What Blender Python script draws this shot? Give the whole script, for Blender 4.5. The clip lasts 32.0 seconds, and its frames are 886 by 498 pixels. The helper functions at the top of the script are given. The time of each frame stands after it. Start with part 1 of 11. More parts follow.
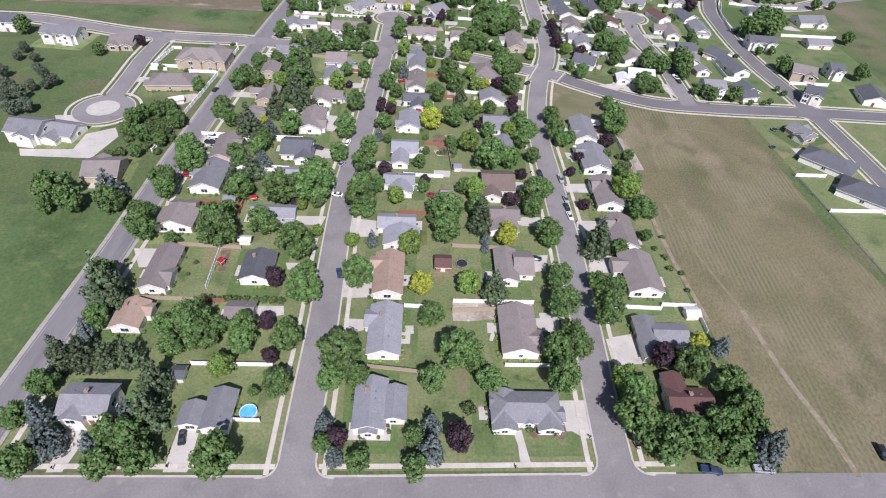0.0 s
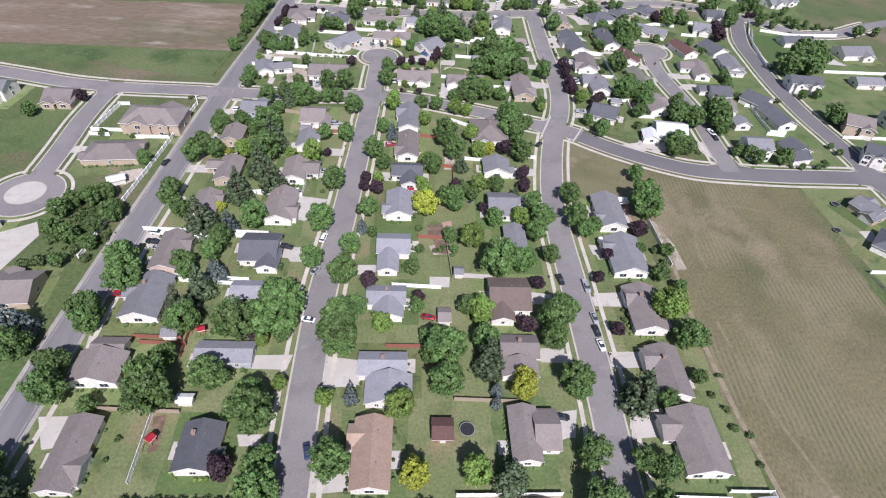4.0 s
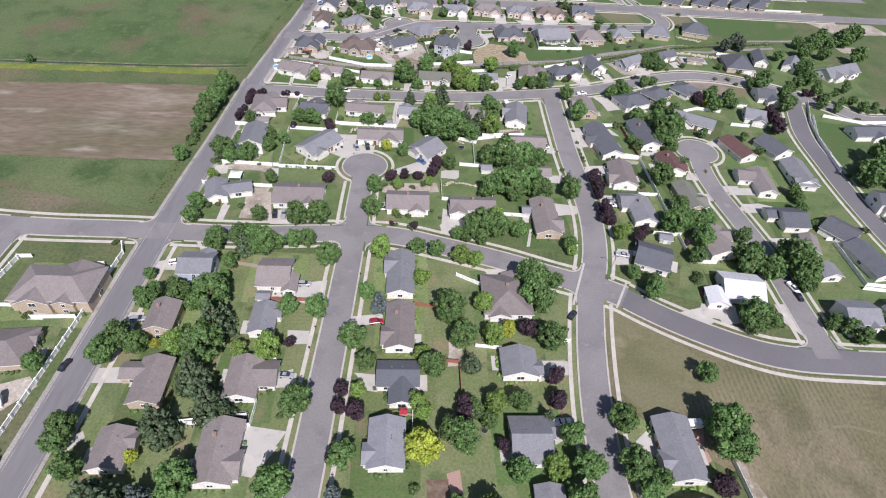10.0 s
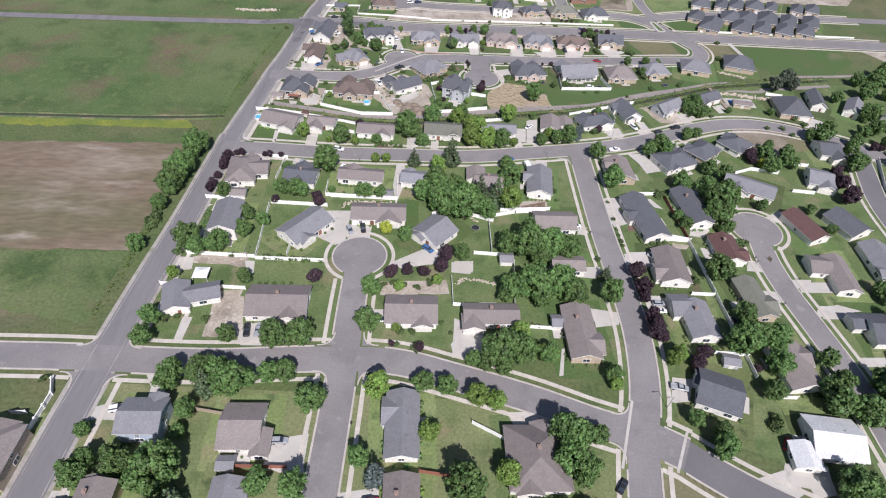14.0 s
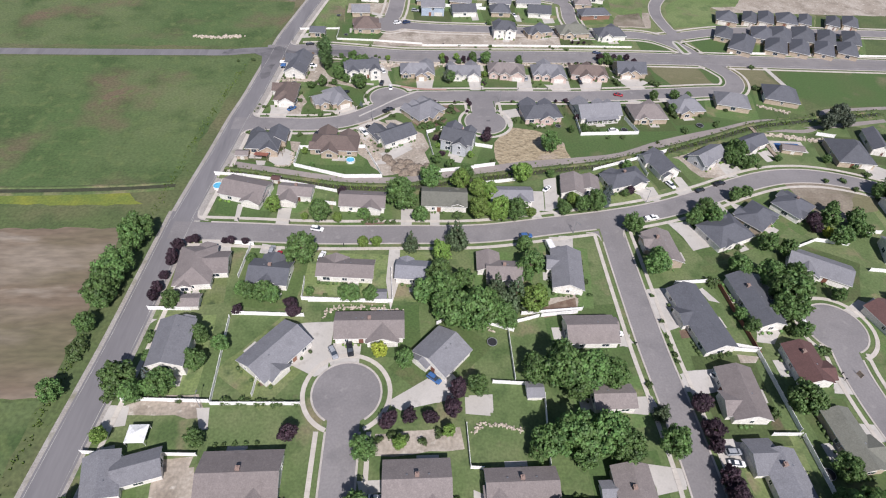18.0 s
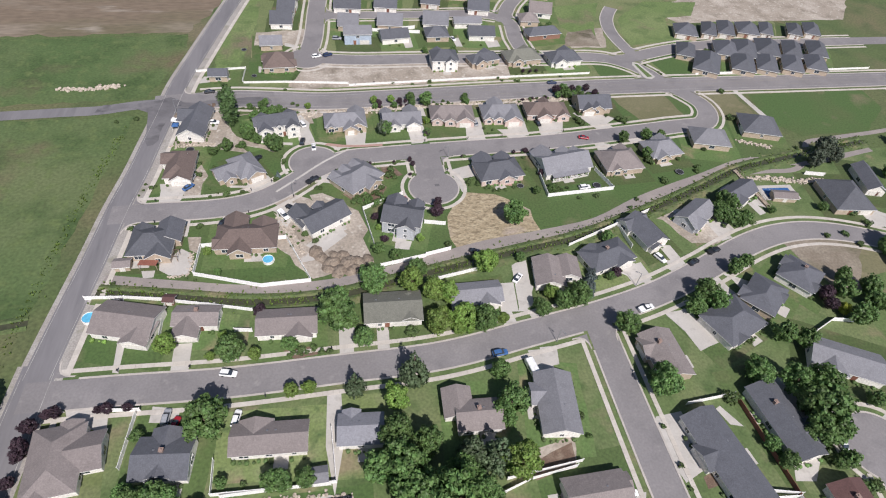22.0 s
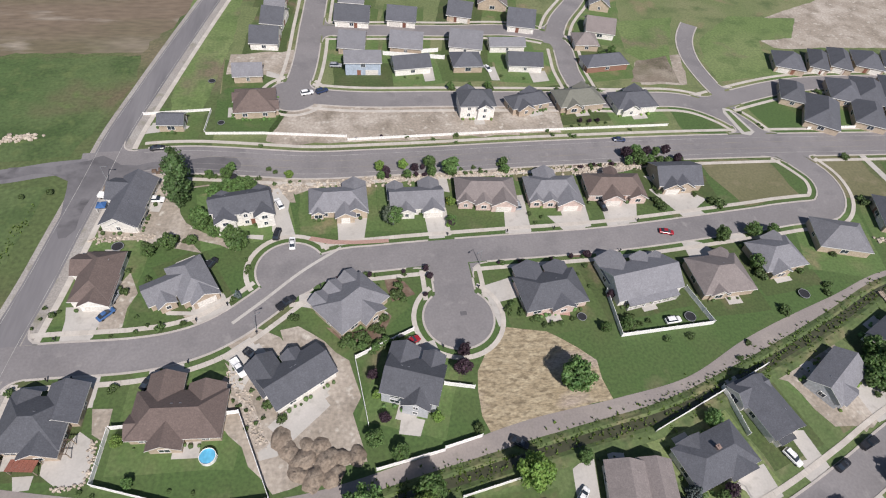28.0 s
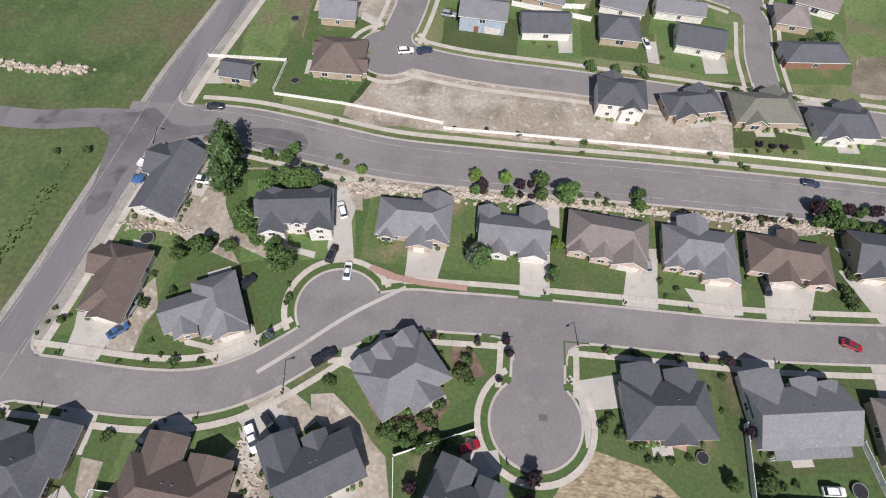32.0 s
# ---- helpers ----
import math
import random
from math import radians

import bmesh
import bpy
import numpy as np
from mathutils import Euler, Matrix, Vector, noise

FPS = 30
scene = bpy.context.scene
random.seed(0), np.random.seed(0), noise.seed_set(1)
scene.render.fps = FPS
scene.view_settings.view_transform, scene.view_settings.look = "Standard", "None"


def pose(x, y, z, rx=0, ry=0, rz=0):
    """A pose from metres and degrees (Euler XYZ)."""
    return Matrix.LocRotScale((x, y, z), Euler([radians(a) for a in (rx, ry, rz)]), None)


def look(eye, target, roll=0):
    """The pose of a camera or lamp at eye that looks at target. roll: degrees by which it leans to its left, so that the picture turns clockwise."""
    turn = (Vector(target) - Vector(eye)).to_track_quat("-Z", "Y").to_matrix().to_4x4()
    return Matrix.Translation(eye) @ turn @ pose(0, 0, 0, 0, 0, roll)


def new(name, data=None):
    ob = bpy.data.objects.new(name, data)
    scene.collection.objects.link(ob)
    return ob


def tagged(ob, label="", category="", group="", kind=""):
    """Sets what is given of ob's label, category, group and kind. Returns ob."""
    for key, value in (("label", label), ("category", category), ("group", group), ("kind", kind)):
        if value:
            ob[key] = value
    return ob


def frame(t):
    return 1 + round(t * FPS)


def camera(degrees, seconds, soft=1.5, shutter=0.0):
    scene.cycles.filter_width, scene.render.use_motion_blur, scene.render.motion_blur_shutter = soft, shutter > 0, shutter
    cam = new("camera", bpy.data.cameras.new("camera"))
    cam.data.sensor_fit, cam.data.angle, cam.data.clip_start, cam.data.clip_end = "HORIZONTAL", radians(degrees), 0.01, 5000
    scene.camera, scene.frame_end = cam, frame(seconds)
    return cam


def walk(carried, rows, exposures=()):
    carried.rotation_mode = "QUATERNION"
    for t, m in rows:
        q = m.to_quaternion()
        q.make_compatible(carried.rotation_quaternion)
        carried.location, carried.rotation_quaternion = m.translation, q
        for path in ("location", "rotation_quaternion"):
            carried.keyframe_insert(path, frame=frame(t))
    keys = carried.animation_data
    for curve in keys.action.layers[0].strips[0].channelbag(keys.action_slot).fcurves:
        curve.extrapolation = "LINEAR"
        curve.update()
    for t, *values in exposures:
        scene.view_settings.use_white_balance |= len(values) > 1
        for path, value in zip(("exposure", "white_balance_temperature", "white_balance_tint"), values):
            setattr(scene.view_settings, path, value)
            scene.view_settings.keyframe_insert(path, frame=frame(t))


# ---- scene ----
cam = camera(77.0, 32.0, soft=1.1)
PATH = [
    (0, (-2.51, -2.58, 134.31), (1.74, 70.66, 66.36), 4.00),
    (0.5, (-2.20, 5.23, 134.43), (2.05, 78.33, 66.33), 3.90),
    (1, (-1.95, 13.05, 134.61), (2.30, 85.88, 66.22), 3.80),
    (1.5, (-1.66, 20.86, 134.82), (2.54, 93.56, 66.28), 3.80),
    (2, (-1.39, 28.67, 135.09), (2.81, 101.31, 66.49), 3.70),
    (2.5, (-1.23, 36.53, 135.37), (2.92, 109.20, 66.80), 3.40),
    (3, (-1.34, 44.64, 135.71), (3.06, 117.14, 66.96), 3.50),
    (3.5, (-1.76, 52.78, 136.17), (2.89, 125.12, 67.28), 3.70),
    (5.5, (-4.04, 85.24, 139.82), (1.81, 156.89, 70.32), 4.10),
    (6, (-4.34, 93.05, 140.28), (1.66, 164.65, 70.73), 4.30),
    (6.5, (-4.41, 100.83, 140.66), (1.69, 172.35, 71.03), 4.30),
    (7, (-4.30, 108.57, 141.06), (1.75, 180.12, 71.46), 4.30),
    (7.5, (-4.07, 116.14, 141.52), (1.98, 187.69, 71.92), 4.30),
    (8, (-3.75, 123.51, 142.03), (2.20, 195.26, 72.63), 4.30),
    (8.5, (-3.45, 130.77, 142.68), (2.35, 202.70, 73.45), 4.20),
    (9, (-3.29, 138.15, 143.40), (2.46, 210.15, 74.25), 4.30),
    (9.5, (-3.30, 145.69, 144.11), (2.50, 217.82, 75.09), 4.30),
    (10, (-3.40, 153.35, 144.75), (2.45, 225.45, 75.70), 4.30),
    (10.5, (-3.50, 160.97, 145.36), (2.50, 233.13, 76.40), 4.40),
    (11, (-3.65, 168.46, 145.88), (2.45, 240.65, 76.94), 4.40),
    (11.5, (-3.91, 175.87, 146.27), (2.24, 247.86, 77.13), 4.50),
    (12, (-4.25, 183.26, 146.51), (2.00, 255.03, 77.15), 4.60),
    (12.5, (-4.48, 190.75, 146.55), (1.57, 262.30, 76.95), 4.50),
    (13, (-4.53, 198.36, 146.41), (1.27, 269.65, 76.52), 4.50),
    (13.5, (-4.48, 205.97, 146.20), (1.07, 277.10, 76.12), 4.40),
    (14, (-4.52, 213.72, 145.90), (0.78, 284.63, 75.59), 4.20),
    (14.5, (-4.64, 221.33, 145.62), (0.36, 292.01, 75.05), 4.20),
    (16.5, (-5.93, 251.50, 143.18), (-1.63, 321.62, 72.01), 3.80),
    (17, (-6.54, 259.36, 142.96), (-2.09, 329.22, 71.55), 3.80),
    (17.5, (-7.44, 267.45, 142.87), (-1.94, 336.94, 71.17), 4.00),
    (18, (-8.59, 275.76, 142.78), (-1.04, 344.75, 70.79), 4.30),
    (18.5, (-9.81, 284.16, 142.59), (1.39, 352.37, 70.33), 4.90),
    (19, (-10.86, 292.31, 142.36), (3.25, 359.92, 70.05), 5.20),
    (19.5, (-11.35, 300.14, 141.96), (4.25, 367.29, 69.52), 5.50),
    (20, (-11.06, 307.85, 141.38), (6.15, 374.52, 68.86), 5.80),
    (20.5, (-10.00, 315.34, 140.70), (8.41, 381.62, 68.12), 6.00),
    (21, (-8.41, 322.58, 140.01), (10.79, 388.44, 67.25), 6.00),
    (21.5, (-6.59, 329.71, 139.41), (12.36, 395.39, 66.42), 6.10),
    (22, (-4.74, 336.80, 138.89), (12.61, 402.61, 65.62), 6.00),
    (22.5, (-3.03, 343.96, 138.33), (13.22, 409.72, 64.77), 6.00),
    (23, (-1.67, 351.15, 137.81), (14.48, 416.60, 63.96), 6.20),
    (23.5, (-0.80, 358.50, 137.29), (15.34, 423.59, 63.11), 6.50),
    (24, (0.00, 363.56, 135.26), (15.97, 429.29, 61.61), 6.39),
    (24.5, (0.38, 370.28, 133.99), (16.30, 435.94, 60.26), 6.57),
    (25, (0.78, 376.98, 132.66), (16.69, 442.54, 58.85), 6.71),
    (25.5, (1.14, 383.65, 131.46), (16.34, 449.10, 57.39), 6.75),
    (26, (1.73, 390.27, 130.19), (16.86, 455.57, 55.99), 6.87),
    (26.5, (2.58, 396.53, 129.17), (17.73, 461.66, 54.80), 6.99),
    (28.5, (6.11, 422.84, 123.27), (20.76, 482.19, 44.12), 7.57),
    (29, (7.12, 429.25, 121.91), (20.99, 484.07, 39.42), 8.03),
    (29.5, (7.96, 435.82, 120.51), (20.02, 484.87, 34.20), 8.67),
    (30, (8.58, 442.21, 119.18), (17.04, 491.23, 32.43), 8.03),
    (30.5, (9.01, 448.61, 117.95), (13.02, 497.43, 30.77), 7.11),
    (31, (9.13, 455.17, 116.74), (9.39, 503.47, 29.18), 6.32),
    (31.5, (8.90, 461.64, 115.67), (7.99, 509.57, 27.90), 6.08),
    (32, (8.52, 468.09, 114.59), (7.72, 515.77, 26.69), 5.99),
]
walk(cam, [(t, look(eye, target, roll)) for t, eye, target, roll in PATH], [(0, 0.36, 6000, 20), (13, 0.27, 6100, 17), (32, 0.07, 6400, 14)])

# ---- light ----
SUN_ELEV, SUN_FROM = 48.0, 171.0
world = bpy.data.worlds.new("sky")
scene.world = world
world.use_nodes = True
sky = world.node_tree.nodes.new("ShaderNodeTexSky")
sky.sky_type = "NISHITA"
sky.sun_disc = False
sky.sun_elevation = radians(SUN_ELEV)
sky.sun_rotation = radians(SUN_FROM)
background = world.node_tree.nodes["Background"]
background.inputs["Strength"].default_value = 0.066
world.node_tree.links.new(sky.outputs[0], background.inputs[0])
sun_data = bpy.data.lights.new("sun", "SUN")
sun_data.energy, sun_data.angle, sun_data.color = 4.8, radians(0.53), (1.0, 0.96, 0.9)
sun = new("sun", sun_data)
az, el = radians(SUN_FROM), radians(SUN_ELEV)
sun.matrix_world = look((200 * math.sin(az) * math.cos(el), 200 * math.cos(az) * math.cos(el), 200 * math.sin(el)), (0, 0, 0))


# ---- materials ----
def mat(name, base, rough=0.85, spots=(), grain=6.0, bump=0.0, vary=0.0, island=0.0, metal=0.0, coords="Object", speck=0.2, stretch=None):
    """base colour, then (colour, scale, low, high) patches laid over by noise; fine grain, bump and tint per object."""
    m = bpy.data.materials.new(name)
    m.use_nodes = True
    nt = m.node_tree
    N, K = nt.nodes, nt.links.new
    bsdf = N["Principled BSDF"]
    bsdf.inputs["Roughness"].default_value = rough
    bsdf.inputs["Metallic"].default_value = metal
    where = N.new("ShaderNodeNewGeometry").outputs["Position"] if coords == "World" else N.new("ShaderNodeTexCoord").outputs["Object"]

    if stretch:
        mapping = N.new("ShaderNodeMapping")
        mapping.inputs["Scale"].default_value = stretch
        K(where, mapping.inputs["Vector"])
        where = mapping.outputs[0]

    def noise_of(scale, detail=4.0):
        n = N.new("ShaderNodeTexNoise")
        n.inputs["Scale"].default_value, n.inputs["Detail"].default_value = scale, detail
        K(where, n.inputs["Vector"])
        return n.outputs["Fac"]

    def blend(kind, fac, a, b):
        x = N.new("ShaderNodeMix")
        x.data_type, x.blend_type = "RGBA", kind
        for sock, v in ((x.inputs[0], fac), (x.inputs[6], a), (x.inputs[7], b)):
            if hasattr(v, "is_linked"):
                K(v, sock)
            else:
                sock.default_value = (*v, 1.0) if isinstance(v, tuple) else v
        return x.outputs[2]

    def mapped(v, lo, hi, a=0.0, b=1.0):
        r = N.new("ShaderNodeMapRange")
        K(v, r.inputs[0])
        for i, q in enumerate((lo, hi, a, b)):
            r.inputs[1 + i].default_value = q
        return r.outputs[0]

    colour = blend("MIX", 0.0, base, base)
    for c, s, lo, hi in spots:
        colour = blend("MIX", mapped(noise_of(s), lo, hi), colour, c)
    g = N.new("ShaderNodeCombineColor")
    f = mapped(noise_of(grain, 3.0), 0.3, 0.7, 1 - speck, 1 + speck)
    for i in range(3):
        K(f, g.inputs[i])
    colour = blend("MULTIPLY", 1.0, colour, g.outputs[0])
    for amount, value in ((vary, N.new("ShaderNodeObjectInfo").outputs["Random"]), (island, N.new("ShaderNodeNewGeometry").outputs["Random Per Island"])):
        if amount:
            h = N.new("ShaderNodeHueSaturation")
            K(mapped(value, 0, 1, 0.5 - 0.04 * amount, 0.5 + 0.02 * amount), h.inputs["Hue"])
            K(mapped(value, 0, 1, 1 - amount, 1 + amount), h.inputs["Value"])
            K(colour, h.inputs["Color"])
            colour = h.outputs[0]
    K(colour, bsdf.inputs["Base Color"])
    if bump:
        b = N.new("ShaderNodeBump")
        b.inputs["Strength"].default_value, b.inputs["Distance"].default_value = 0.6, bump
        K(noise_of(grain, 4.0), b.inputs["Height"])
        K(b.outputs[0], bsdf.inputs["Normal"])
    return m


GRASS = mat("meadow grass", (0.082, 0.112, 0.038), spots=(((0.13, 0.12, 0.06), 0.02, 0.5, 0.7), ((0.055, 0.085, 0.028), 0.07, 0.5, 0.75), ((0.16, 0.13, 0.085), 0.011, 0.58, 0.7)), grain=0.9, bump=0.12, speck=0.26, coords="World")
LAWN = mat("mown lawn", (0.132, 0.162, 0.064), spots=(((0.178, 0.186, 0.09), 0.045, 0.45, 0.66), ((0.085, 0.115, 0.042), 0.1, 0.52, 0.7), ((0.2, 0.17, 0.095), 0.06, 0.58, 0.7)), grain=1.3, bump=0.06, speck=0.22, coords="World")
LAWN_OLD = mat("established lawn", (0.132, 0.17, 0.06), spots=(((0.165, 0.19, 0.085), 0.13, 0.47, 0.68), ((0.2, 0.17, 0.1), 0.08, 0.6, 0.72), ((0.062, 0.095, 0.034), 0.21, 0.55, 0.7)), grain=1.3, bump=0.06, speck=0.22, vary=0.25, coords="World")
LAWN_LOT = mat("watered lawn", (0.075, 0.118, 0.035), spots=(((0.1, 0.125, 0.047), 0.13, 0.47, 0.68), ((0.17, 0.145, 0.08), 0.08, 0.6, 0.72)), grain=1.3, bump=0.06, speck=0.22, vary=0.32, coords="World")
LAWN_MID = mat("garden lawn", (0.098, 0.14, 0.048), spots=(((0.14, 0.165, 0.07), 0.05, 0.46, 0.66), ((0.066, 0.105, 0.032), 0.12, 0.5, 0.68), ((0.19, 0.165, 0.095), 0.07, 0.6, 0.72)), grain=1.3, bump=0.06, speck=0.22, coords="World")
LAWN_DEEP = mat("deep green lawn", (0.062, 0.108, 0.029), spots=(((0.075, 0.105, 0.034), 0.05, 0.45, 0.7), ((0.15, 0.135, 0.075), 0.045, 0.6, 0.72)), grain=1.3, bump=0.06, speck=0.22, coords="World")
FIELD_GREEN = mat("young crop", (0.068, 0.112, 0.034), spots=(((0.115, 0.14, 0.058), 0.011, 0.42, 0.65), ((0.05, 0.085, 0.024), 0.05, 0.48, 0.66), ((0.13, 0.1, 0.06), 0.026, 0.54, 0.7), ((0.1, 0.135, 0.045), 0.22, 0.52, 0.7)), grain=0.9, bump=0.12, speck=0.24, coords="World")
FIELD_BROWN = mat("bare field", (0.165, 0.125, 0.088), spots=(((0.12, 0.11, 0.06), 0.03, 0.45, 0.7), ((0.235, 0.195, 0.15), 0.05, 0.52, 0.72), ((0.3, 0.26, 0.21), 0.09, 0.6, 0.75)), grain=0.5, bump=0.1, speck=0.2, coords="World", stretch=(0.35, 1.2, 1.0))
DRY = mat("dry pale grass", (0.155, 0.145, 0.078), spots=(((0.115, 0.115, 0.052), 0.05, 0.47, 0.7), ((0.24, 0.2, 0.13), 0.1, 0.55, 0.75)), grain=1.2, bump=0.08, speck=0.15, coords="World")
def striped(m, along, spacing, dark, strength):
    """Mown rows laid over a ground material: bands along a compass angle, broken by noise."""
    nt = m.node_tree
    N, K = nt.nodes, nt.links.new
    bsdf = N["Principled BSDF"]
    old = bsdf.inputs["Base Color"].links[0].from_socket
    turn = N.new("ShaderNodeVectorRotate")
    turn.rotation_type = "Z_AXIS"
    turn.inputs["Angle"].default_value = radians(along)
    K(N.new("ShaderNodeNewGeometry").outputs["Position"], turn.inputs["Vector"])
    wave = N.new("ShaderNodeTexWave")
    wave.bands_direction = "X"
    wave.inputs["Scale"].default_value = 0.314 / spacing
    wave.inputs["Distortion"].default_value = 0.5
    wave.inputs["Detail"].default_value = 0.0
    K(turn.outputs[0], wave.inputs["Vector"])
    patch = N.new("ShaderNodeTexNoise")
    patch.inputs["Scale"].default_value = 0.03
    K(N.new("ShaderNodeNewGeometry").outputs["Position"], patch.inputs["Vector"])
    fac = N.new("ShaderNodeMath")
    fac.operation = "MULTIPLY"
    K(wave.outputs["Fac"], fac.inputs[0])
    ramp = N.new("ShaderNodeMapRange")
    for i, q in enumerate((0.46, 0.64, 0.0, strength)):
        ramp.inputs[1 + i].default_value = q
    K(patch.outputs["Fac"], ramp.inputs[0])
    K(ramp.outputs[0], fac.inputs[1])
    mix = N.new("ShaderNodeMix")
    mix.data_type = "RGBA"
    K(fac.outputs[0], mix.inputs[0])
    K(old, mix.inputs[6])
    mix.inputs[7].default_value = (*dark, 1)
    K(mix.outputs[2], bsdf.inputs["Base Color"])
    return m


FLOWERS = mat("flowering strip", (0.12, 0.16, 0.03), spots=(((0.2, 0.21, 0.03), 0.08, 0.45, 0.65),), grain=1.0, bump=0.1, coords="World")
STUBBLE = striped(mat("mown stubble", (0.15, 0.132, 0.07), spots=(((0.1, 0.1, 0.045), 0.03, 0.45, 0.64), ((0.205, 0.17, 0.11), 0.045, 0.5, 0.7), ((0.12, 0.108, 0.06), 0.13, 0.5, 0.7)), grain=1.6, bump=0.08, speck=0.28, coords="World", stretch=(1.0, 0.55, 1.0)), 3.0, 1.7, (0.245, 0.222, 0.138), 0.44)
STUBBLE_FLAT = mat("pressed stubble", (0.19, 0.167, 0.098), spots=(((0.15, 0.132, 0.075), 0.3, 0.45, 0.65),), grain=1.4, speck=0.2, coords="World")
STUBBLE_PALE = mat("flattened stubble", (0.25, 0.21, 0.145), spots=(((0.18, 0.152, 0.095), 0.3, 0.45, 0.65),), grain=1.4, speck=0.2, coords="World")
DIRT = mat("bare soil", (0.31, 0.265, 0.215), spots=(((0.42, 0.37, 0.315), 0.06, 0.45, 0.65), ((0.22, 0.185, 0.145), 0.13, 0.5, 0.7), ((0.47, 0.43, 0.37), 0.4, 0.58, 0.7)), grain=1.1, bump=0.1, coords="World")
MULCH = mat("bark mulch", (0.13, 0.085, 0.06), spots=(((0.2, 0.15, 0.11), 0.5, 0.45, 0.7),), grain=3.0, bump=0.05)
GRAVEL_GREY = mat("grey road gravel", (0.3, 0.275, 0.25), spots=(((0.36, 0.34, 0.31), 0.1, 0.45, 0.7), ((0.2, 0.19, 0.14), 0.25, 0.56, 0.75)), grain=2.0, bump=0.03, coords="World")
ASPHALT = mat("asphalt", (0.195, 0.182, 0.182), spots=(((0.228, 0.213, 0.212), 0.04, 0.42, 0.66), ((0.165, 0.155, 0.157), 0.12, 0.52, 0.75), ((0.24, 0.225, 0.22), 0.3, 0.6, 0.72)), grain=1.6, speck=0.09, coords="World")
ASPHALT_WORN = mat("highway asphalt", (0.168, 0.16, 0.166), spots=(((0.195, 0.186, 0.19), 0.08, 0.42, 0.65), ((0.14, 0.134, 0.14), 0.2, 0.52, 0.72)), grain=1.2, speck=0.06, coords="World", stretch=(1.0, 0.12, 1.0))
ASPHALT_NEW = mat("newer asphalt", (0.135, 0.128, 0.135), spots=(((0.16, 0.152, 0.158), 0.05, 0.4, 0.7),), grain=1.2, speck=0.05, coords="World")
CONCRETE = mat("concrete", (0.42, 0.395, 0.36), spots=(((0.48, 0.452, 0.418), 0.12, 0.4, 0.7), ((0.345, 0.322, 0.29), 0.4, 0.55, 0.75)), grain=2.0, speck=0.05, coords="World")
WATER = mat("canal water", (0.06, 0.062, 0.036), rough=0.25, grain=0.5, coords="World")
REEDS = mat("bank weeds", (0.085, 0.12, 0.04), spots=(((0.19, 0.165, 0.09), 0.1, 0.5, 0.7), ((0.06, 0.09, 0.03), 0.3, 0.5, 0.7)), grain=1.0, bump=0.3, coords="World")
LINE = mat("worn road paint", (0.38, 0.365, 0.345), spots=(((0.24, 0.228, 0.225), 0.15, 0.45, 0.6),), grain=3.0, coords="World")
YELLOW_LINE = mat("faded yellow road paint", (0.27, 0.24, 0.19), spots=(((0.21, 0.2, 0.195), 0.15, 0.45, 0.6),), grain=3.0, coords="World")
TRACK = mat("compacted track", (0.245, 0.215, 0.2), spots=(((0.29, 0.255, 0.23), 0.1, 0.45, 0.7), ((0.21, 0.19, 0.165), 0.3, 0.58, 0.75)), grain=2.0, speck=0.08, coords="World")
STRAW = mat("flattened straw", (0.3, 0.242, 0.155), spots=(((0.4, 0.335, 0.225), 0.35, 0.45, 0.65), ((0.19, 0.15, 0.095), 0.5, 0.5, 0.66), ((0.34, 0.28, 0.23), 0.05, 0.55, 0.65)), grain=1.3, bump=0.2, speck=0.3, coords="World", stretch=(0.8, 1.6, 1.0))


# ---- mesh helpers ----
def mesh_of(name, verts, faces, material, smooth=False):
    me = bpy.data.meshes.new(name)
    me.from_pydata([tuple(v) for v in verts], [], faces)
    for m in (material if isinstance(material, (list, tuple)) else (material,)):
        me.materials.append(m)
    if smooth:
        me.polygons.foreach_set("use_smooth", [True] * len(me.polygons))
    me.update()
    return me


def part_of(name, me, parent, m=None, label=""):
    ob = new(name, me)
    ob.parent = parent
    if m is not None:
        ob.matrix_basis = m
    return tagged(ob, label)


def smooth_line(points, step=2.5):
    """A rounded line through the points, sampled evenly."""
    p = [np.array(q, float) for q in points]
    n = len(p)
    gap = [np.linalg.norm(p[i + 1] - p[i]) for i in range(n - 1)]
    slope = [(p[i + 1] - p[i]) / gap[i] for i in range(n - 1)]
    way = [slope[0]] + [(slope[i - 1] * gap[i] + slope[i] * gap[i - 1]) / (gap[i - 1] + gap[i]) for i in range(1, n - 1)] + [slope[-1]]
    dense = []
    for i in range(n - 1):
        for k in range(max(2, int(gap[i] / step))):
            t = k / max(2, int(gap[i] / step))
            dense.append((2 * t ** 3 - 3 * t * t + 1) * p[i] + (t ** 3 - 2 * t * t + t) * gap[i] * way[i] + (3 * t * t - 2 * t ** 3) * p[i + 1] + (t ** 3 - t * t) * gap[i] * way[i + 1])
    dense.append(p[-1])
    return np.array(dense)


def offset(line, d):
    t = np.gradient(line, axis=0)
    t /= np.linalg.norm(t, axis=1)[:, None]
    return line + d * np.stack([-t[:, 1], t[:, 0]], 1)


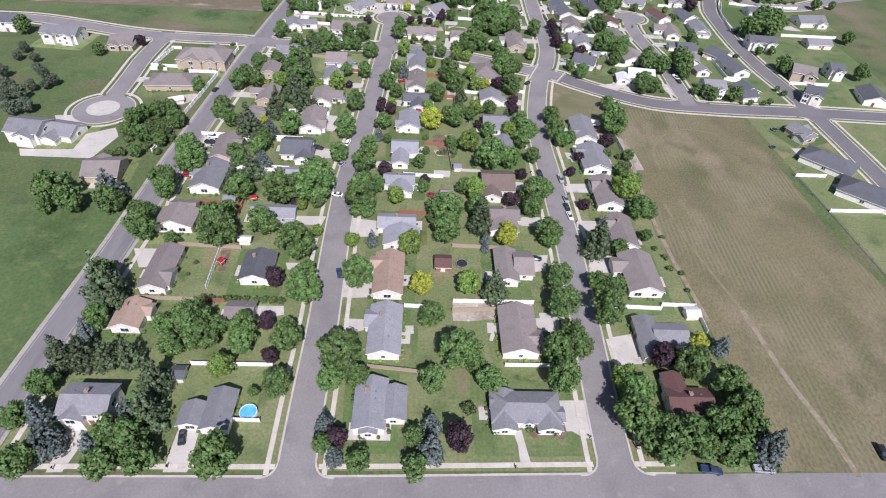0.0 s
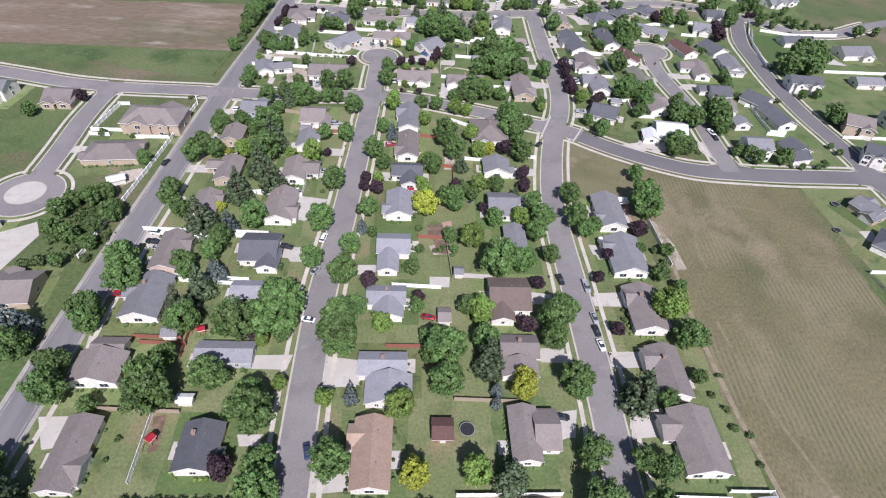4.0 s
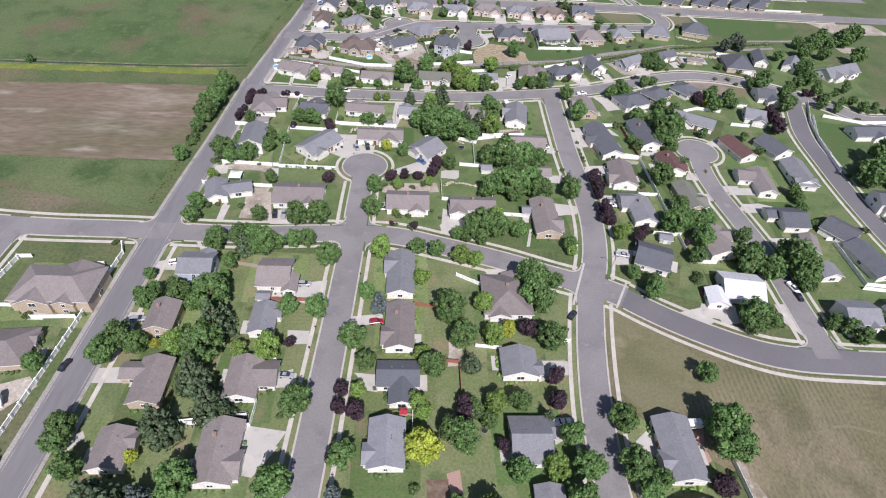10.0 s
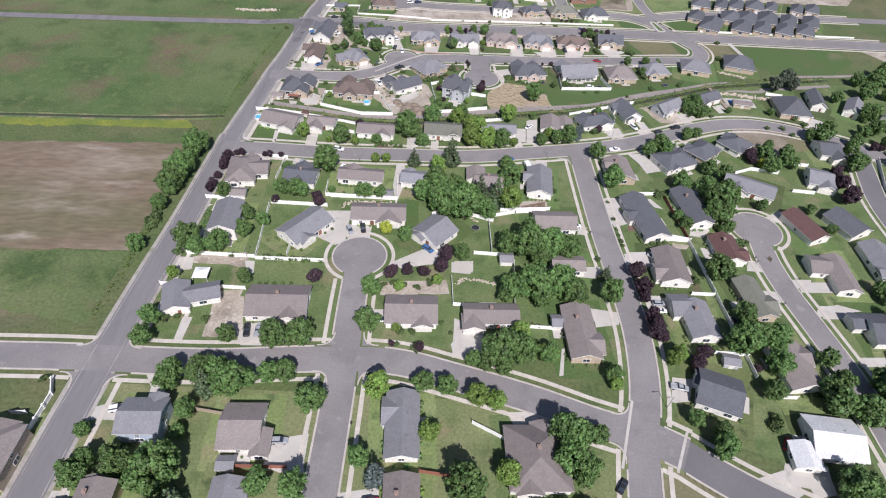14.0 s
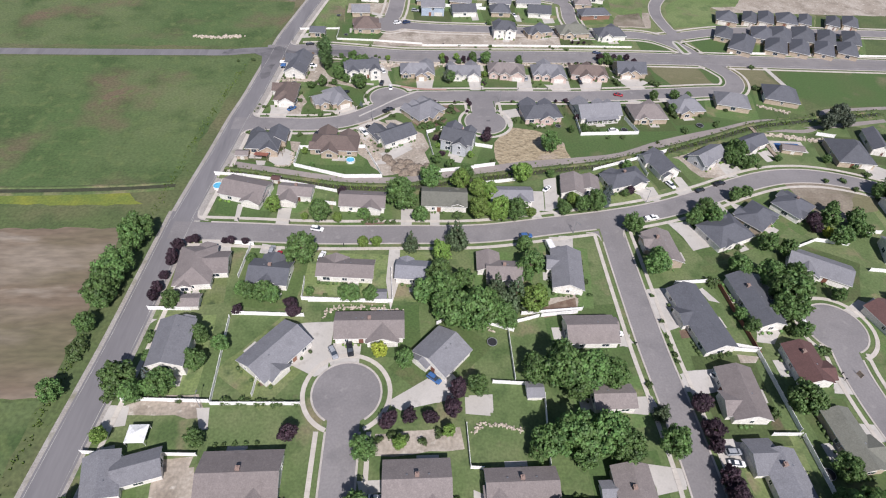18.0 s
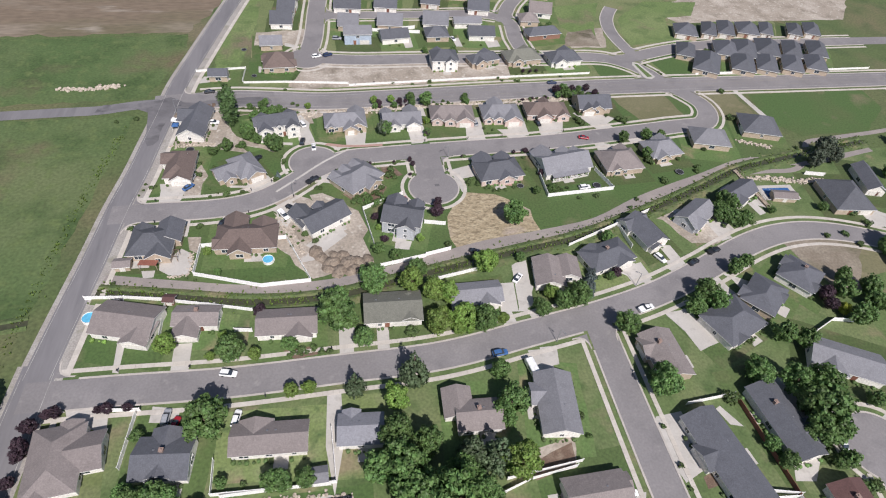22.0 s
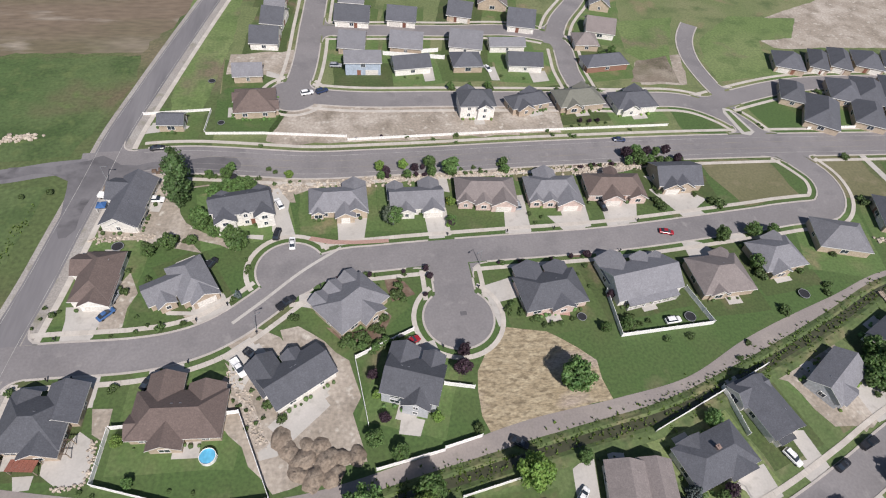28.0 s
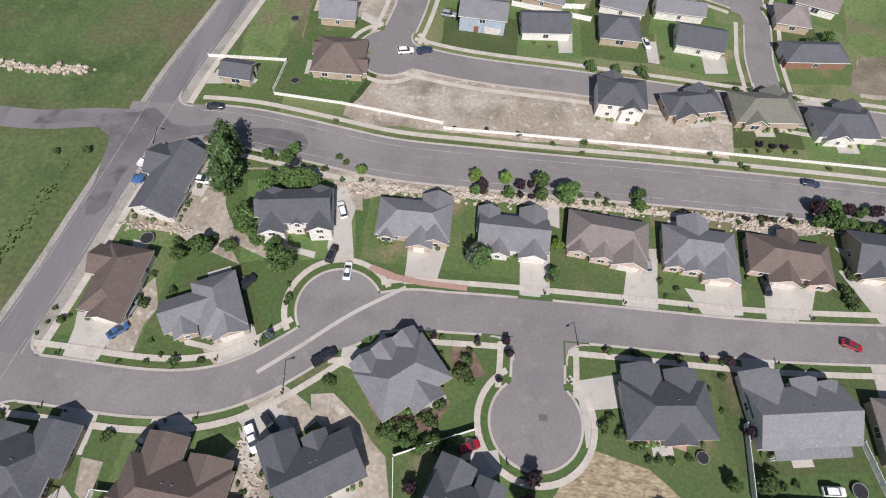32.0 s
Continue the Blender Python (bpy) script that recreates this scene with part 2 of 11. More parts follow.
def ribbon(name, line, lo, hi, z, material, h=0.0):
    """A strip between two offsets of a line; with h it is a solid of that height below z."""
    a, b = offset(line, lo), offset(line, hi)
    n = len(line)
    v = [(*q, z) for q in a] + [(*q, z) for q in b]
    f = [(i, i + 1, n + i + 1, n + i) if lo > hi else (i, n + i, n + i + 1, i + 1) for i in range(n - 1)]
    f = [tuple(reversed(q)) for q in f]
    if h:
        v += [(*q, z - h) for q in a] + [(*q, z - h) for q in b]
        for i in range(n - 1):
            f += [(i, 2 * n + i, 2 * n + i + 1, i + 1), (n + i, n + i + 1, 3 * n + i + 1, 3 * n + i)]
        f += [(0, n, 3 * n, 2 * n), (n - 1, 3 * n - 1, 4 * n - 1, 2 * n - 1)]
    return mesh_of(name, v, f, material)


def sheet(name, corners, z, material, rounded=0, label="", category="", wobble=0.0):
    """A flat patch of ground with an uneven edge."""
    p = smooth_line(list(corners) + [corners[0]], 4.0)[:-1] if rounded else np.array(corners, float)
    if not rounded:
        dense = []
        for i in range(len(p)):
            a, b = p[i], p[(i + 1) % len(p)]
            n = max(1, int(np.linalg.norm(b - a) / 4)) if wobble else 1
            dense += [a + (b - a) * k / n for k in range(n)]
        p = np.array(dense)
    if wobble:
        p = p + np.array([[noise.noise((x * 0.21, y * 0.21, 3.1)), noise.noise((x * 0.21, y * 0.21, 9.7))] for x, y in p]) * wobble
    ob = new(name, mesh_of(name, [(x, y, z) for x, y in p], [tuple(range(len(p)))], material))
    if sum(p[i - 1][0] * p[i][1] - p[i][0] * p[i - 1][1] for i in range(len(p))) < 0:
        ob.data.flip_normals()
    return tagged(ob, label, category, kind="structure")


# ---- ground and fields ----
tagged(new("ground", mesh_of("ground", [(-4000, -3000, 0), (4000, -3000, 0), (4000, 5000, 0), (-4000, 5000, 0)], [(0, 1, 2, 3)], GRASS)), "rough green meadow ground reaching the horizon", "ground", kind="structure")
sheet("lawn_1", [(-104, 60), (88, 62), (88, 140), (78, 262), (60, 296), (-92, 303)], 0.020, LAWN, label="mown green lawns between the houses", category="lawn")
sheet("lawn_2", [(-88, 318), (40, 318), (70, 292), (140, 262), (260, 258), (260, 500), (130, 500), (20, 449), (-82, 447)], 0.021, LAWN_MID, label="mown green lawns of the upper blocks", category="lawn")
sheet("lawn_3", [(-76, 462), (-33, 453), (-11, 452.5), (21, 458), (66, 466), (86, 469.5), (108, 479), (141, 490), (175, 498), (175, 548), (-66, 546)], 0.022, LAWN_DEEP, label="mown lawns beside the canal", category="lawn")
sheet("lawn_4", [(-40, 562), (260, 566), (260, 680), (-42, 660)], 0.023, LAWN, label="mown lawns of the new estate", category="lawn")
sheet("lawn_5", [(168, 60), (280, 60), (280, 246), (160, 246)], 0.024, LAWN, label="lawns east of the mown field", category="lawn")
sheet("stubble_field", [(62, 272), (57, 240), (88, 216), (86, 150), (91, 100), (92, 62), (200, 62), (165, 110), (156, 152), (157, 192), (156.5, 219), (157.3, 245), (120, 250), (92, 262), (70, 276)], 0.036, STUBBLE, wobble=1.5, label="mown dry field with pale stubble rows", category="field")
sheet("crop_field_1", [(-113, 82), (-108, 149), (-117, 160), (-220, 158), (-260, 60), (-116, 60)], 0.037, FIELD_GREEN, wobble=2.0, label="deep green crop field beside the highway", category="field")
sheet("crop_field_2", [(-106, 356), (-107, 324), (-174, 337), (-260, 340), (-300, 356)], 0.038, FIELD_GREEN, wobble=1.0, label="bright green crop strip", category="field")
sheet("bare_field", [(-105, 357), (-106, 424), (-300, 418), (-300, 357)], 0.039, FIELD_BROWN, wobble=1.5, label="bare brown ploughed field", category="field")
sheet("crop_field_3", [(-96, 446), (-84, 549), (-400, 540), (-400, 440)], 0.040, FIELD_GREEN, wobble=2.0, label="broad green field with dry patches", category="field")
sheet("crop_field_4", [(-82, 561.5), (-70, 600), (-72, 618), (-300, 610), (-300, 554)], 0.041, FIELD_GREEN, wobble=2.0, label="green field north of the junction", category="field")
sheet("flower_strip", [(-104, 436), (-190, 434), (-330, 432), (-330, 442), (-190, 443), (-110, 443)], 0.0425, FLOWERS, wobble=2.5, label="strip of yellow-green flowering crop", category="field")
sheet("bare_field_2", [(-72, 620), (-56, 662), (-30, 800), (-400, 800), (-400, 614)], 0.042, FIELD_BROWN, wobble=3.0, label="brown field with green tongues", category="field")

# ---- roads ----
ROADS = {}


def road(name, points, width, material, label):
    line = smooth_line(points)
    ROADS[name] = (line, width / 2)
    ob = new(name, ribbon(name, line, -width / 2, width / 2, 0.05 + 0.0017 * len(ROADS), material))
    return tagged(ob, label, "road", kind="structure")


def disc(name, x, y, r, z, material, label="", category="road", n=40):
    ob = new(name, mesh_of(name, [(x + r * math.cos(2 * math.pi * i / n), y + r * math.sin(2 * math.pi * i / n), z) for i in range(n)], [tuple(range(n))], material))
    return tagged(ob, label, category, kind="structure")


road("road_1", [(-111, -60), (-110, 60), (-108.7, 87), (-105.6, 137), (-103.8, 190), (-100.2, 252), (-97.6, 300), (-93.9, 346), (-91.3, 373), (-89.2, 404), (-87.4, 432)], 9.2, ASPHALT_WORN, "long straight grey asphalt highway with worn lanes")
road("road_20", [(-88, 424), (-85.6, 445), (-82.4, 470), (-79.6, 495), (-76.9, 512), (-74.8, 530), (-72.6, 548), (-70, 572), (-65.5, 595), (-47, 680), (-15, 800), (25, 950)], 7.8, ASPHALT_WORN, "narrower grey asphalt highway with gravel edges")
road("road_2", [(-31, 50), (-31.3, 82), (-31.2, 101), (-32.2, 148), (-32.3, 179), (-29.5, 220), (-28.0, 250), (-26.5, 280), (-25.2, 310), (-24.8, 332), (-24.2, 350)], 8.8, ASPHALT, "residential street ending in a turning circle")
road("road_3", [(49, 52), (49.5, 85), (50.5, 110), (51.5, 143), (51.4, 187), (51.6, 230), (55.0, 256), (61, 284), (66.5, 302), (69.5, 320), (70.0, 345), (69.5, 370), (69.8, 393), (70.6, 426)], 8.8, ASPHALT, "gently winding residential street")
road("road_4", [(-300, 48.5), (-80, 53.0), (-31, 53.6), (49, 55.4), (130, 57), (300, 60.5)], 11.0, ASPHALT, "grey asphalt cross road")
road("road_5", [(-260, 330), (-234, 330), (-200, 323), (-172, 316), (-147, 313), (-110, 312), (-63, 310.5), (-32, 312), (-8, 311), (9, 306), (33, 298), (50, 291), (62, 287)], 9.0, ASPHALT, "residential cross street")
road("road_6", [(-150, 314), (-151, 283), (-149.5, 259), (-148.6, 231)], 8.5, ASPHALT, "short street to a roundabout")
road("road_7", [(71.5, 282.0), (80, 275.5), (94.5, 266.5), (115, 257.5), (143, 254.5), (190, 254), (300, 250)], 9.5, ASPHALT_NEW, "newer darker asphalt street beside the dry field")
road("road_22", [(60, 289), (66, 285.4), (72.6, 281.6)], 10.2, ASPHALT, "asphalt mouth of the newer street")
road("road_8", [(-90, 422.5), (-67, 421.5), (-40, 420), (-10, 420), (22, 420.5), (48, 424.5), (72, 428.5), (95, 434), (118, 442.5), (136, 450), (152, 454.5), (168, 455), (184, 451), (197, 445), (211, 437), (226, 425), (240, 412), (266, 413), (297, 428), (340, 445)], 8.8, ASPHALT, "winding residential street")
road("road_19", [(210, 436), (203, 415), (196.5, 395), (193.5, 366), (192, 337), (193, 305), (197, 272), (198, 256), (199.5, 213), (198, 120)], 8.8, ASPHALT_NEW, "residential street beside a fenced green")
road("road_9", [(133, 375), (130.5, 359), (130.6, 344), (132.5, 328), (135, 302), (134.6, 284), (134.3, 256)], 8.5, ASPHALT, "residential street ending in a turning circle")
road("road_10", [(-82, 489.8), (-64, 489.8), (-52, 489.5), (-41, 490.5), (-31, 493.8), (-20.5, 501.5), (-11, 509.2), (-1, 513.8), (10, 514.7), (44, 516), (81, 517), (115, 520), (147, 523.5), (163, 526), (168, 536), (163, 550), (157, 558)], 9.0, ASPHALT, "curving new estate street")
road("road_11", [(-78, 557), (-70, 557.6), (-48, 559), (-29, 557), (-10, 554.6), (15, 554.8), (65, 556.5), (116, 557.5), (230, 556), (420, 554)], 12.5, ASPHALT, "wide collector road with a painted median")
road("road_21", [(-400, 546), (-113, 553.3), (-97, 554), (-86, 556.4), (-76, 557.5)], 6.4, ASPHALT_WORN, "narrow grey country road between fields")
road("road_12", [(-15, 592), (-12, 607), (-9, 640), (-4, 700)], 9.0, ASPHALT, "new estate street")
road("road_13", [(-16, 593), (0, 590), (40, 588.5), (73, 587.5), (106, 586), (140, 582.5), (152, 571), (157.5, 556)], 8.8, ASPHALT, "new estate street")
road("road_14", [(-8, 636.6), (46, 636.6), (82, 635.6), (93, 630.6), (94, 604), (95, 587)], 8.0, ASPHALT, "new estate street")
road("road_15", [(92, 626), (100, 645), (113, 664), (140, 720)], 8.0, ASPHALT, "new estate street")
road("road_16", [(143, 582), (184, 593.5), (260, 596), (350, 596)], 8.5, ASPHALT, "new estate street")
road("road_17", [(153.1, 587.5), (151.1, 601.3), (151.3, 616.2), (155.8, 631.1), (163.2, 642.6)], 7.0, ASPHALT, "unfinished estate street stub")
road("road_18", [(30.2, 515), (30.5, 507), (30.4, 494)], 11.0, ASPHALT, "short street to a turning circle")
DISCS = [(-24.0, 356.5, 9.6), (133.5, 376, 9.8), (30.4, 493.2, 9.3), (-148.6, 229.6, 13), (-13.5, 512.6, 9.2), (-15, 592, 9)]
CIRCLE_WORDS = ("turning circle", "turning circle", "turning circle", "roundabout", "street corner", "street corner")
for k, (x, y, r) in enumerate(DISCS):
    disc("turning_circle_%d" % (k + 1), x, y, r, 0.094, ASPHALT, "round asphalt " + CIRCLE_WORDS[k])


def junction_corners(r=5.0):
    """The rounded corners where two streets meet: (corner, way along one, way along the other, reach)."""
    out = []
    names = list(ROADS)
    for i, first in enumerate(names):
        for second in names[i + 1:]:
            (a, ha), (b, hb) = ROADS[first], ROADS[second]
            gap = np.hypot(a[:, None, 0] - b[None, :, 0], a[:, None, 1] - b[None, :, 1])
            p, q = np.unravel_index(np.argmin(gap), gap.shape)
            if gap[p, q] > 4.0 or abs(a[p][0]) > 250 or a[p][1] > 640:
                continue
            reach = []
            for line, k in ((a, p), (b, q)):
                t = np.gradient(line, axis=0)[k]
                t /= np.linalg.norm(t)
                legs = [s for s, left in ((1, np.linalg.norm(line[-1] - line[k])), (-1, np.linalg.norm(line[k] - line[0]))) if left > 13]
                reach.append([s * t for s in legs])
            x = (a[p] + b[q]) / 2
            for da in reach[0]:
                for db in reach[1]:
                    sine = abs(da[0] * db[1] - da[1] * db[0])
                    if sine > 0.5:
                        out.append((x + da * hb / sine + db * ha / sine, da, db, r))
    return out


CORNERS = junction_corners()


def in_corner(x, y):
    for c, da, db, r in CORNERS:
        det = da[0] * db[1] - da[1] * db[0]
        vx, vy = x - c[0], y - c[1]
        if vx * vx + vy * vy > r * r:
            continue
        u, w = (vx * db[1] - vy * db[0]) / det / r, (da[0] * vy - da[1] * vx) / det / r
        if u > -0.15 and w > -0.15 and math.sqrt(max(u, 0)) + math.sqrt(max(w, 0)) < 1.0:
            return True
    return False


def arc(c, da, db, r, shift, n=9):
    c = c + (da + db) * shift
    return np.array([c + da * r * (1 - t) ** 2 + db * r * t * t for t in np.linspace(0, 1, n)])


def on_road(x, y, margin=0.0, skip=""):
    if in_corner(x, y):
        return True
    for name, (line, half) in ROADS.items():
        if name != skip and np.min(np.hypot(line[:, 0] - x, line[:, 1] - y)) < half + margin:
            return True
    return any(math.hypot(cx - x, cy - y) < r + margin for cx, cy, r in DISCS)


def slabs(name, runs, z, h, gap, material, label, category):
    """Kerbs and pavements: short slabs with open joints, along runs of (left, right) points."""
    v, f = [], []
    for a, b in runs:
        for i in range(len(a) - 1):
            k = len(v)
            g = gap / max(0.3, np.linalg.norm(a[i + 1] - a[i]))
            q = [a[i], a[i] + (a[i + 1] - a[i]) * (1 - g), b[i] + (b[i + 1] - b[i]) * (1 - g), b[i]]
            v += [(*p, z) for p in q] + [(*p, z - h) for p in q]
            f += [(k, k + 3, k + 2, k + 1), (k, k + 1, k + 5, k + 4), (k + 2, k + 3, k + 7, k + 6), (k + 1, k + 2, k + 6, k + 5), (k + 3, k, k + 4, k + 7)]
    ob = new(name, mesh_of(name, v, f, material))
    return tagged(ob, label, category, kind="structure")


def side_runs(name, lo, hi, step=1.5):
    """Both edges of a road, broken where other roads meet it."""
    line, half = ROADS[name]
    out = []
    dense = smooth_line(line[::3] if len(line) > 9 else line, step)
    for s in (-1, 1):
        a, b = offset(dense, s * (half + lo)), offset(dense, s * (half + hi))
        keep = [not on_road(*(0.5 * (p + q)), 0.25, name) and not (name in ("road_11", "road_21") and p[0] < -62) and not (name == "road_4" and not -100 < p[0] < 66) and (p[1] < 700) and abs(p[0]) < 300 for p, q in zip(a, b)]
        i = 0
        while i < len(keep):
            if keep[i]:
                j = i
                while j + 1 < len(keep) and keep[j + 1]:
                    j += 1
                if j > i + 1:
                    out.append((a[i:j + 1], b[i:j + 1]) if s < 0 else (b[i:j + 1], a[i:j + 1]))
                i = j
            i += 1
    return out


def ring_runs(x, y, r, lo, hi, n=44):
    t = np.linspace(0, 2 * math.pi, n + 1)
    a = np.stack([x + (r + lo) * np.cos(t), y + (r + lo) * np.sin(t)], 1)
    b = np.stack([x + (r + hi) * np.cos(t), y + (r + hi) * np.sin(t)], 1)
    keep = [not any(np.min(np.hypot(line[:, 0] - p[0], line[:, 1] - p[1])) < half + 0.3 for line, half in ROADS.values()) for p in (a + b) / 2]
    out, i = [], 0
    while i < len(keep):
        if keep[i]:
            j = i
            while j + 1 < len(keep) and keep[j + 1]:
                j += 1
            if j > i + 1:
                out.append((b[i:j + 1], a[i:j + 1]))
            i = j
        i += 1
    return out


SLAB = mat("pavement slab", (0.45, 0.41, 0.36), spots=(((0.52, 0.48, 0.43), 0.3, 0.4, 0.7),), grain=3.0, island=0.05, speck=0.06, coords="World")
KERB = mat("kerb concrete", (0.4, 0.365, 0.33), spots=(((0.47, 0.43, 0.39), 0.3, 0.4, 0.7),), grain=3.0, island=0.05, speck=0.06, coords="World")
for number, name in enumerate(ROADS):
    if name in ("road_1", "road_20"):
        runs = [r for r in side_runs(name, *((3.2, 4.6) if name == "road_1" else (2.6, 4.2))) if r[0][0][0] > np.interp(r[0][0][1], ROADS[name][0][:, 1], ROADS[name][0][:, 0])]
        slabs("pavement_%d" % (number + 1), runs, 0.14, 0.14, 0.03, SLAB, "narrow concrete pavement beside the highway", "pavement")
        continue
    wide = 0.0 if name == "road_17" else 1.0
    slabs("kerb_%d" % (number + 1), side_runs(name, -0.05, 0.5, 2.4), 0.15 + 0.0006 * number, 0.15, 0.02, KERB, "pale concrete kerb and gutter", "kerb")
    if wide:
        slabs("pavement_%d" % (number + 1), side_runs(name, 2.0, 3.3), 0.13 + 0.0006 * number, 0.13, 0.03, SLAB, "pale concrete pavement in slabs", "pavement")
corner_runs = []
for number, (c, da, db, r) in enumerate(CORNERS):
    edge = arc(c, da, db, r, 0.0)
    fan = [tuple(q) for q in edge] + [tuple(c)]
    sheet("street_corner_%d" % (number + 1), fan, 0.0905 + 0.00005 * number, ASPHALT, label="rounded asphalt street corner", category="road")
    outer = arc(c, da, db, r, 0.36)
    turn_left = da[0] * db[1] - da[1] * db[0] > 0
    corner_runs.append((outer, edge) if turn_left else (edge, outer))
slabs("kerb_corners", corner_runs, 0.162, 0.16, 0.02, KERB, "rounded pale kerbs at the street corners", "kerb")
for number, (x, y, r) in enumerate(DISCS):
    slabs("kerb_ring_%d" % (number + 1), ring_runs(x, y, r, -0.05, 0.5), 0.157, 0.157, 0.02, KERB, "curved pale kerb of a turning circle", "kerb")
    slabs("pavement_ring_%d" % (number + 1), ring_runs(x, y, r, 2.0, 3.3), 0.143, 0.143, 0.03, SLAB, "curved pale pavement round a turning circle", "pavement")


def dashes(name, road_name, off, width, material, dash=0.0, gap=0.0, lo=0, hi=1e9):
    line, _ = ROADS[road_name]
    line = smooth_line(line[::4], 3.0)
    a, b = offset(line, off - width / 2), offset(line, off + width / 2)
    v, f = [], []
    for i in range(len(line) - 1):
        if lo < i * 3 < hi and (not dash or (i * 3) % (dash + gap) < dash):
            k = len(v)
            v += [(*p, 0.112) for p in (a[i], a[i + 1], b[i + 1], b[i])]
            f.append((k, k + 1, k + 2, k + 3))
    tagged(new(name, mesh_of(name, v, f, material)), "worn painted road line", "road marking", kind="structure")


dashes("road_marking_1", "road_11", 4.3, 0.16, LINE, lo=14)
dashes("road_marking_2", "road_11", -4.3, 0.16, LINE, lo=14)
dashes("road_marking_3", "road_11", 1.7, 0.14, YELLOW_LINE, lo=24)
dashes("road_marking_4", "road_11", -1.7, 0.14, YELLOW_LINE, lo=24)
dashes("road_marking_5", "road_1", 3.9, 0.16, LINE)
dashes("road_marking_6", "road_1", -3.9, 0.16, LINE)
dashes("road_marking_7", "road_20", 3.3, 0.14, LINE)
dashes("road_marking_8", "road_20", -3.3, 0.14, LINE)

for number, (road_name, lo, hi) in enumerate((("road_1", -5.7, -4.5), ("road_1", 4.5, 6.0), ("road_20", -6.6, -3.8), ("road_20", 3.8, 5.4))):
    tagged(new("shoulder_%d" % (number + 1), ribbon("shoulder", ROADS[road_name][0], lo, hi, 0.0478 + 0.0002 * number, GRAVEL_GREY)), "pale gravel shoulder of the highway", "road shoulder", kind="structure")

# worn tracks, the canal and its banks
def track(name, points, width, z, material, label, category):
    ob = new(name, ribbon(name, smooth_line(points), -width / 2, width / 2, z, material))
    return tagged(ob, label, category, kind="structure")


track("track_1", [(-78, 460.6), (-68, 458.2), (-56, 455.5), (-33, 451), (-11, 450.5), (21, 456.5), (43, 461.5), (66, 464.5), (86, 468), (108, 477.5), (141, 488.5), (168, 496.5), (190, 494), (230, 500)], 4.6, 0.062, TRACK, "smooth grey-brown track along the canal", "track")
track("track_9", [(95.4, 172.7), (96.6, 154.3), (100.6, 133.1), (104.2, 117)], 1.1, 0.0635, STUBBLE_FLAT, "pressed wheel track across the dry field", "track")
track("track_2", [(104.2, 117), (105.2, 107.4), (107.2, 88.7), (110.6, 72.7), (111.8, 61)], 1.7, 0.063, STUBBLE_PALE, "worn dirt track across the dry field", "track")
track("track_4", [(137.9, 228.3), (126.5, 232.1), (118.4, 230.9), (107.8, 221.7), (103.1, 214.4), (101.0, 205.3), (101.1, 197.0)], 0.9, 0.0645, STUBBLE_FLAT, "faint curved tyre track across the mown field", "track")
track("track_3", [(90.8, 219.4), (87.8, 165), (88.5, 140), (91, 112)], 1.5, 0.064, STUBBLE_PALE, "pale gravel path behind the gardens", "track")


def bank(name, points, inner, outer, height, material, label):
    line = smooth_line(points, 1.5)
    v, f, rows = [], [], []
    for k, u in enumerate((0.0, 0.3, 0.6, 1.0)):
        edge = offset(line, inner + (outer - inner) * u)
        v += [(x, y, 0.05 + height * (0.0, 1.0, 0.75, 0.0)[k] * (0.75 + 0.5 * noise.noise((x * 0.3, y * 0.3, k)))) for x, y in edge]
    n = len(line)
    for k in range(3):
        f += [(k * n + i, k * n + i + 1, (k + 1) * n + i + 1, (k + 1) * n + i) for i in range(n - 1)]
    ob = new(name, mesh_of(name, v, f, material))
    if ob.data.polygons[0].normal.z < 0:
        ob.data.flip_normals()
    tagged(ob, label, "bank", kind="structure")


track("track_5", [(150, 489), (168.5, 489.5), (185.8, 489.8), (196, 498), (201.5, 506), (216, 508.5), (240, 511), (275, 516)], 2.6, 0.0655, TRACK, "narrow grey path round the park field", "track")
CANAL = [(-79, 456), (-55, 451), (-33, 446.5), (-11, 445.8), (21, 451.5), (53.5, 457.5), (77, 461.5), (105, 470.5), (139, 483.5), (158, 491.5), (184, 497), (230, 505)]
CANAL_WEST = [(-260, 442), (-180, 443), (-130, 444), (-108, 445.5), (-95, 447)]
track("water_2", CANAL_WEST, 2.4, 0.0685, WATER, "dark still water in the irrigation canal", "water")
bank("bank_3", CANAL_WEST, 0.9, 2.8, 0.4, REEDS, "weedy canal bank")
bank("bank_4", CANAL_WEST, -0.9, -2.8, 0.4, REEDS, "weedy canal bank")
track("water", CANAL, 3.2, 0.068, WATER, "dark still water in the irrigation canal", "water")
bank("bank_1", CANAL, 1.1, 3.4, 0.5, REEDS, "weedy canal bank")
bank("bank_2", CANAL, -1.1, -4.6, 0.5, REEDS, "weedy canal bank")

